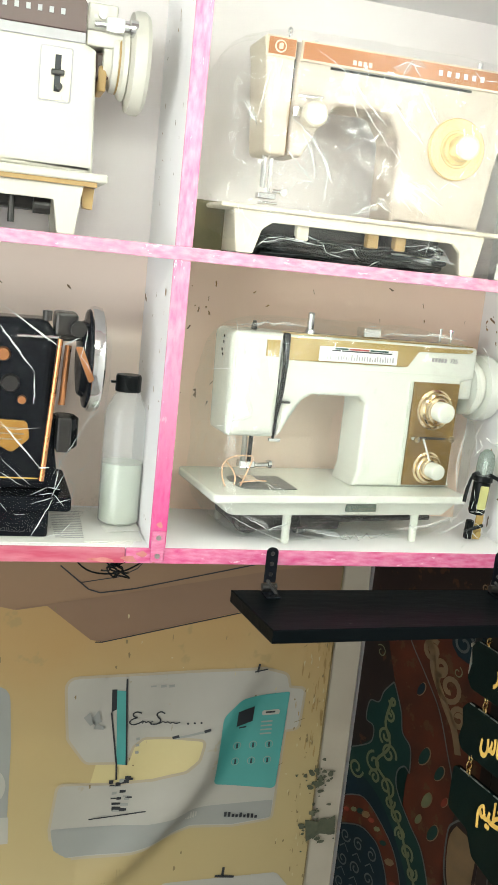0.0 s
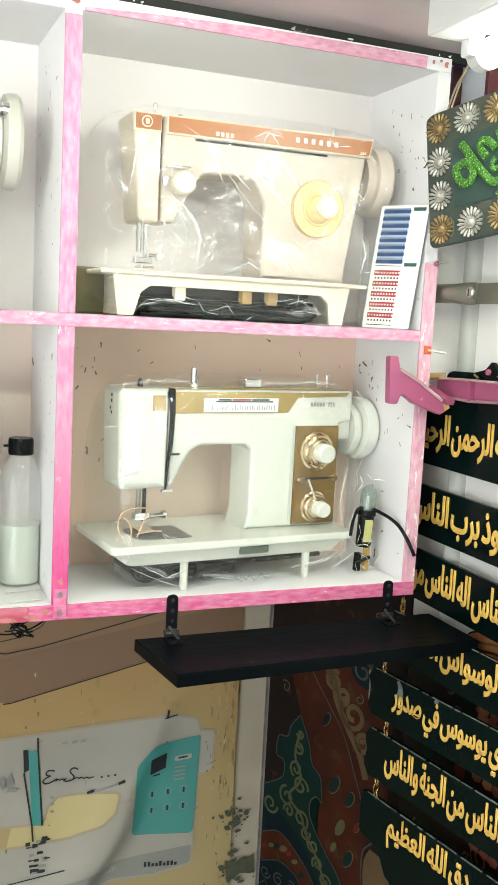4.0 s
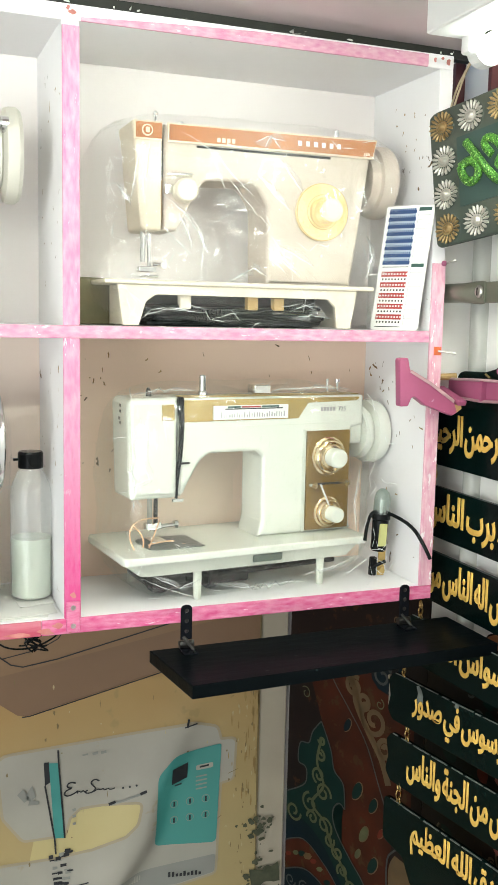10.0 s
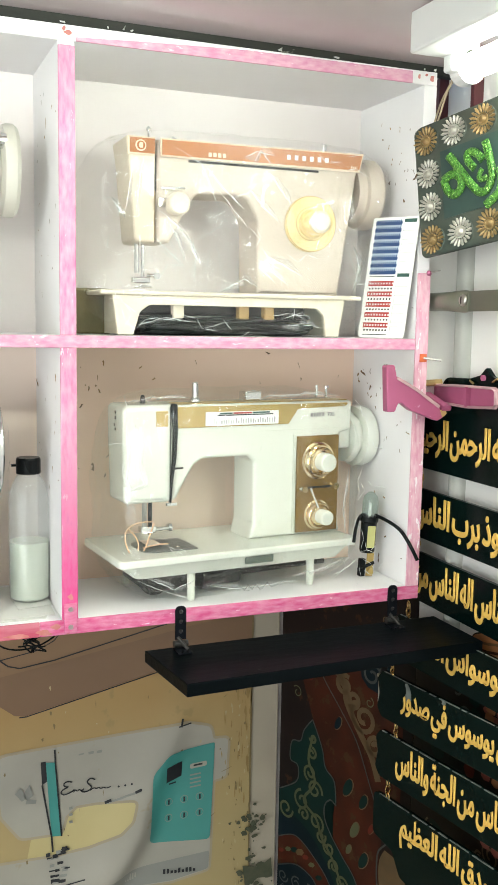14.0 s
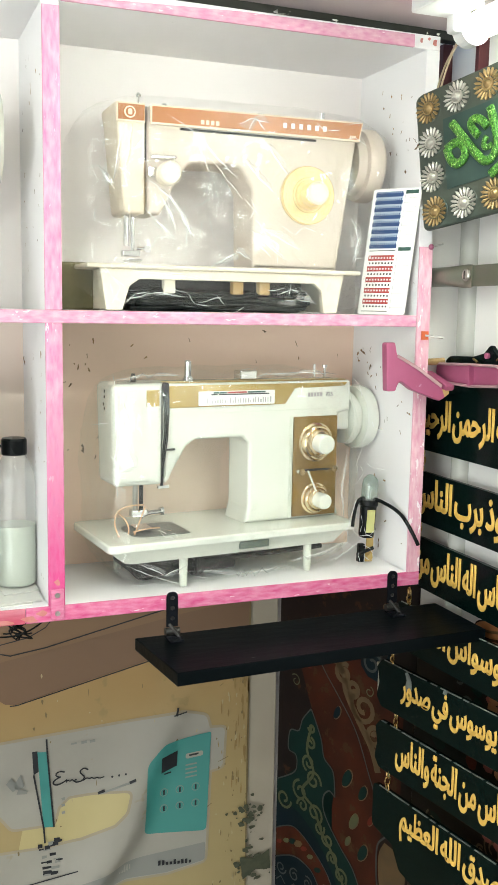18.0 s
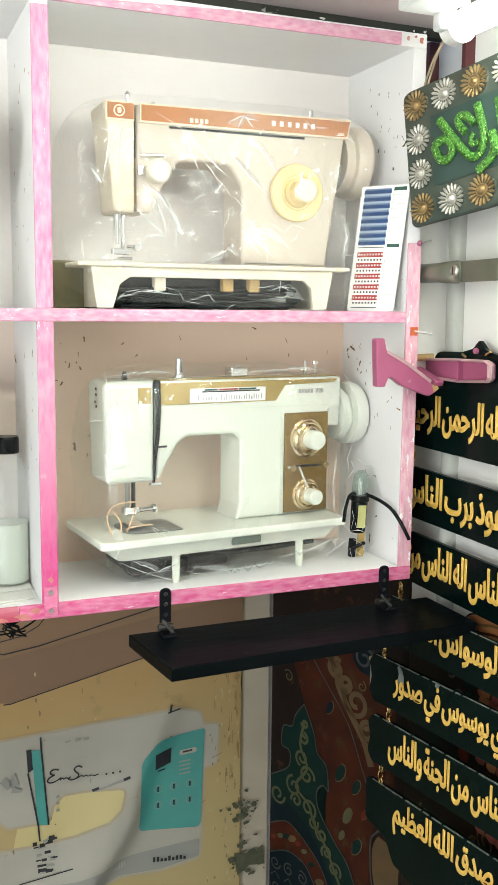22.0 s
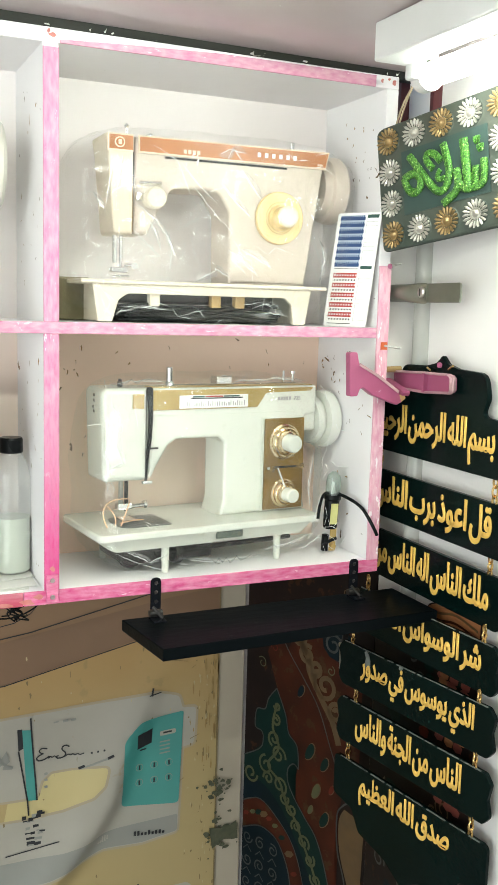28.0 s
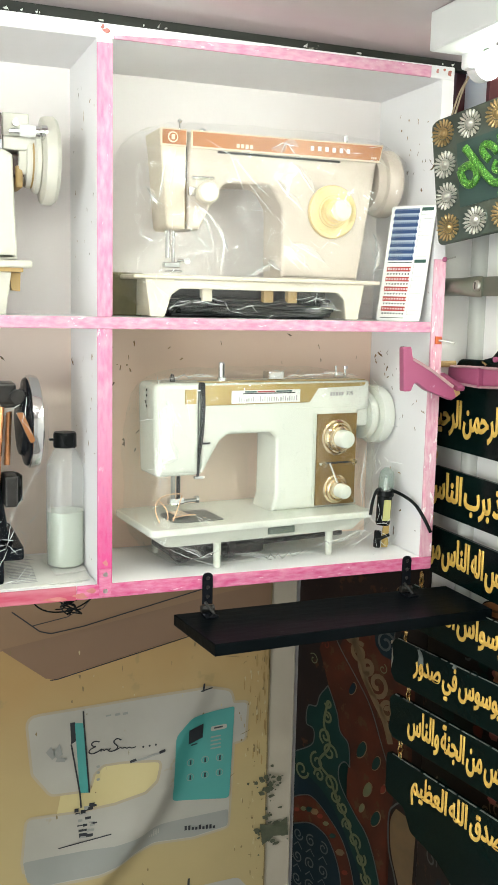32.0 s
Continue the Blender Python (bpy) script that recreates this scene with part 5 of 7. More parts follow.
bm = lathe([(0.0165, 1.412), (0.0168, 1.414), (0.0168, 1.431), (0.0155, 1.434), (0.001, 1.4345)], BC, "z", 40)
part("cap", bm, BLACK, bottle, "black screw cap")
part("cap_tab", bx(BC[0] - 0.023, BC[0] - 0.016, BC[1] - 0.002, BC[1] + 0.002, 1.422, 1.425), BLACK, bottle)
paper = thing("newspaper", "sheets of printed paper lining the cabinet floor", "paper")
sh = part("sheet", slab([(-0.42, 0.006), (-0.030, 0.010), (-0.018, 0.06), (-0.03, 0.175), (-0.42, 0.18)], 1.2292, 1.2302, 0, 2, "xy"), PAPER, paper)
part("sheet", slab([(-0.09, 0.012), (-0.016, 0.02), (-0.014, 0.15), (-0.085, 0.14)], 1.2306, 1.2316, 0, 2, "xy"), PAPER, paper)
part("sheet", slab([(-0.060, 0.05), (-0.013, 0.06), (-0.013, 0.155), (-0.065, 0.14)], 1.2322, 1.2332, 0, 2, "xy"), PAPER, paper)
rows = bmesh.new()
for k in range(16):
    bx(-0.125, -0.078, 0.03 + k * 0.008, 0.0325 + k * 0.008, 1.2303, 1.2306, bm=rows)
part("print_line", rows, SILVER, sh)

# ---- hinged black board under the cabinet ----
board = thing("hinged_board", "black-painted board hung under the cabinet by two hinges", "board")
part("plank", slab([(0.104, 0.004), (0.121, -0.133), (0.576, -0.114), (0.574, 0.012)], 1.1545, 1.172, 0.0015, 2, "xy"), BLACK_WOOD, board)
for x in (0.152, 0.487):
    h = part("hinge", slab(rounded([(x - 0.008, 1.186), (x + 0.008, 1.186), (x + 0.008, 1.234), (x - 0.008, 1.234)], [0, 0, 0.009, 0.009]), -0.0075, -0.0045, 0.0008), JAPAN, board, "black steel hinge")
    part("hinge_leaf", bx(x - 0.010, x + 0.010, -0.030, -0.004, 1.1722, 1.1745, 0.0006), JAPAN, h)
    bm = rod((x - 0.010, -0.007, 1.180), (x + 0.010, -0.007, 1.180), 0.005, 14)
    rod((x - 0.004, -0.006, 1.19), (x + 0.008, -0.016, 1.174), 0.0025, bm=bm)
    part("hinge_pin", bm, DARK_STEEL, h)
    for z in (1.198, 1.212, 1.226):
        part("screw", lathe([(0.003, 0), (0.0022, 0.0016), (0.0004, 0.0016)], (x, -0.0075, z), "y", 12), DARK_STEEL, h)
hasp = thing("hasp", "chromed steel hasp plate hanging loose beside the plaques", "hasp")
bm = slab(rounded([(0.533, 0.994), (0.549, 0.994), (0.549, 1.044), (0.533, 1.044)], 0.006), 0.104, 0.107, 0.0008)
part("plate", bm, STEEL, hasp)
part("staple", rod((0.541, 0.102, 1.024), (0.541, 0.102, 1.008), 0.003), CHROME, hasp)
part("knuckle", rod((0.532, 0.1055, 1.046), (0.550, 0.1055, 1.046), 0.004), STEEL, hasp)
part("strap", slab([(0.535, 1.047), (0.547, 1.047), (0.560, 1.152), (0.548, 1.152)], 0.104, 0.107, 0.0005), DARK_STEEL, hasp)
# metal clasp on the divider foot
clasp = thing("latch_plate", "pink-painted metal latch plate screwed to the divider", "latch")
part("plate", bx(-0.009, 0.008, -0.0075, -0.0045, 1.212, 1.252, 0.001), HOT_PINK, clasp)
for z in (1.220, 1.244):
    part("screw", lathe([(0.0035, 0), (0.003, 0.0018), (0.0004, 0.0018)], (-0.0005, -0.0075, z), "y", 12), STEEL, clasp)
wires = thing("wire_tangle", "tangle of thin dark wire hanging below the cabinet", "wire")
rnd = random.Random(5)
for k in range(7):
    pts = [(-0.045 + rnd.uniform(-0.02, 0.02), 0.02 + rnd.uniform(-0.01, 0.02), 1.2085 - j * 0.006 - rnd.uniform(0, 0.004)) for j in range(5)]
    cable("strand", pts, 0.0011, BLACK, wires)
cable("strand", [(-0.10, 0.02, 1.2080), (-0.09, 0.02, 1.190), (-0.05, 0.015, 1.186), (-0.015, 0.02, 1.2), (-0.01, 0.02, 1.2085)], 0.0012, BLACK, wires)

# ---- black strip between cabinet and ceiling ----
bm = bx(-1.85, 0.60, 0.014, 0.030, 1.9845, 2.06)
structure("trim", bm, GRIME, "grimy dark strip with loose paint above the cabinet", "trim")

rnd = random.Random(91)
bm = bmesh.new()
for k in range(20):
    x, w = rnd.uniform(-0.5, 0.56), rnd.uniform(0.001, 0.006)
    ring = [bm.verts.new((x + w * rnd.uniform(0.5, 1.2) * math.cos(q * 1.05), 0.0132, 1.9905 + rnd.uniform(-0.0045, 0.006) * (q == 0) + 0.0016 * rnd.uniform(0.4, 1.2) * math.sin(q * 1.05))) for q in range(6)]
    bm.faces.new(ring)
tagged(link("paint_flakes", bm, PLASTER), "pale flakes of loose paint and dust on the strip", "flakes", kind="stuff")

# ---- fluorescent lamps ----
def batten(label, m, reach, lit, length=1.2):
    g = thing("fluorescent_lamp", label, "lamp", "fluorescent lamps", at=m)
    part("housing", bx(-0.026, 0.026, 0.0, length, -0.050, 0.0, 0.003), WHITE_METAL, g, "white enamelled housing")
    for y in (0.014, length - 0.014):
        h = part("tube_holder", bx(0.020, 0.062, y - 0.010, y + 0.010, -0.070, -0.030, 0.004), WHITE_METAL, g)
        part("holder_cap", lathe([(0.021, -0.010), (0.021, 0.010)], (0.050, y, -0.062), "y", 20), WHITE_METAL, h)
    part("tube", lathe([(0.012, 0.026), (0.0165, 0.030), (0.0165, length - 0.030), (0.012, length - 0.026)], (0.050, 0, -0.062), "y", 24), lit, g, "lit white glass tube").rotation_euler = (0, 0, 0)
    for y, top in ((0.20, reach[0]), (length - 0.20, reach[1])):
        part("spacer", lathe([(0.022, 0.0), (0.026, top)], (0, y, 0), "z", 20), WHITE_METAL, g)
    return g


def flip_tube(g):
    """Tubes are turned about the length, so that they run along the housing."""
    for c in g.children:
        if c.name.startswith("tube") and not c.name.startswith("tube_h"):
            for v in c.data.vertices:
                v.co.y = -v.co.y
    return g


flip_tube(batten("white batten lamp with lit tube under the ceiling", pose(0.423, -0.150, 2.008, 0, 0, 180) @ pose(0, 0, 0, 0, 0, 0) @ Matrix.Diagonal((-1, 1, 1, 1)), (0.02, 0.066), TUBE_DIM))
flip_tube(batten("white batten lamp with lit tube above the counter side", pose(0.20, -0.70, 1.990, 0, 0, 90), (0.052, 0.055), TUBE))

# ---- side wall fittings ----
strip = thing("conduit", "grey painted pipe running down the side wall", "pipe")
PIPE = mat("grey_pipe_paint", (0.50, 0.50, 0.46), 0.42, second=(0.33, 0.34, 0.30), scale=14, amount=0.5, grain=60, bump=0.2, stretch=(1, 1, 0.3), spots=(0.62, 0.60, 0.55), spot_scale=30, spot_at=0.66)
part("channel", rod((0.6045, 0.002, 1.10), (0.6045, 0.008, 1.80), 0.0165, 20), PIPE, strip, smooth=True)
part("joint", rod((0.6045, 0.0075, 1.745), (0.6045, 0.0078, 1.775), 0.019, 20), PIPE, strip, smooth=True)
RUST = mat("dark_red_paint", (0.10, 0.015, 0.018), 0.5, second=(0.06, 0.01, 0.012), scale=20, amount=0.6, grain=60, bump=0.2)
structure("trim", bx(0.5345, 0.604, 0.032, 0.046, 1.488, 1.80, 0.001), PLASTER, "white plastered strip between cabinet and side wall", "trim")
for y0, y1 in ((0.080, 0.100), (-0.012, -0.003)):
    structure("trim", bx(0.588, 0.605, y0, y1, 1.80, 2.0, 0.001), RUST, "dark red painted wooden batten on the wall", "trim")
GUNMETAL = mat("green_grey_steel", (0.30, 0.31, 0.26), 0.3, metal=0.9, second=(0.20, 0.21, 0.17), scale=14, amount=0.6, grain=90, bump=0.12)
bolt = thing("door_bolt", "steel tube and strap of a sliding bolt on the side wall", "bolt")


def pressed_tube():
    """A tube whose end is pressed flat where the strap is screwed on."""
    bm = bmesh.new()
    rings = []
    for y, rx, rz, x in ((0.10, 0.0135, 0.0135, 0.552), (-0.020, 0.0135, 0.0138, 0.552), (-0.034, 0.0110, 0.0146, 0.5535), (-0.046, 0.0060, 0.0156, 0.556), (-0.056, 0.0026, 0.0160, 0.5575), (-0.066, 0.0018, 0.0155, 0.558)):
        rings.append([bm.verts.new((x + rx * math.cos(k * math.pi / 12), y, 1.659 + rz * math.sin(k * math.pi / 12))) for k in range(24)])
    for a, b in zip(rings, rings[1:]):
        for k in range(24):
            bm.faces.new((a[k], a[(k + 1) % 24], b[(k + 1) % 24], b[k]))
    bm.faces.new(rings[0])
    bm.faces.new(rings[-1][::-1])
    return bm


part("tube", pressed_tube(), GUNMETAL, bolt, smooth=True)
part("strap", slab(rounded([(-0.147, 1.6455), (-0.034, 1.6445), (-0.034, 1.6735), (-0.147, 1.6745)], [0.004, 0.001, 0.001, 0.004]), 0.560, 0.5635, 0.0008, 2, "yz"), GUNMETAL, bolt)
part("bracket", bx(0.564, 0.605, -0.06, -0.03, 1.650, 1.668, 0.001), GUNMETAL, bolt)
screw = part("screw", lathe([(0.0085, 0), (0.0085, 0.002), (0.0065, 0.0040), (0.0005, 0.0046)], (0, 0, 0), "z", 20), STEEL, bolt, smooth=True)
screw.data.transform(Matrix.Translation((0.5555, -0.057, 1.6605)) @ Matrix.Rotation(radians(-90), 4, "Y"))
part("screw_slot", bx(0.5505, 0.5512, -0.058, -0.056, 1.655, 1.666), DARK_STEEL, screw)
part("rivet", rod((0.534, 0.0175, 1.6595), (0.545, 0.0175, 1.6595), 0.0042, 12), DARK_STEEL, bolt)

# pink clamp hooked over the cabinet side
CLAMP = mat("pink_plastic", (0.40, 0.105, 0.205), 0.4, second=(0.33, 0.075, 0.15), scale=14, amount=0.6, grain=60, bump=0.12, spots=(0.48, 0.26, 0.34), spot_scale=50, spot_at=0.68)
CLAMP_RIM = mat("faded_pink_plastic", (0.46, 0.30, 0.30), 0.5, second=(0.40, 0.22, 0.25), scale=20, amount=0.6, grain=60, bump=0.15)
clamp = thing("clamp", "large pink plastic clamp hooked over the cabinet side", "clamp")
jaw = rounded([(0.4492, 1.5666), (0.463, 1.5670), (0.467, 1.550), (0.500, 1.533), (0.540, 1.507), (0.547, 1.489), (0.538, 1.4845), (0.493, 1.5005), (0.472, 1.515), (0.466, 1.4995), (0.453, 1.4990)],
              [0.004, 0.003, 0.006, 0.004, 0.004, 0.003, 0.003, 0.006, 0.006, 0.003, 0.003])
part("jaw", slab(jaw, -0.030, -0.016, 0.0016), CLAMP, clamp)
part("jaw_rim", slab([(0.4675, 1.5505), (0.5005, 1.5335), (0.5405, 1.5075), (0.5385, 1.5035), (0.4985, 1.5295), (0.4665, 1.5465)], -0.0318, -0.0304), CLAMP_RIM, clamp, "faded pink rim")
part("jaw_tip", slab(rounded([(0.533, 1.4905), (0.5465, 1.4890), (0.5545, 1.4945), (0.5525, 1.5005), (0.540, 1.5005)], 0.002), -0.0295, -0.0165, 0.001), TAN, clamp)
trough = [(0.036, 1.5335), (-0.060, 1.5375), (-0.128, 1.5390), (-0.1345, 1.5350), (-0.1355, 1.5170), (-0.131, 1.5125), (-0.060, 1.5075), (0.030, 1.5085)]
part("handle", slab(rounded(trough, 0.003), 0.570, 0.573, 0.0006, 2, "yz"), CLAMP, clamp)
rim = bmesh.new()
for a, b in zip(trough, trough[1:]):
    rod((0.566, a[0], a[1]), (0.566, b[0], b[1]), 0.0021, 8, rim)
    own = bmesh.new()
    own.faces.new([own.verts.new(p) for p in ((0.559, a[0], a[1]), (0.559, b[0], b[1]), (0.572, b[0], b[1]), (0.572, a[0], a[1]))])
    merge(rim, own)
part("handle_rim", rim, CLAMP_RIM, clamp, "faded pink rim")
part("handle_web", bx(0.562, 0.571, -0.064, -0.060, 1.5085, 1.5370), CLAMP, clamp)
part("handle_link", slab(rounded([(0.030, 1.524), (0.030, 1.512), (-0.030, 1.4985), (-0.034, 1.5060)], 0.003), 0.546, 0.560, 0.001, 2, "yz"), CLAMP, clamp)
part("spring", rod((0.545, 0.030, 1.536), (0.575, 0.020, 1.538), 0.005), TAN, clamp)
nail = thing("hook", "orange-tagged nail hook on the cabinet edge", "hook")
part("tag", bx(0.519, 0.530, -0.0062, -0.0045, 1.570, 1.582), mat("orange_red_tag", (0.62, 0.12, 0.03), 0.5), nail)
part("pin", rod((0.525, -0.006, 1.576), (0.545, -0.022, 1.573), 0.0016), STEEL, nail)
nail = thing("hook", "small pink-headed pin in the cabinet edge", "hook")
part("head", lathe([(0.001, 0), (0.004, 0.002), (0.004, 0.004), (0.001, 0.007)], (0.528, -0.004, 1.700), "y", 14), CLAMP, nail)
part("pin", rod((0.528, -0.008, 1.700), (0.542, -0.016, 1.704), 0.0012), STEEL, nail)

# ---- writing: joined letters from a small table ----
FORMS = {"ا": (0xFE8D, 2), "ب": (0xFE8F, 4), "ة": (0xFE93, 2), "ت": (0xFE95, 4), "ج": (0xFE9D, 4), "ح": (0xFEA1, 4), "خ": (0xFEA5, 4), "د": (0xFEA9, 2), "ذ": (0xFEAB, 2),
         "ر": (0xFEAD, 2), "س": (0xFEB1, 4), "ش": (0xFEB5, 4), "ص": (0xFEB9, 4), "ظ": (0xFEC5, 4), "ع": (0xFEC9, 4), "ف": (0xFED1, 4), "ق": (0xFED5, 4), "ك": (0xFED9, 4),
         "ل": (0xFEDD, 4), "م": (0xFEE1, 4), "ن": (0xFEE5, 4), "ه": (0xFEE9, 4), "و": (0xFEED, 2), "ي": (0xFEF1, 4)}


def joined(text):
    """The text in its joined letter forms, in the order in which they are set from left to right."""
    out = []
    for word in text.split(" "):
        row = []
        for k, ch in enumerate(word):
            code, n = FORMS[ch]
            before = k > 0 and FORMS[word[k - 1]][1] == 4
            after = k + 1 < len(word) and n == 4
            row.append(chr(code + (3 if before and after else 2 if after else 1 if before else 0)))
        out.append("".join(row))
    return " ".join(out)[::-1]


def set_line(name, text, width, height, m, material, parent, depth=0.0022, heavy=0.026):
    cu = bpy.data.curves.new(name, "FONT")
    cu.body, cu.size, cu.extrude, cu.offset, cu.resolution_u, cu.space_word = joined(text), 1.0, 0.02, 0.004, 2, 0.45
    cu.bevel_depth, cu.bevel_resolution = heavy, 1
    tmp = bpy.data.objects.new(name, cu)
    scene.collection.objects.link(tmp)
    bpy.context.view_layer.update()
    me = bpy.data.meshes.new_from_object(tmp.evaluated_get(bpy.context.evaluated_depsgraph_get()))
    bpy.data.objects.remove(tmp)
    me.name = name
    me.materials.clear()
    me.materials.append(material)
    co = np.array([v.co for v in me.vertices])
    lo, hi = co.min(0), co.max(0)
    for v in me.vertices:
        v.co = Vector(((v.co.x - lo[0]) / (hi[0] - lo[0]) * width, (v.co.y - lo[1]) / (hi[1] - lo[1]) * height, (v.co.z - lo[2]) / (hi[2] - lo[2]) * depth))
    me.transform(m)
    ob = new(name, me)
    ob.parent = parent
    return ob


# ---- lacquered plaques in a hanging row ----
# local frame: x runs along the board from its inner end, y up, z out of the face
ON_WALL = Matrix(((0, 0, -1, 0), (-1, 0, 0, 0), (0, 1, 0, 0), (0, 0, 0, 1)))


def plaque_outline(w, h, ends=0.012):
    return rounded([(0, 0.18 * h), (ends, 0), (w - ends, 0), (w, 0.18 * h), (w - 0.006, 0.5 * h), (w, 0.82 * h), (w - ends, h), (ends, h), (0, 0.82 * h), (0.006, 0.5 * h)], 0.010, 4)


def hanging(label, z0, h, text, tw, tx, ty, th, swing=0.0, crown="", y_in=0.090, w=0.352):
    m = Matrix.Translation((0.587, y_in - w, z0)) @ pose(0, 0, 0, 0, 0, swing) @ ON_WALL @ Matrix.Translation((-w, 0, 0))
    g = thing("plaque", label, "plaque", "hanging plaques")
    out = plaque_outline(w, h) if not crown else None
    if crown == "top":
        out = rounded([(0.0, 0.0), (w, 0.0), (w, h), (w - 0.072, h + 0.004), (w - 0.060, h + 0.030), (w - 0.068, h + 0.066), (0.5 * w + 0.040, h + 0.068), (0.5 * w + 0.014, h + 0.074), (0.5 * w, h + 0.086), (0.5 * w - 0.014, h + 0.074), (0.5 * w - 0.040, h + 0.068),
                       (0.068, h + 0.066), (0.060, h + 0.030), (0.072, h + 0.004), (0.0, h)], [0.004, 0.004, 0.006, 0.014, 0.016, 0.022, 0.012, 0.012, 0.003, 0.012, 0.012, 0.022, 0.016, 0.014, 0.006], 5)
    if crown == "foot":
        out = rounded([(0.0, h), (w, h), (w, 0.010), (w - 0.05, 0.0), (w - 0.07, -0.035), (0.5 * w + 0.04, -0.05), (0.5 * w, -0.075), (0.5 * w - 0.04, -0.05), (0.07, -0.035), (0.05, 0.0), (0.0, 0.010)],
                      [0.012, 0.012, 0.012, 0.01, 0.014, 0.02, 0.004, 0.02, 0.014, 0.01, 0.012], 5)
    bm = slab(out, 0.0, 0.008, 0.0012, 2, "xy")
    bm.transform(m)
    part("panel", bm, PLAQUE, g, "dark green lacquered panel")
    t = m @ Matrix.Translation((tx, ty, 0.008))
    set_line("lettering", text, tw, th, t, GOLD, g)
    if swing:
        # wear and caught light on the upper rim, drawn as pale strips in broken lengths
        rnd, bm, x = random.Random(int(z0 * 1000)), bmesh.new(), 0.016
        while x < w - 0.02:
            e = min(x + rnd.uniform(0.008, 0.05), w - 0.014)
            bx(x, e, h - rnd.uniform(0.0004, 0.0012), h + 0.0003, 0.0060, 0.0083, bm=bm)
            x = e + rnd.uniform(0.001, 0.009)
        bm.transform(m)
        part("worn_lit_rim", bm, PALE_RIM, g, "upper rim drawn pale, worn and catching light")
    if z0 == 0.990:
        for pts in ([(0.068, 0.050), (0.074, 0.044), (0.083, 0.052), (0.082, 0.064), (0.078, 0.072), (0.072, 0.077), (0.067, 0.074), (0.071, 0.064)], [(0.150, 0.072), (0.157, 0.069), (0.160, 0.077), (0.152, 0.0775)]):
            bm = slab(pts, 0.0081, 0.0084, 0.0, 2, "xy")
            bm.transform(m)
            part("chip", bm, PALE_RIM, g, "bare chip in the lacquer")
    return g, m


def links(m, at, h0, h1):
    """A short brass chain between two plaques."""
    g = thing("chain", "short brass chain linking two plaques", "chain", "plaque chains")
    n = 3
    for k in range(n):
        c = m @ Vector((at, h0 + (h1 - h0) * (k + 0.5) / n, 0.006))
        r = abs(h1 - h0) / n * 0.62
        bm = bmesh.new()
        for q in range(12):
            a, b = 2 * math.pi * q / 12, 2 * math.pi * (q + 1) / 12
            d = (0.55, 1.0)
            if k % 2 == 0:
                p0, p1 = Vector((0, d[0] * r * math.cos(a), r * math.sin(a))), Vector((0, d[0] * r * math.cos(b), r * math.sin(b)))
            else:
                p0, p1 = Vector((d[0] * r * math.cos(a), 0, r * math.sin(a))), Vector((d[0] * r * math.cos(b), 0, r * math.sin(b)))
            rod(c + p0, c + p1, 0.0017, 6, bm)
        part("link", bm, BRASS_BRIGHT, g, smooth=True)


PALE_RIM = mat("pale_grey_rim_and_chip", (0.20, 0.22, 0.20), 0.6, second=(0.05, 0.06, 0.055), scale=60, amount=0.5, grain=120, bump=0.3)
BRASS_BRIGHT = mat("bright_brass", (0.75, 0.52, 0.22), 0.22, metal=1.0, second=(0.6, 0.4, 0.15), scale=40, amount=0.6, bump=0.05)
dark = "dark green plaque with raised gold writing, on the side wall"
ROWS = [
    (1.398, 0.082, "بسم الله الرحمن الرحيم", 0.313, 0.002, 0.012, 0.070, 0, "top"),
    (1.284, 0.080, "قل اعوذ برب الناس", 0.317, 0.002, 0.012, 0.062, 0, ""),
    (1.180, 0.080, "ملك الناس اله الناس من", 0.314, 0.008, 0.012, 0.062, 0, ""),
    (1.083, 0.076, "شر الوسواس الخناس", 0.295, 0.023, 0.019, 0.054, 5, ""),
    (0.990, 0.078, "الذي يوسوس في صدور", 0.254, 0.060, 0.013, 0.060, 10, ""),
    (0.888, 0.080, "الناس من الجنة والناس", 0.243, 0.053, 0.014, 0.061, 10, ""),
    (0.775, 0.084, "صدق الله العظيم", 0.211, 0.069, 0.017, 0.062, 10, "foot"),
]
last = None
for z0, h, text, tw, tx, ty, th, swing, crown in ROWS:
    g, m = hanging(dark, z0, h, text, tw, tx, ty, th, swing, crown)
    if last:
        for at in (0.012 if z0 > 1.1 else 0.048 if z0 == 0.888 else 0.034, 0.318):
            links(m, at, h - 0.004, last - z0 + 0.004)
    if crown == "top":
        part("screw", rod((0.579, -0.083, 1.551), (0.575, -0.083, 1.551), 0.0042, 14), CLAMP, g, "pink-painted screw")
        for y, z, up in ((-0.058, 1.543, -0.3), (-0.113, 1.549, 0.4)):
            part("hook", rod((0.577, y + 0.007, z - up * 0.007), (0.575, y - 0.007, z + up * 0.007), 0.0018, 8), BRASS_BRIGHT, g, "small brass hook")
    last = z0

# ---- glittering plaque with metal flowers ----
GLITTER = mat("green_glitter", (0.10, 0.30, 0.035), 0.35, metal=0.2, second=(0.012, 0.09, 0.010), scale=420, amount=0.22, grain=420, bump=1.0, spots=(0.60, 0.92, 0.28), spot_scale=380, spot_at=0.60)
TIN = mat("tarnished_silver", (0.62, 0.60, 0.54), 0.35, metal=0.6, second=(0.35, 0.33, 0.28), scale=60, amount=0.6, grain=120, bump=0.25)
BRONZE = mat("tarnished_bronze", (0.46, 0.31, 0.14), 0.38, metal=0.6, second=(0.20, 0.14, 0.06), scale=60, amount=0.6, grain=120, bump=0.25)
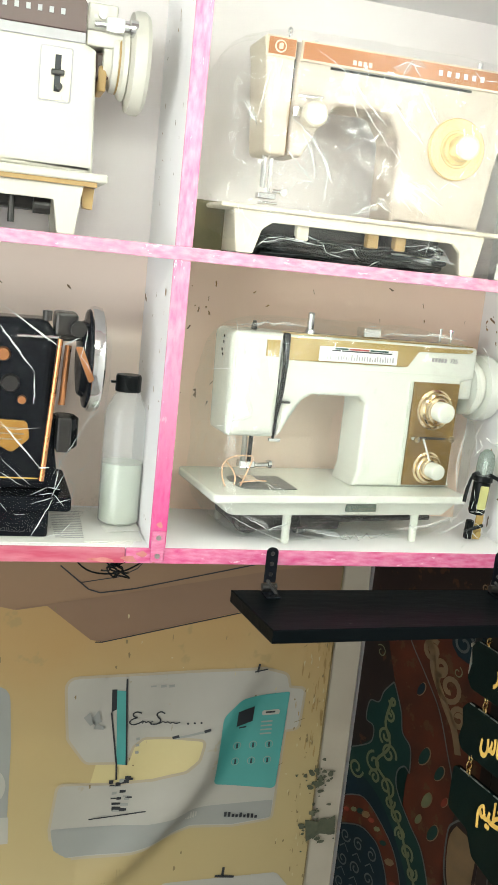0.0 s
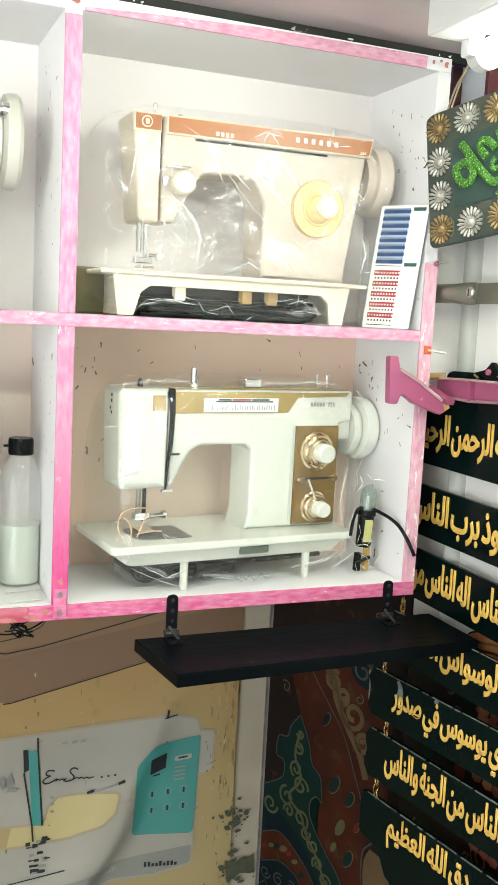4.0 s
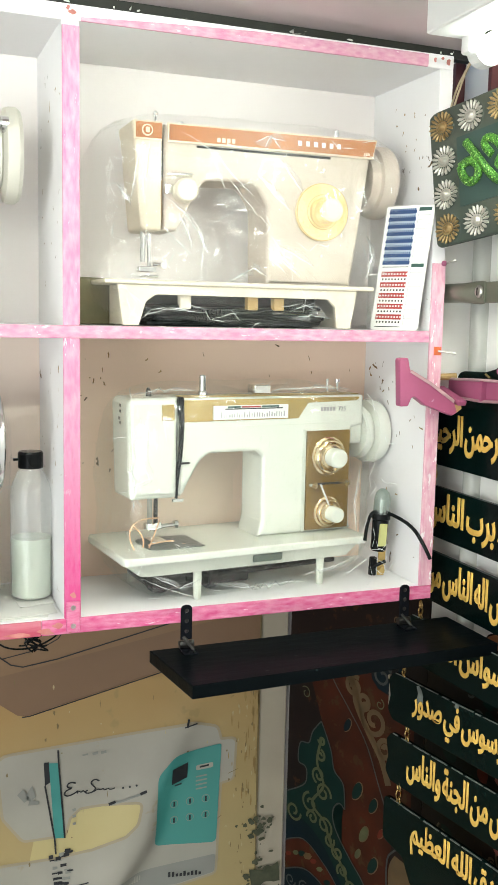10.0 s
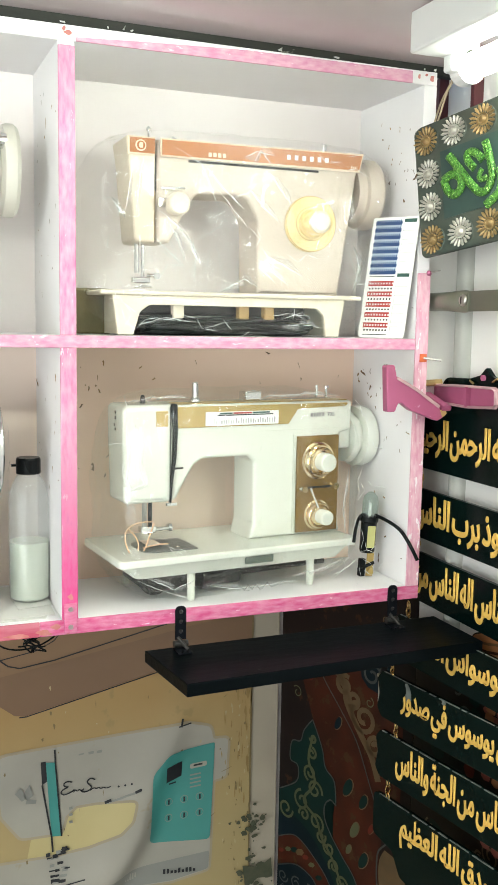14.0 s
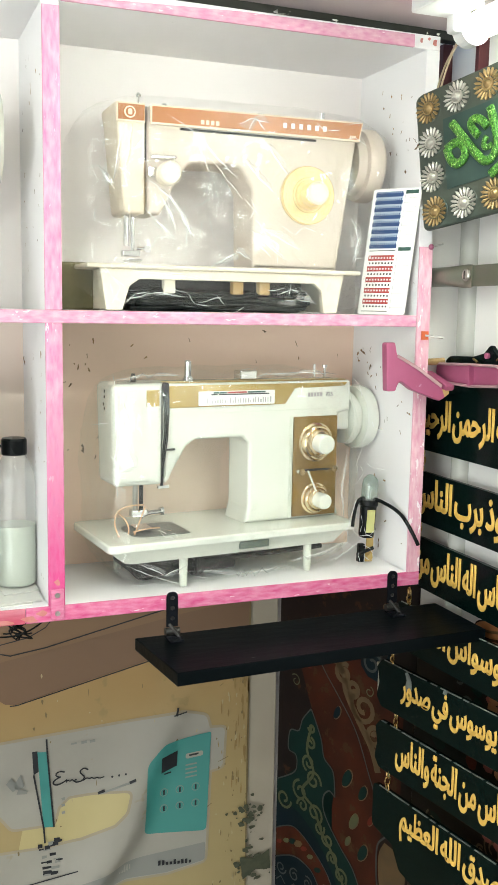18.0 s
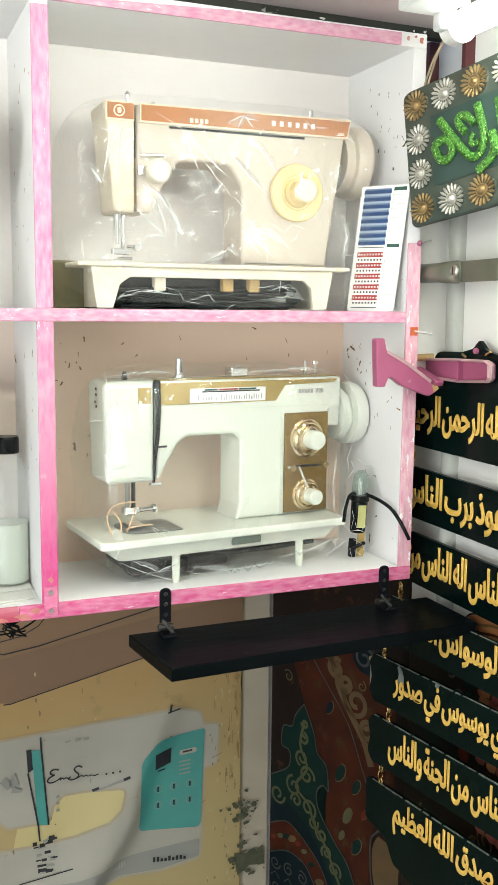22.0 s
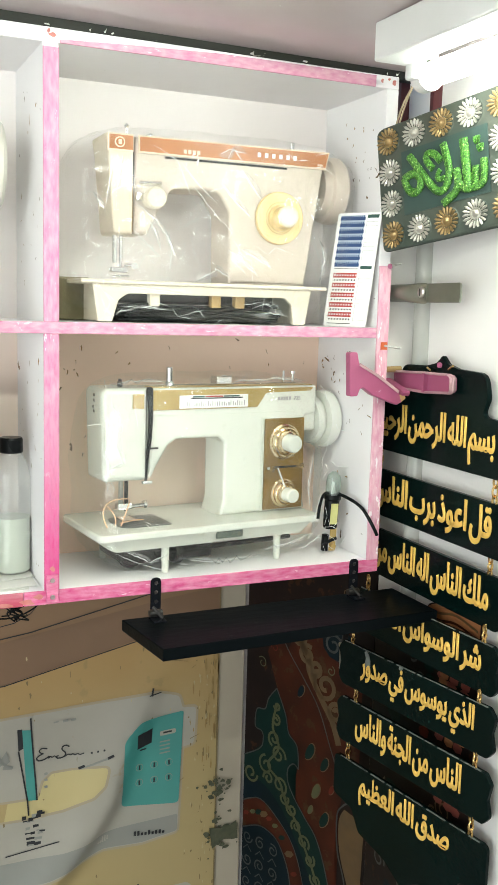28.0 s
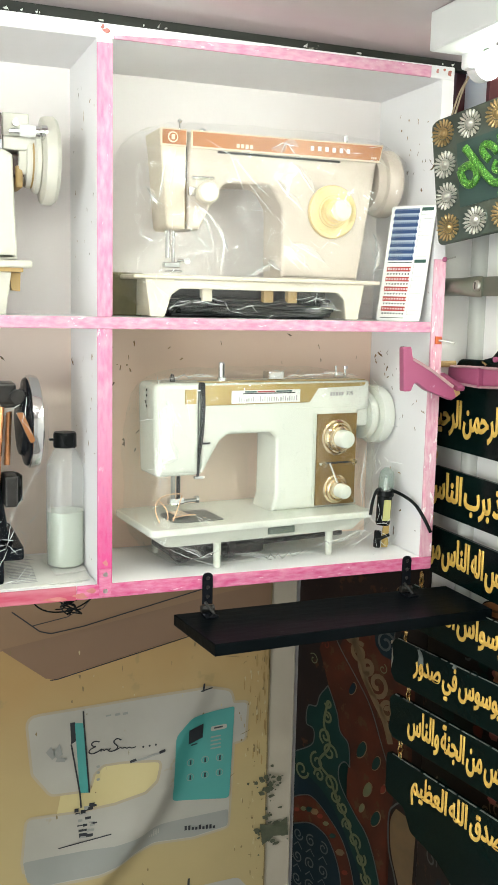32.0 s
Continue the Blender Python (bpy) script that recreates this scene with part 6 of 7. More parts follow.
DUSTY = mat("dusty_green_board", (0.030, 0.050, 0.040), 0.6, second=(0.07, 0.075, 0.055), scale=14, amount=0.6, grain=90, bump=0.5)
FLAT_GREEN = mat("dark_green_field", (0.018, 0.045, 0.040), 0.5, second=(0.03, 0.06, 0.05), scale=10, amount=0.6, grain=60, bump=0.2)
# the board hangs askew, turned towards the room: axes along, up and out
FLOWER_X = Vector((0.2743, -0.9487, 0.1571)).normalized()
FLOWER_Z = FLOWER_X.cross(Vector((-0.024, 0.1566, 0.9874))).normalized()
FLOWER_Y = FLOWER_Z.cross(FLOWER_X)
WIDER = Matrix.Diagonal((1.0745, 1.015, 1.0, 1.0))
FM = Matrix.Translation(Vector((0.5106, -0.0370, 1.7453)) - 0.0236 * FLOWER_X - 0.0223 * FLOWER_Y - 0.006 * FLOWER_Z) @ Matrix((FLOWER_X, FLOWER_Y, FLOWER_Z)).transposed().to_4x4() @ WIDER


def flower_plaque():
    g = thing("flower_plaque", "dark plaque with green glitter writing and metal flower border", "plaque")
    bm = slab(rounded([(-0.001, -0.002), (0.233, -0.002), (0.233, 0.184), (-0.001, 0.184)], 0.012), -0.008, 0.002, 0.003, 2, "xy")
    for v in bm.verts:
        v.co.y += noise.noise(v.co * 60) * 0.004
    bm.transform(FM)
    part("backing", bm, DUSTY, g)
    bm = slab([(0.044, 0.046), (0.188, 0.046), (0.188, 0.139), (0.044, 0.139)], 0.0021, 0.0035, 0.0, 2, "xy")
    bm.transform(FM)
    part("field", bm, FLAT_GREEN, g)
    # thick strokes of glitter paste, each letter laid on by itself
    for r, pts in ((0.0062, [(0.049, 0.098), (0.062, 0.105), (0.076, 0.096), (0.078, 0.080), (0.065, 0.072), (0.052, 0.082), (0.049, 0.098)]),
                   (0.0060, [(0.118, 0.131), (0.125, 0.104), (0.126, 0.081), (0.117, 0.066), (0.105, 0.065), (0.094, 0.078), (0.080, 0.098), (0.067, 0.118), (0.059, 0.129)]),
                   (0.0056, [(0.113, 0.107), (0.104, 0.121), (0.090, 0.125), (0.087, 0.114), (0.099, 0.100)]),
                   (0.0040, [(0.111, 0.096), (0.103, 0.088), (0.110, 0.080), (0.118, 0.084)]),
                   (0.0072, [(0.151, 0.128), (0.153, 0.103), (0.154, 0.080), (0.155, 0.060)]),
                   (0.0064, [(0.137, 0.090), (0.141, 0.073), (0.136, 0.059), (0.123, 0.052), (0.113, 0.047)]),
                   (0.0058, [(0.139, 0.070), (0.146, 0.061), (0.160, 0.056), (0.168, 0.066), (0.168, 0.086)]),
                   (0.0058, [(0.163, 0.058), (0.177, 0.057), (0.182, 0.071), (0.181, 0.093)]),
                   (0.0056, [(0.168, 0.1205), (0.172, 0.1215), (0.176, 0.1205)]), (0.0056, [(0.173, 0.1085), (0.177, 0.1095), (0.181, 0.1085)])):
        word = cable("lettering", [(x, y, 0.0) for x, y in pts], 1.0 * r, GLITTER, g, res=6)
        for v in word.data.vertices:
            v.co.z = 0.0052 + 0.62 * v.co.z
        word.data.transform(FM)
    spots = [(0.022 + 0.047 * k, 0.1606) for k in range(5)] + [(0.022 + 0.047 * k, 0.022) for k in range(5)]
    spots += [(0.022, 0.1144), (0.022, 0.0682), (0.210, 0.1144), (0.210, 0.0682)]
    kinds = [1, 0, 1, 0, 1, 1, 0, 1, 0, 1, 0, 0, 0, 0]
    proto = {}
    for (x, y), kind in zip(spots, kinds):
        bm = bmesh.new()
        for q in range(18):
            a = 2 * math.pi * q / 18
            c, s = math.cos(a), math.sin(a)
            own = bmesh.new()
            bmesh.ops.create_icosphere(own, subdivisions=1, radius=1.0)
            for v in own.verts:
                p = Vector((v.co.x * 0.0068 + 0.0142, v.co.y * (0.0022 + 0.0009 * v.co.x), v.co.z * 0.0026 + 0.004 + 0.0016 * v.co.x))
                v.co = Vector((x + p.x * c - p.y * s, y + p.x * s + p.y * c, p.z))
            merge(bm, own)
        bm.transform(FM)
        fl = part("flower", bm, BRONZE if kind else TIN, g, "bronze flower" if kind else "silver flower", smooth=True)
        bm = lathe([(0.0088, 0.002), (0.0086, 0.0058), (0.0070, 0.0062), (0.0062, 0.0048), (0.0052, 0.0068), (0.003, 0.0092), (0.0005, 0.0098)], (x, y, 0), "z", 14)
        bm.transform(FM)
        part("flower_heart", bm, BRONZE if kind else TIN, fl, smooth=True)
        bm = lathe([(0.0200, 0.0020), (0.0190, 0.0032), (0.0005, 0.0034)], (x, y, 0), "z", 18)
        bm.transform(FM)
        part("flower_disc", bm, DUSTY, fl)
    TWINE = mat("twine", (0.45, 0.36, 0.24), 0.8, bump=0.3)
    cable("twine", [FM @ Vector((0.03, 0.17, 0)), (0.520, -0.025, 1.93), (0.545, -0.02, 1.97), (0.552, -0.02, 1.985)], 0.0014, TWINE, g, "twine loop")
    cable("twine", [FM @ Vector((0.036, 0.172, 0)), (0.522, -0.035, 1.935), (0.546, -0.02, 1.972), (0.556, -0.03, 1.99)], 0.0014, TWINE, g)
    return g


flower_plaque()

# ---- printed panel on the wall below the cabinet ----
# browner towards the top: printed tint plus the cabinet's shade, painted in
OCHRE = mat("shaded_ochre_print", (0.35, 0.205, 0.068), 0.45, second=(0.40, 0.275, 0.115), scale=3.2, amount=0.7, grain=40, bump=0.06, spots=(0.31, 0.215, 0.085), spot_scale=11, spot_at=0.64, fade=((0.38, 0.295, 0.135), 0.95, 0.62))
TABLE = mat("brown_print", (0.27, 0.165, 0.088), 0.4, second=(0.20, 0.118, 0.062), scale=3, amount=0.6, bump=0.05)
TABLE_DARK = mat("brown_print_edge", (0.225, 0.135, 0.076), 0.4, second=(0.18, 0.105, 0.060), scale=3, amount=0.6, bump=0.05)
TEAL = mat("teal_print", (0.065, 0.30, 0.265), 0.32, second=(0.045, 0.23, 0.205), scale=5, amount=0.6, bump=0.04)
PALE = mat("pale_machine_print", (0.375, 0.355, 0.300), 0.42, second=(0.325, 0.308, 0.256), scale=7, amount=0.5, grain=60, bump=0.05, spots=(0.33, 0.29, 0.21), spot_scale=12, spot_at=0.66)
PALE_SHADE = mat("grey_machine_print", (0.265, 0.268, 0.240), 0.42, second=(0.225, 0.228, 0.200), scale=5, amount=0.6, bump=0.05)
BUFF = mat("buff_print", (0.51, 0.43, 0.21), 0.45, second=(0.46, 0.38, 0.17), scale=5, amount=0.6, bump=0.05)
HALO = mat("faded_print", (0.375, 0.315, 0.215), 0.42, second=(0.335, 0.280, 0.185), scale=9, amount=0.6, grain=60, bump=0.05)
MARGIN = mat("bare_board_margin", (0.44, 0.39, 0.30), 0.55, second=(0.36, 0.31, 0.23), scale=6, amount=0.6, grain=50, bump=0.15, spots=(0.30, 0.26, 0.18), spot_scale=30, spot_at=0.72)
MOULD = mat("dark_green_stain", (0.045, 0.055, 0.03), 0.7, second=(0.09, 0.09, 0.05), scale=60, amount=0.5, bump=0.2)


SCUFF = mat("brown_scuff", (0.22, 0.16, 0.07), 0.6, second=(0.17, 0.13, 0.055), scale=40, amount=0.6, bump=0.1)
RUBBED = mat("rubbed_ochre", (0.27, 0.175, 0.060), 0.55, second=(0.33, 0.225, 0.085), scale=60, amount=0.6, bump=0.1)
SCUFF_PALE = mat("pale_scuff", (0.46, 0.38, 0.22), 0.6, second=(0.40, 0.33, 0.18), scale=40, amount=0.6, bump=0.1)


def buckle(x, z):
    """The print has come loose from its board: a soft ridge runs down through the picture."""
    ridge = 0.2265 + 0.53 * (z - 0.747) if z > 0.747 else 0.2265 - 0.26 * (0.747 - z) - 1.1 * max(0.68 - z, 0) ** 1.5
    d = (x - ridge + 0.012) / (0.034 if x > ridge - 0.012 else 0.075)
    low = min(max((0.93 - z) / 0.25, 0), 1)
    return 0.024 * low * math.exp(-d * d)


def print_shape(name, outline, layer, material, parent, cuts=True, label=""):
    bm = bmesh.new()
    ring = [bm.verts.new((x, 0, z)) for x, z in outline]
    for tri in geometry.tessellate_polygon([[Vector((x, z, 0)) for x, z in outline]]):
        bm.faces.new([ring[k] for k in tri])
    bm.normal_update()
    if cuts:
        xs, zs = [p[0] for p in outline], [p[1] for p in outline]
        # cut on one common grid, so that printed layers bend alike
        for step, lo, hi, no in ((0.005, min(xs), max(xs), (1, 0, 0)), (0.025, min(zs), max(zs), (0, 0, 1))):
            for k in range(math.ceil(max(lo, -0.02 if no[0] else 0.3) / step), math.ceil(min(hi, 0.42 if no[0] else 0.95) / step)):
                bmesh.ops.bisect_plane(bm, geom=bm.verts[:] + bm.edges[:] + bm.faces[:], plane_co=(k * step, 0, k * step), plane_no=no)
        bmesh.ops.triangulate(bm, faces=bm.faces[:])
    for v in bm.verts:
        v.co.y = 0.4095 - 0.0005 * layer - buckle(v.co.x, v.co.z)
    ob = part(name, bm, material, parent, label, smooth=True)
    ob.data.flip_normals()
    return ob


def stroke(name, pts, w, layer, material, parent):
    out, back = [], []
    for k, (x, z) in enumerate(pts):
        a, b = pts[max(k - 1, 0)], pts[min(k + 1, len(pts) - 1)]
        d = Vector((b[0] - a[0], b[1] - a[1])).normalized()
        out.append((x - d.y * w / 2, z + d.x * w / 2))
        back.append((x + d.y * w / 2, z - d.x * w / 2))
    return print_shape(name, out + back[::-1], layer, material, parent, False)


def poster():
    g = thing("poster_board", "worn ochre sewing machine poster pasted on a wall board", "poster")
    part("board", bx(-0.62, 0.487, 0.4130, 0.4248, 0.10, 1.26, 0.001), MARGIN, g, "bare pale board edge")
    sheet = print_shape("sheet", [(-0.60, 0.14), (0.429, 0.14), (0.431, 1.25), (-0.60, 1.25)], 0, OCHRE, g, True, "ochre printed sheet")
    # the printed table top
    print_shape("table_print", [(-0.60, 1.245), (0.426, 1.245), (0.428, 1.058), (0.06, 1.018), (0.02, 1.010), (-0.149, 0.984), (-0.30, 1.02), (-0.60, 1.04)][::1], 1, TABLE, sheet)
    print_shape("table_print", [(-0.100, 0.994), (0.02, 1.013), (0.30, 1.060), (0.428, 1.076), (0.428, 1.022), (-0.002, 0.927), (-0.02, 0.930)], 2, TABLE_DARK, sheet)
    stroke("print_line", [(-0.012, 0.926), (0.0, 0.926), (0.21, 0.972), (0.428, 1.020)], 0.0022, 3, PRINT_BLACK, sheet)
    stroke("print_line", [(-0.080, 1.064), (-0.030, 1.022), (-0.010, 1.016), (0.05, 1.024), (0.242, 1.066), (0.42, 1.105)], 0.0024, 3, PRINT_BLACK, sheet)
    stroke("print_line", [(-0.045, 1.034), (0.02, 1.045), (0.05, 1.060), (0.06, 1.072)], 0.0018, 3, PRINT_BLACK, sheet)
    stroke("print_line", [(-0.149, 0.986), (0.02, 1.012), (0.20, 1.040)], 0.003, 3, TABLE_DARK, sheet)
    # the printed machine
    body = rounded([(-0.055, 0.857), (0.10, 0.863), (0.298, 0.872), (0.345, 0.858), (0.352, 0.832), (0.382, 0.830), (0.378, 0.752), (0.352, 0.748), (0.345, 0.568), (0.270, 0.558), (0.190, 0.562), (0.078, 0.530), (-0.057, 0.510),
                    (-0.066, 0.571), (-0.057, 0.655), (0.050, 0.652), (0.109, 0.660), (0.168, 0.680), (0.192, 0.702), (0.203, 0.745), (0.126, 0.746), (0.087, 0.744), (0.068, 0.727), (0.060, 0.697), (-0.012, 0.699), (-0.045, 0.745)],
                   [0.02, 0, 0.03, 0.015, 0.006, 0.01, 0.01, 0.006, 0.01, 0.02, 0.03, 0.03, 0.012, 0.02, 0.012, 0, 0.02, 0.02, 0.02, 0.014, 0.01, 0.012, 0.01, 0.008, 0.015, 0.02], 4)
    print_shape("arch_print", [(0.008, 0.705), (-0.004, 0.645), (0.10, 0.640), (0.205, 0.69), (0.212, 0.752), (0.07, 0.752)], 1, BUFF, sheet)
    print_shape("machine_print", inset(body, -0.005), 2, HALO, sheet, True, "faded edge of the printed machine")
    print_shape("machine_print", body, 3, PALE, sheet, True, "pale grey printed sewing machine")
    print_shape("machine_print", rounded([(-0.066, 0.571), (0.02, 0.574), (0.105, 0.582), (0.188, 0.600), (0.345, 0.606), (0.344, 0.570), (0.270, 0.560), (0.190, 0.564), (0.078, 0.532), (-0.055, 0.512)],
                                         [0.004, 0, 0.03, 0.03, 0.004, 0.006, 0.02, 0.03, 0.03, 0.01], 4), 4, PALE_SHADE, sheet)
    teal = print_shape("panel_print", rounded([(0.228, 0.785), (0.262, 0.818), (0.354, 0.826), (0.346, 0.630), (0.224, 0.646)], [0.03, 0.03, 0.004, 0.01, 0.014], 5), 6, TEAL, sheet, True, "teal printed control panel")
    print_shape("screen_print", [(0.256, 0.793), (0.288, 0.800), (0.287, 0.770), (0.256, 0.762)], 7, PRINT_BLACK, teal, False)
    print_shape("screen_print", rounded([(0.304, 0.790), (0.338, 0.792), (0.338, 0.782), (0.304, 0.780)], 0.004, 3), 7, PALE, teal, False)
    print_shape("screen_print", [(0.311, 0.788), (0.329, 0.789), (0.329, 0.7855), (0.311, 0.7845)], 8, PRINT_BLACK, teal, False)
    for i in range(3):
        for j in range(2):
            cx, cz = 0.262 + i * 0.031, 0.722 - j * 0.032
            print_shape("button_print", [(cx + 0.008 * math.cos(q * 0.524), cz + 0.008 * math.sin(q * 0.524)) for q in range(12)], 7, PALE_SHADE, teal, False)
            print_shape("button_print", [(cx + 0.0068 * math.cos(q * 0.524), cz + 0.0068 * math.sin(q * 0.524)) for q in range(12)], 8, TEAL, teal, False)
            print_shape("button_print", [(cx - 0.0018, cz - 0.005), (cx + 0.0018, cz - 0.005), (cx + 0.0018, cz + 0.005), (cx - 0.0018, cz + 0.005)], 9, PRINT_BLACK, teal, False)
    for k in range(5):
        x, z = (0.262, 0.757) if k < 1 else (0.304, 0.774 - 0.008 * k)
        print_shape("caption_print", [(x, z), (x + (0.022 if k else 0.014), z + 0.001), (x + (0.022 if k else 0.014), z + 0.004), (x, z + 0.003)], 7, PALE_SHADE if k else PRINT_BLACK, teal, False)
    # needle side of the printed machine
    print_shape("bar_print", [(0.024, 0.838), (0.033, 0.838), (0.035, 0.800), (0.026, 0.795)], 6, PRINT_BLACK, sheet, False)
    print_shape("bar_print", [(0.033, 0.836), (0.050, 0.834), (0.060, 0.692), (0.042, 0.694)], 6, TEAL, sheet, False)
    stroke("print_line", [(0.049, 0.858), (0.050, 0.834), (0.060, 0.692)], 0.003, 7, PRINT_BLACK, sheet)
    stroke("print_line", [(0.026, 0.795), (0.042, 0.694), (0.044, 0.664)], 0.003, 7, PRINT_BLACK, sheet)
    rnd = random.Random(3)
    for k in range(26):
        x, z = 0.030 + rnd.random() * 0.034, 0.600 + rnd.random() * 0.064
        w, h = rnd.uniform(0.004, 0.016), rnd.uniform(0.002, 0.008)
        print_shape("foot_print", [(x, z), (x + w, z + 0.001), (x + w, z + h), (x, z + h)], 6, PRINT_BLACK if k % 3 else PALE_SHADE, sheet, False)
    stroke("print_line", [(0.0, 0.588), (0.10, 0.606)], 0.0022, 6, PRINT_BLACK, sheet)
    # maker's script and name: plain strokes and bars
    for w, pts in ((0.0026, [(0.080, 0.792), (0.070, 0.795), (0.063, 0.790), (0.068, 0.784), (0.075, 0.784), (0.064, 0.781), (0.058, 0.775), (0.064, 0.769), (0.076, 0.772), (0.084, 0.777)]),
                   (0.0020, [(0.082, 0.772), (0.086, 0.777), (0.089, 0.772), (0.093, 0.777), (0.096, 0.772), (0.101, 0.776)]),
                   (0.0026, [(0.122, 0.790), (0.114, 0.795), (0.106, 0.789), (0.110, 0.783), (0.116, 0.778), (0.112, 0.771), (0.100, 0.769), (0.096, 0.773)]),
                   (0.0020, [(0.112, 0.771), (0.120, 0.776), (0.124, 0.772), (0.128, 0.776), (0.132, 0.771), (0.137, 0.775), (0.141, 0.771), (0.150, 0.774)])):
        bend = [tuple(Vector(a).lerp(Vector(b), u)) for a, b in zip(pts, pts[1:]) for u in (0, 0.33, 0.67)] + [pts[-1]]
        for _ in range(2):
            bend = [bend[0]] + [((a[0] + 2 * b[0] + c[0]) / 4, (a[1] + 2 * b[1] + c[1]) / 4) for a, b, c in zip(bend, bend[1:], bend[2:])] + [bend[-1]]
        for a in range(0, len(bend) - 1, 3):
            stroke("script_print", bend[a:a + 4], w, 7, PRINT_BLACK, sheet)
    for x in (0.164, 0.176, 0.188):
        print_shape("dot_print", [(x + 0.0022 * math.cos(q), 0.772 + 0.003 * (x - 0.16) / 0.03 + 0.0022 * math.sin(q)) for q in (0, 1.26, 2.51, 3.77, 5.03)], 7, PRINT_BLACK, sheet, False)
    stroke("script_print", [(0.142, 0.744), (0.165, 0.750), (0.188, 0.757), (0.205, 0.760)], 0.004, 7, PALE_SHADE, sheet)
    for x in (0.138, 0.194):
        stroke("script_print", [(x, 0.745 + (x - 0.138) * 0.25), (x + 0.012, 0.749 + (x - 0.138) * 0.25)], 0.005, 8, PRINT_BLACK, sheet)
    for k, hgt in enumerate((0.010, 0.010, 0.006, 0.006, 0.010, 0.006, 0.009, 0.009, 0.006)):
        x = 0.252 + k * 0.0075
        z = 0.577 - k * 0.0008
        print_shape("name_print", [(x, z), (x + 0.0048, z), (x + 0.0048, z + hgt), (x, z + hgt)], 7, PRINT_BLACK, sheet, False)
    for a in ([(-0.022, 0.786), (-0.012, 0.796), (0.0, 0.776), (-0.010, 0.770)], [(-0.010, 0.780), (0.004, 0.800), (0.010, 0.778), (0.0, 0.770)], [(0.0, 0.774), (0.016, 0.768), (0.014, 0.762), (-0.004, 0.764)]):
        print_shape("bird_print", a, 7, PALE_SHADE, sheet, False)
    stroke("print_line", [(0.285, 0.868), (0.288, 0.884)], 0.004, 7, PRINT_BLACK, sheet)
    stroke("print_line", [(0.280, 0.869), (0.305, 0.873)], 0.0025, 7, PRINT_BLACK, sheet)
    for x in (0.092, 0.110, 0.125):
        stroke("print_line", [(x, 0.842), (x + 0.01, 0.843)], 0.005 if x > 0.1 else 0.003, 7, PALE_SHADE, sheet)
    for z in (0.742, 0.730, 0.716):
        stroke("print_line", [(0.074, z), (0.080, z + 0.001)], 0.005, 7, PALE_SHADE, sheet)
    # a grey machine printed beside it
    grey = print_shape("grey_print", rounded([(-0.42, 0.848), (-0.150, 0.848), (-0.143, 0.74), (-0.142, 0.60), (-0.40, 0.60)], [0.01, 0.03, 0, 0, 0.01], 4), 2, PALE_SHADE, sheet, True, "grey printed sewing machine")
    print_shape("grey_print", [(-0.40, 0.60), (-0.140, 0.60), (-0.138, 0.535), (-0.40, 0.535)], 2, PALE, sheet)
    print_shape("grey_print", [(-0.40, 0.535), (-0.137, 0.535), (-0.136, 0.48), (-0.40, 0.48)], 2, mat("slate_print", (0.10, 0.12, 0.16), 0.45, bump=0.05), sheet)
    for cx, cz, r in ((-0.190, 0.660, 0.042), (-0.205, 0.770, 0.030)):
        ring = print_shape("dial_print", [(cx + r * math.cos(q * 0.2618), cz + r * math.sin(q * 0.2618)) for q in range(24)], 4, PALE, grey, False)
        if r > 0.04:
            print_shape("dial_print", [(cx + 0.018 * math.cos(q * 0.349), cz + 0.018 * math.sin(q * 0.349)) for q in range(18)], 5, PRINT_RED, grey, False)
    stroke("print_line", [(-0.205, 0.838), (-0.172, 0.839)], 0.006, 4, PRINT_BLACK, grey)
    # top of another picture lower down
    print_shape("machine_print", rounded([(0.12, 0.30), (0.14, 0.445), (0.37, 0.450), (0.395, 0.42), (0.40, 0.30)], [0, 0.02, 0.02, 0.01, 0], 4), 2, PALE, sheet)
    stroke("print_line", [(0.247, 0.452), (0.285, 0.448)], 0.005, 4, PRINT_BLACK, sheet)
    stroke("print_line", [(0.262, 0.452), (0.263, 0.470)], 0.005, 4, PRINT_BLACK, sheet)
    # scuffs, drips and scratches of age on the print
    rnd = random.Random(40)
    for k in range(110):
        x, z = rnd.choice((rnd.uniform(0.36, 0.428), rnd.uniform(0.38, 0.428), rnd.uniform(-0.2, 0.42))), rnd.uniform(0.42, 1.0)
        w, h = rnd.uniform(0.0008, 0.0032), rnd.uniform(0.0015, 0.011)
        ring = [(x + w * rnd.uniform(0.3, 1) * math.cos(q * 0.9), z + h * rnd.uniform(0.3, 1) * math.sin(q * 0.9)) for q in range(7)]
        print_shape("scuff", [(min(a, 0.429), b) for a, b in ring], 3.4, SCUFF if k % 3 else SCUFF_PALE, sheet, False)
    for k in range(34):
        x, z = 0.428 - abs(rnd.gauss(0, 0.022)), rnd.uniform(0.70, 1.00)
        w, h = rnd.uniform(0.0012, 0.0040), rnd.uniform(0.006, 0.026)
        print_shape("rub_mark", [(min(x + w * rnd.uniform(0.2, 1) * math.cos(q * 0.7), 0.429), z + h * rnd.uniform(0.3, 1) * math.sin(q * 0.7)) for q in range(9)], 3.2, RUBBED, sheet, False)
    for k in range(9):
        x, z = rnd.uniform(0.33, 0.42), rnd.uniform(0.55, 0.98)
        stroke("scratch", [(x, z), (x + rnd.uniform(-0.04, 0.0), z + rnd.uniform(-0.01, 0.02))], 0.0012, 3.4, SCUFF, sheet)
    stroke("scratch", [(0.427, 0.16), (0.428, 0.5), (0.4275, 0.8), (0.429, 1.2)], 0.0025, 3.2, SCUFF, sheet)
    # mould stains over the board edge
    rnd = random.Random(12)
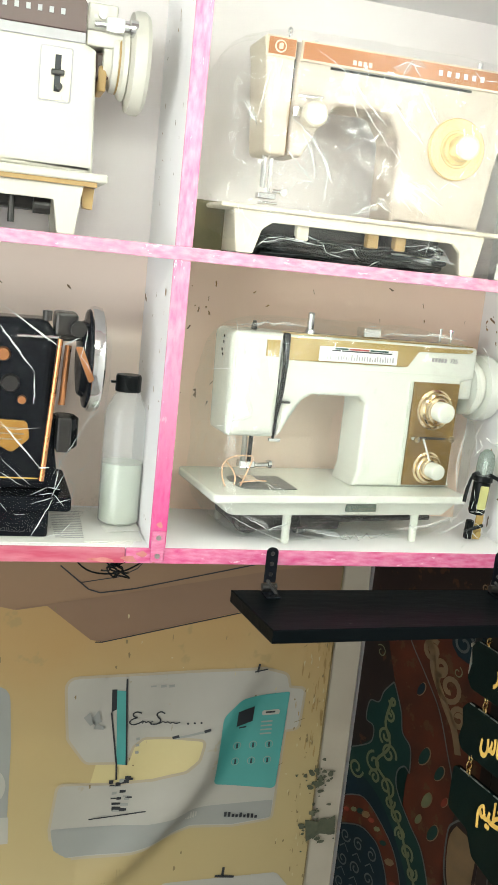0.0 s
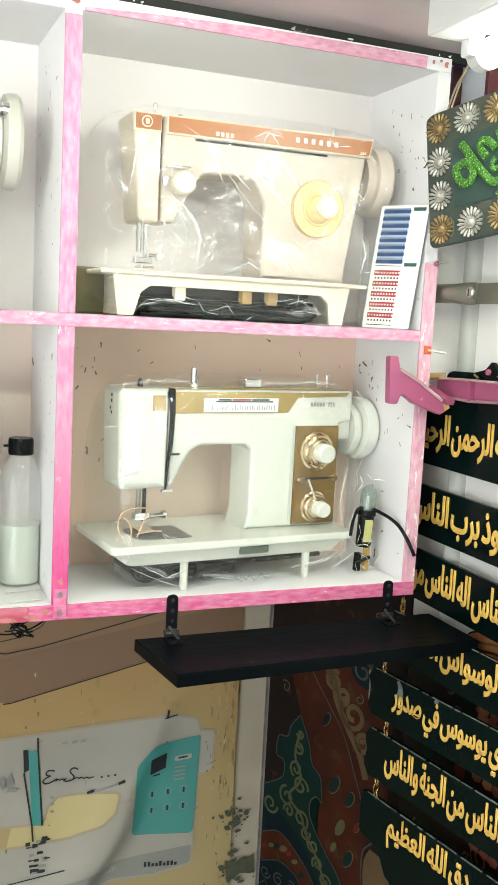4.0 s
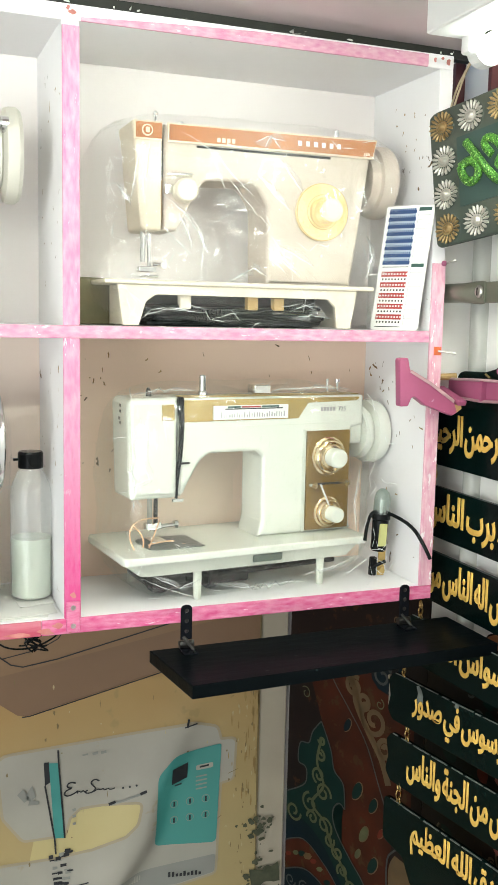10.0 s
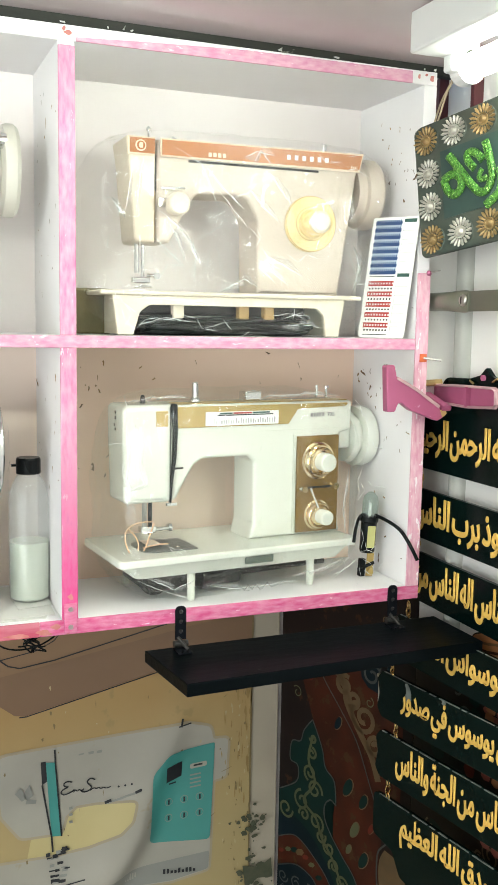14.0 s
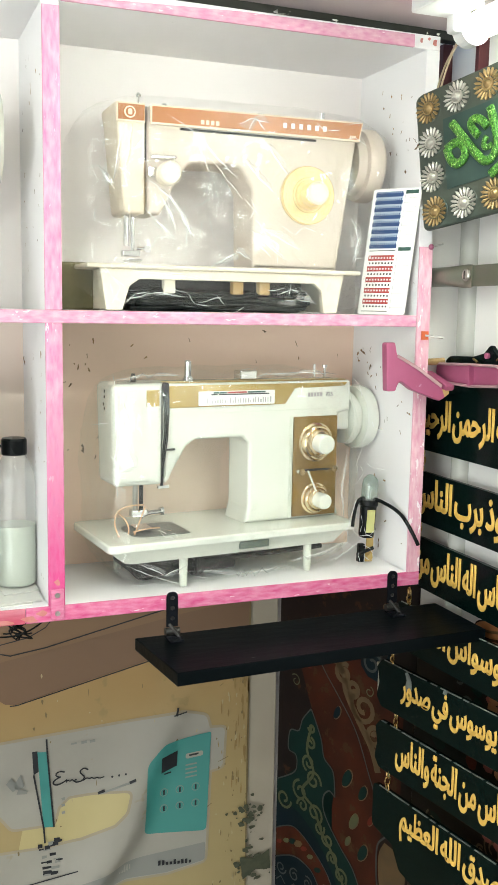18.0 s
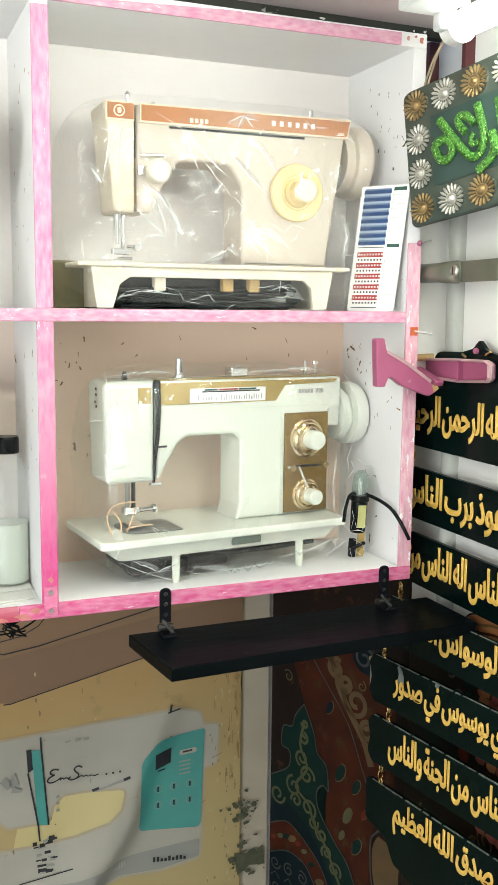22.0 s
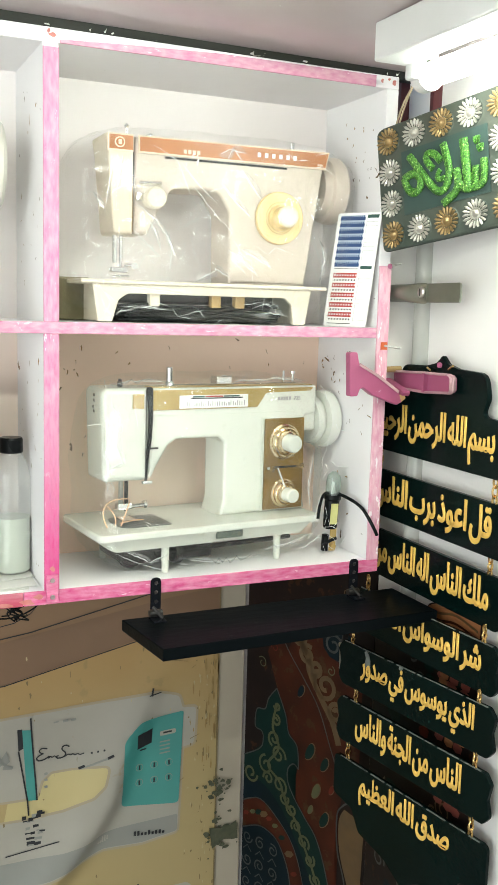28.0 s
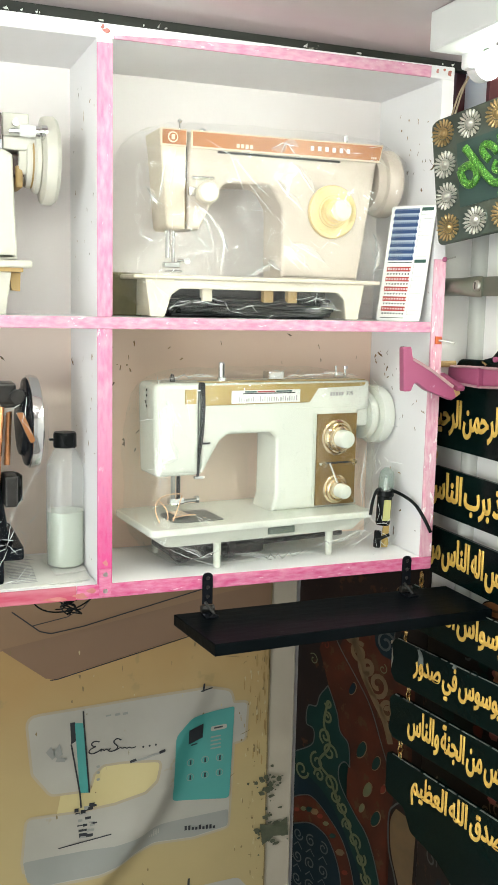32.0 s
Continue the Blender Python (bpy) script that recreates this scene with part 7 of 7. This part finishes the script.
    for cx, cz, sx, sz, n in ((0.432, 0.648, 0.030, 0.028, 34), (0.425, 0.560, 0.030, 0.040, 26), (0.446, 0.528, 0.018, 0.014, 10)):
        bm = bmesh.new()
        for k in range(n):
            x, z = cx + rnd.gauss(0, sx * 0.6), cz + rnd.gauss(0, sz * 0.6)
            w = rnd.uniform(0.002, 0.009)
            x = min(x, 0.478)
            a = rnd.random() * 3
            ring = [bm.verts.new((x + w * rnd.uniform(0.4, 1.2) * math.cos(a + q * 1.05), 0.4068 - k * 0.00001, z + w * rnd.uniform(0.3, 0.9) * math.sin(a + q * 1.05))) for q in range(6)]
            bm.faces.new(ring)
        tagged(part("stain", bm, MOULD, g, "dark green mould stain"), kind="stuff")
    bm = bmesh.new()
    ring = [bm.verts.new((x, 0.4064, z)) for x, z in ((0.415, 0.560), (0.452, 0.552), (0.476, 0.566), (0.480, 0.524), (0.448, 0.528), (0.422, 0.512))]
    bm.faces.new(ring)
    tagged(part("stain", bm, MOULD, g, "dark green mould stain"), kind="stuff")
    return g


poster()


# ---- painted panels in the corner ----
LACQ = mat("dark_red_painted_board", (0.018, 0.010, 0.008), 0.35, second=(0.007, 0.006, 0.006), scale=7, amount=0.5, grain=50, bump=0.15, spots=(0.035, 0.016, 0.008), spot_scale=22, spot_at=0.62, spec=0.08)
MOSS = mat("painted_dark_green", (0.005, 0.020, 0.016), 0.35, second=(0.004, 0.014, 0.012), scale=12, amount=0.6, grain=50, bump=0.15, spec=0.08)
NAVY = mat("painted_teal_blue", (0.004, 0.011, 0.016), 0.35, second=(0.003, 0.008, 0.010), scale=12, amount=0.6, grain=50, bump=0.15, spec=0.08)
SCROLL = mat("painted_olive_gold", (0.070, 0.072, 0.026), 0.4, second=(0.036, 0.044, 0.018), scale=30, amount=0.6, grain=60, bump=0.2)
RIBBON = mat("painted_tan_scroll", (0.100, 0.054, 0.018), 0.4, second=(0.050, 0.030, 0.011), scale=30, amount=0.6, grain=60, bump=0.2)
LINE = mat("painted_pale_line", (0.036, 0.040, 0.037), 0.4, second=(0.012, 0.014, 0.013), scale=50, amount=0.6, bump=0.1)
BRICK_RED = mat("painted_red", (0.12, 0.022, 0.013), 0.35, second=(0.07, 0.014, 0.009), scale=16, amount=0.6, bump=0.15, spec=0.08)


class Painted:
    """A painted board in its own frame: x along it, z up, paint lying on the face at y = 0."""

    def __init__(self, label, m, outline):
        self.g = thing("painted_panel", label, "panel", "painted panels")
        self.m = m
        bm = slab(outline, 0.0, 0.008, 0.001)
        bm.transform(m)
        part("board", bm, LACQ, self.g)

    def fill(self, name, pts, layer, material):
        bm = bmesh.new()
        bm.faces.new([bm.verts.new((x, -0.0004 * layer, z)) for x, z in pts])
        bmesh.ops.triangulate(bm, faces=bm.faces[:], ngon_method="EAR_CLIP")
        bm.transform(self.m)
        return part(name, bm, material, self.g)

    def line(self, name, pts, w, layer, material):
        bm = bmesh.new()
        last = None
        for k, (x, z) in enumerate(pts):
            a, b = pts[max(k - 1, 0)], pts[min(k + 1, len(pts) - 1)]
            d = Vector((b[0] - a[0], b[1] - a[1]))
            d = d.normalized() if d.length > 1e-9 else Vector((1, 0))
            p = (bm.verts.new((x - d.y * w / 2, -0.0004 * layer, z + d.x * w / 2)), bm.verts.new((x + d.y * w / 2, -0.0004 * layer, z - d.x * w / 2)))
            if last:
                bm.faces.new((last[0], last[1], p[1], p[0]))
            last = p
        bm.transform(self.m)
        return part(name, bm, material, self.g)


def smooth_path(pts, n=6):
    out = []
    for k in range(len(pts) - 1):
        p0, p1, p2, p3 = (Vector(pts[max(min(k + q, len(pts) - 1), 0)]) for q in (-1, 0, 1, 2))
        for j in range(n):
            t = j / n
            out.append(tuple(0.5 * (2 * p1 + (p2 - p0) * t + (2 * p0 - 5 * p1 + 4 * p2 - p3) * t * t + (3 * p1 - p0 - 3 * p2 + p3) * t ** 3)))
    return out + [tuple(pts[-1])]


def spiral(x, z, r, turns, start, way=1):
    return [(x + r * (1 - 0.75 * k / 22) * math.cos(start + way * turns * 6.283 * k / 22), z + r * (1 - 0.75 * k / 22) * math.sin(start + way * turns * 6.283 * k / 22)) for k in range(23)]


pm = Painted("dark board painted with red and green arabesques, in the corner", pose(0.489, 0.4045, 0, 0, 0, -69.2), [(0, 0.12), (0.322, 0.12), (0.322, 1.19), (0, 1.19)])
RED_FIELD = mat("painted_red_field", (0.056, 0.013, 0.006), 0.35, second=(0.022, 0.008, 0.005), scale=16, amount=0.5, grain=50, bump=0.15, spots=(0.045, 0.022, 0.01), spot_scale=34, spot_at=0.58, spec=0.08)
# outline of the large leaf: its right and left edge, and the two arches below it
right = smooth_path([(0.088, 0.882), (0.098, 0.866), (0.115, 0.833), (0.124, 0.800), (0.147, 0.781), (0.153, 0.736)])
right += smooth_path([(0.152, 0.736), (0.139, 0.742), (0.125, 0.726), (0.126, 0.700), (0.142, 0.675), (0.172, 0.644), (0.206, 0.610), (0.236, 0.539), (0.258, 0.44), (0.265, 0.30)])
left = smooth_path([(0.088, 0.882), (0.067, 0.855), (0.058, 0.830), (0.037, 0.824), (0.031, 0.803), (0.033, 0.783), (0.050, 0.780), (0.055, 0.765), (0.047, 0.742), (0.002, 0.712)])
arch1 = smooth_path([(0.002, 0.611), (0.024, 0.624), (0.053, 0.633), (0.091, 0.617), (0.143, 0.574), (0.175, 0.50), (0.190, 0.40), (0.192, 0.30)])
arch2 = smooth_path([(0.002, 0.551), (0.048, 0.573), (0.081, 0.572), (0.109, 0.556), (0.138, 0.50), (0.148, 0.40), (0.150, 0.30)])
redline = smooth_path([(0.080, 1.02), (0.114, 0.970), (0.156, 0.925), (0.197, 0.877), (0.228, 0.813), (0.246, 0.773), (0.262, 0.72)])
pm.fill("red_field", redline + [(0.25, 0.62)] + right[::-1] + [(0.06, 0.95)], 1, RED_FIELD)
pm.fill("green_band", right + arch1[::-1] + left[::-1][:-1], 2, MOSS)
blue = smooth_path([(0.002, 0.662), (0.040, 0.672), (0.085, 0.655), (0.125, 0.620), (0.168, 0.560), (0.205, 0.49), (0.220, 0.40), (0.222, 0.30)])
pm.fill("blue_field", blue + arch1[::-1], 3, NAVY)
pm.fill("blue_field", arch2 + [(0.002, 0.30)], 1, NAVY)
pm.fill("red_field", arch1 + arch2[::-1], 1, RED_FIELD)
for path, w in ((right, 0.0030), (left, 0.0026), (arch1, 0.0026), (arch2, 0.0030)):
    pm.line("pale_line", path, w, 5, LINE)
# scrolls inside the leaf
k = 0
for x, z, r in ((0.022, 0.680, 0.020), (0.065, 0.712, 0.021), (0.072, 0.686, 0.014), (0.104, 0.683, 0.020), (0.117, 0.660, 0.013), (0.138, 0.645, 0.015), (0.152, 0.615, 0.014), (0.172, 0.590, 0.016), (0.190, 0.560, 0.014), (0.207, 0.525, 0.015), (0.085, 0.775, 0.017), (0.098, 0.745, 0.020), (0.088, 0.815, 0.012), (0.090, 0.845, 0.009)):
    pm.line("scroll", spiral(x, z, r, 1.25, k * 1.7, 1 if k % 2 else -1), 0.0052, 4, SCROLL)
    k += 1
pm.line("scroll", smooth_path([(0.090, 0.850), (0.080, 0.800), (0.098, 0.760), (0.070, 0.715), (0.104, 0.690), (0.118, 0.660), (0.150, 0.625), (0.170, 0.590), (0.200, 0.540), (0.222, 0.48), (0.24, 0.38)]), 0.0060, 4, SCROLL)
# pale tracery under the lower arch, leaves between the arches
rnd = random.Random(31)
for k in range(12):
    x, z = 0.018 + (k % 3) * 0.036, 0.535 - (k // 3) * 0.050
    pm.line("pale_scroll", spiral(x, z, 0.014, 1.3, k, 1 if k % 2 else -1), 0.0032, 3, LINE)
    pm.line("pale_scroll", [(x - 0.012, z - 0.03), (x, z - 0.018), (x + 0.012, z - 0.03)], 0.0026, 3, LINE)
for k in range(16):
    q, p = arch1[min(2 + k * 3, len(arch1) - 1)], arch2[min(2 + k * 3, len(arch2) - 1)]
    x, z, r = (q[0] + p[0]) / 2, (q[1] + p[1]) / 2, rnd.uniform(0.008, 0.014)
    pm.fill("leaf", [(x + r * math.cos(a), z + 0.7 * r * math.sin(a + 0.5)) for a in (0, 1.0, 2.0, 3.1, 4.2, 5.2)], 2, (BRICK_RED, SCROLL, MOSS, RIBBON)[k % 4])
# red field: pale edge line, tan scrolls beyond it, dark leaves with light rims
pm.line("pale_line", redline, 0.0028, 3, LINE)
pm.fill("tan_field", redline[6:] + [(0.30, 0.76), (0.30, 1.0), (0.15, 1.05)], 2, RED_FIELD)
for x, z, r, s in ((0.213, 0.925, 0.030, 2.5), (0.164, 0.973, 0.020, 1.0), (0.186, 0.952, 0.016, 4.0), (0.240, 0.88, 0.020, 0.5), (0.145, 1.005, 0.018, 3.2)):
    pm.line("tan_scroll", spiral(x, z, r, 1.4, s), 0.0095, 3, RIBBON)
pm.line("tan_scroll", smooth_path([(0.130, 1.01), (0.164, 0.973), (0.172, 0.941), (0.205, 0.895), (0.233, 0.860), (0.25, 0.82)]), 0.014, 3, RIBBON)
pm.line("pale_line", smooth_path([(0.290, 0.725), (0.266, 0.705), (0.254, 0.680), (0.258, 0.611), (0.276, 0.558), (0.30, 0.45)]), 0.0035, 4, LINE)
pm.fill("tan_field", smooth_path([(0.27, 0.70), (0.258, 0.670), (0.263, 0.611), (0.283, 0.555), (0.31, 0.50), (0.318, 0.69)]), 3, RIBBON)
pm.line("blue_scroll", spiral(0.228, 1.01, 0.022, 1.3, 0.4), 0.005, 4, LINE)
pm.fill("blue_field", [(0.238 + 0.038 * math.cos(a * 0.6), 1.015 + 0.034 * math.sin(a * 0.6)) for a in range(10)], 3, NAVY)
for x, z, r, kind in ((0.178, 0.782, 0.018, MOSS), (0.197, 0.708, 0.016, SCROLL), (0.150, 0.896, 0.013, NAVY), (0.216, 0.769, 0.015, MOSS), (0.220, 0.658, 0.017, MOSS), (0.236, 0.725, 0.010, BRICK_RED), (0.185, 0.665, 0.010, SCROLL)):
    ring = [(x + r * 0.55 * math.sin(2 * math.pi * q / 14) * (1.2 if q < 7 else 0.8), z + r * math.cos(2 * math.pi * q / 14)) for q in range(14)]
    ring = [(a + 0.35 * (b - z), b) for a, b in ring]
    pm.fill("leaf", [(x + (a - x) * 1.12 + 0.0008, z + (b - z) * 1.12) for a, b in ring], 2, RIBBON)
    pm.fill("leaf", ring, 3, kind)
for k in range(10):
    x, z = rnd.uniform(0.02, 0.30), rnd.uniform(0.92, 1.12)
    pm.line("fine_scroll", spiral(x, z, rnd.uniform(0.006, 0.013), 1.1, rnd.random() * 6, 1 if k % 2 else -1), 0.0022, 4, (SCROLL, RIBBON, BRICK_RED)[k % 3])

ORANGE = mat("painted_orange", (0.33, 0.135, 0.050), 0.4, second=(0.20, 0.075, 0.028), scale=18, amount=0.6, grain=60, bump=0.2)
ROSE = mat("painted_rose_red", (0.24, 0.060, 0.042), 0.4, second=(0.13, 0.030, 0.022), scale=24, amount=0.6, grain=60, bump=0.2)
crest = smooth_path([(0.146, 1.120), (0.150, 1.158), (0.170, 1.172), (0.206, 1.181), (0.250, 1.188), (0.292, 1.186)])
ps = Painted("dark painted board with red and tan scrolls behind plaques", pose(0.596, 0.092, 0, 0, 0, -90), [(0, 0.30), (0.292, 0.30)] + crest[::-1] + [(0.0, 1.112)])
ps.fill("orange_field", [(x + 0.002, z - 0.002) for x, z in crest[1:-1]] + [(0.289, 1.184), (0.289, 1.118), (0.22, 1.112), (0.152, 1.116)], 1, ORANGE)
rnd = random.Random(17)
for k in range(46):
    x, z, r = rnd.uniform(0.03, 0.265), rnd.uniform(0.62, 1.10), rnd.uniform(0.010, 0.024)
    if k % 3:
        a0 = rnd.random() * 6
        warm = x > 0.17
        ps.fill("leaf", [(x + r * rnd.uniform(0.7, 1.1) * math.cos(a0 + q * 0.628), z + 0.8 * r * rnd.uniform(0.7, 1.1) * math.sin(a0 + q * 0.628)) for q in range(10)], 1 + 0.1 * (k % 7), ((ROSE, MOSS, ORANGE, ROSE) if warm else (MOSS, BRICK_RED, NAVY, MOSS))[k % 4])
    else:
        ps.line("scroll", spiral(min(max(x, 0.035), 0.255), z, r, 1.3, k), 0.004, 2, (LINE, RIBBON)[k % 2])
for z in (1.066, 1.052, 0.976, 0.962, 0.872, 0.858):
    for x in (0.205, 0.232, 0.258):
        x += rnd.uniform(-0.006, 0.006)
        ps.fill("petal", [(x - 0.012, z - 0.005), (x - 0.004, z - 0.009), (x + 0.009, z - 0.006), (x + 0.012, z + 0.004), (x + 0.002, z + 0.008), (x - 0.010, z + 0.005)], 2.2, (ROSE, ORANGE, ROSE)[int(x * 1000) % 3])
for k in range(4):
    ps.line("tan_scroll", smooth_path([(0.158 + 0.012 * k, 1.156 - 0.008 * k), (0.19, 1.160 - 0.012 * k), (0.23, 1.168 - 0.013 * k), (0.284, 1.160 - 0.012 * k)]), 0.004, 2, RED_FIELD if k % 2 else RIBBON)
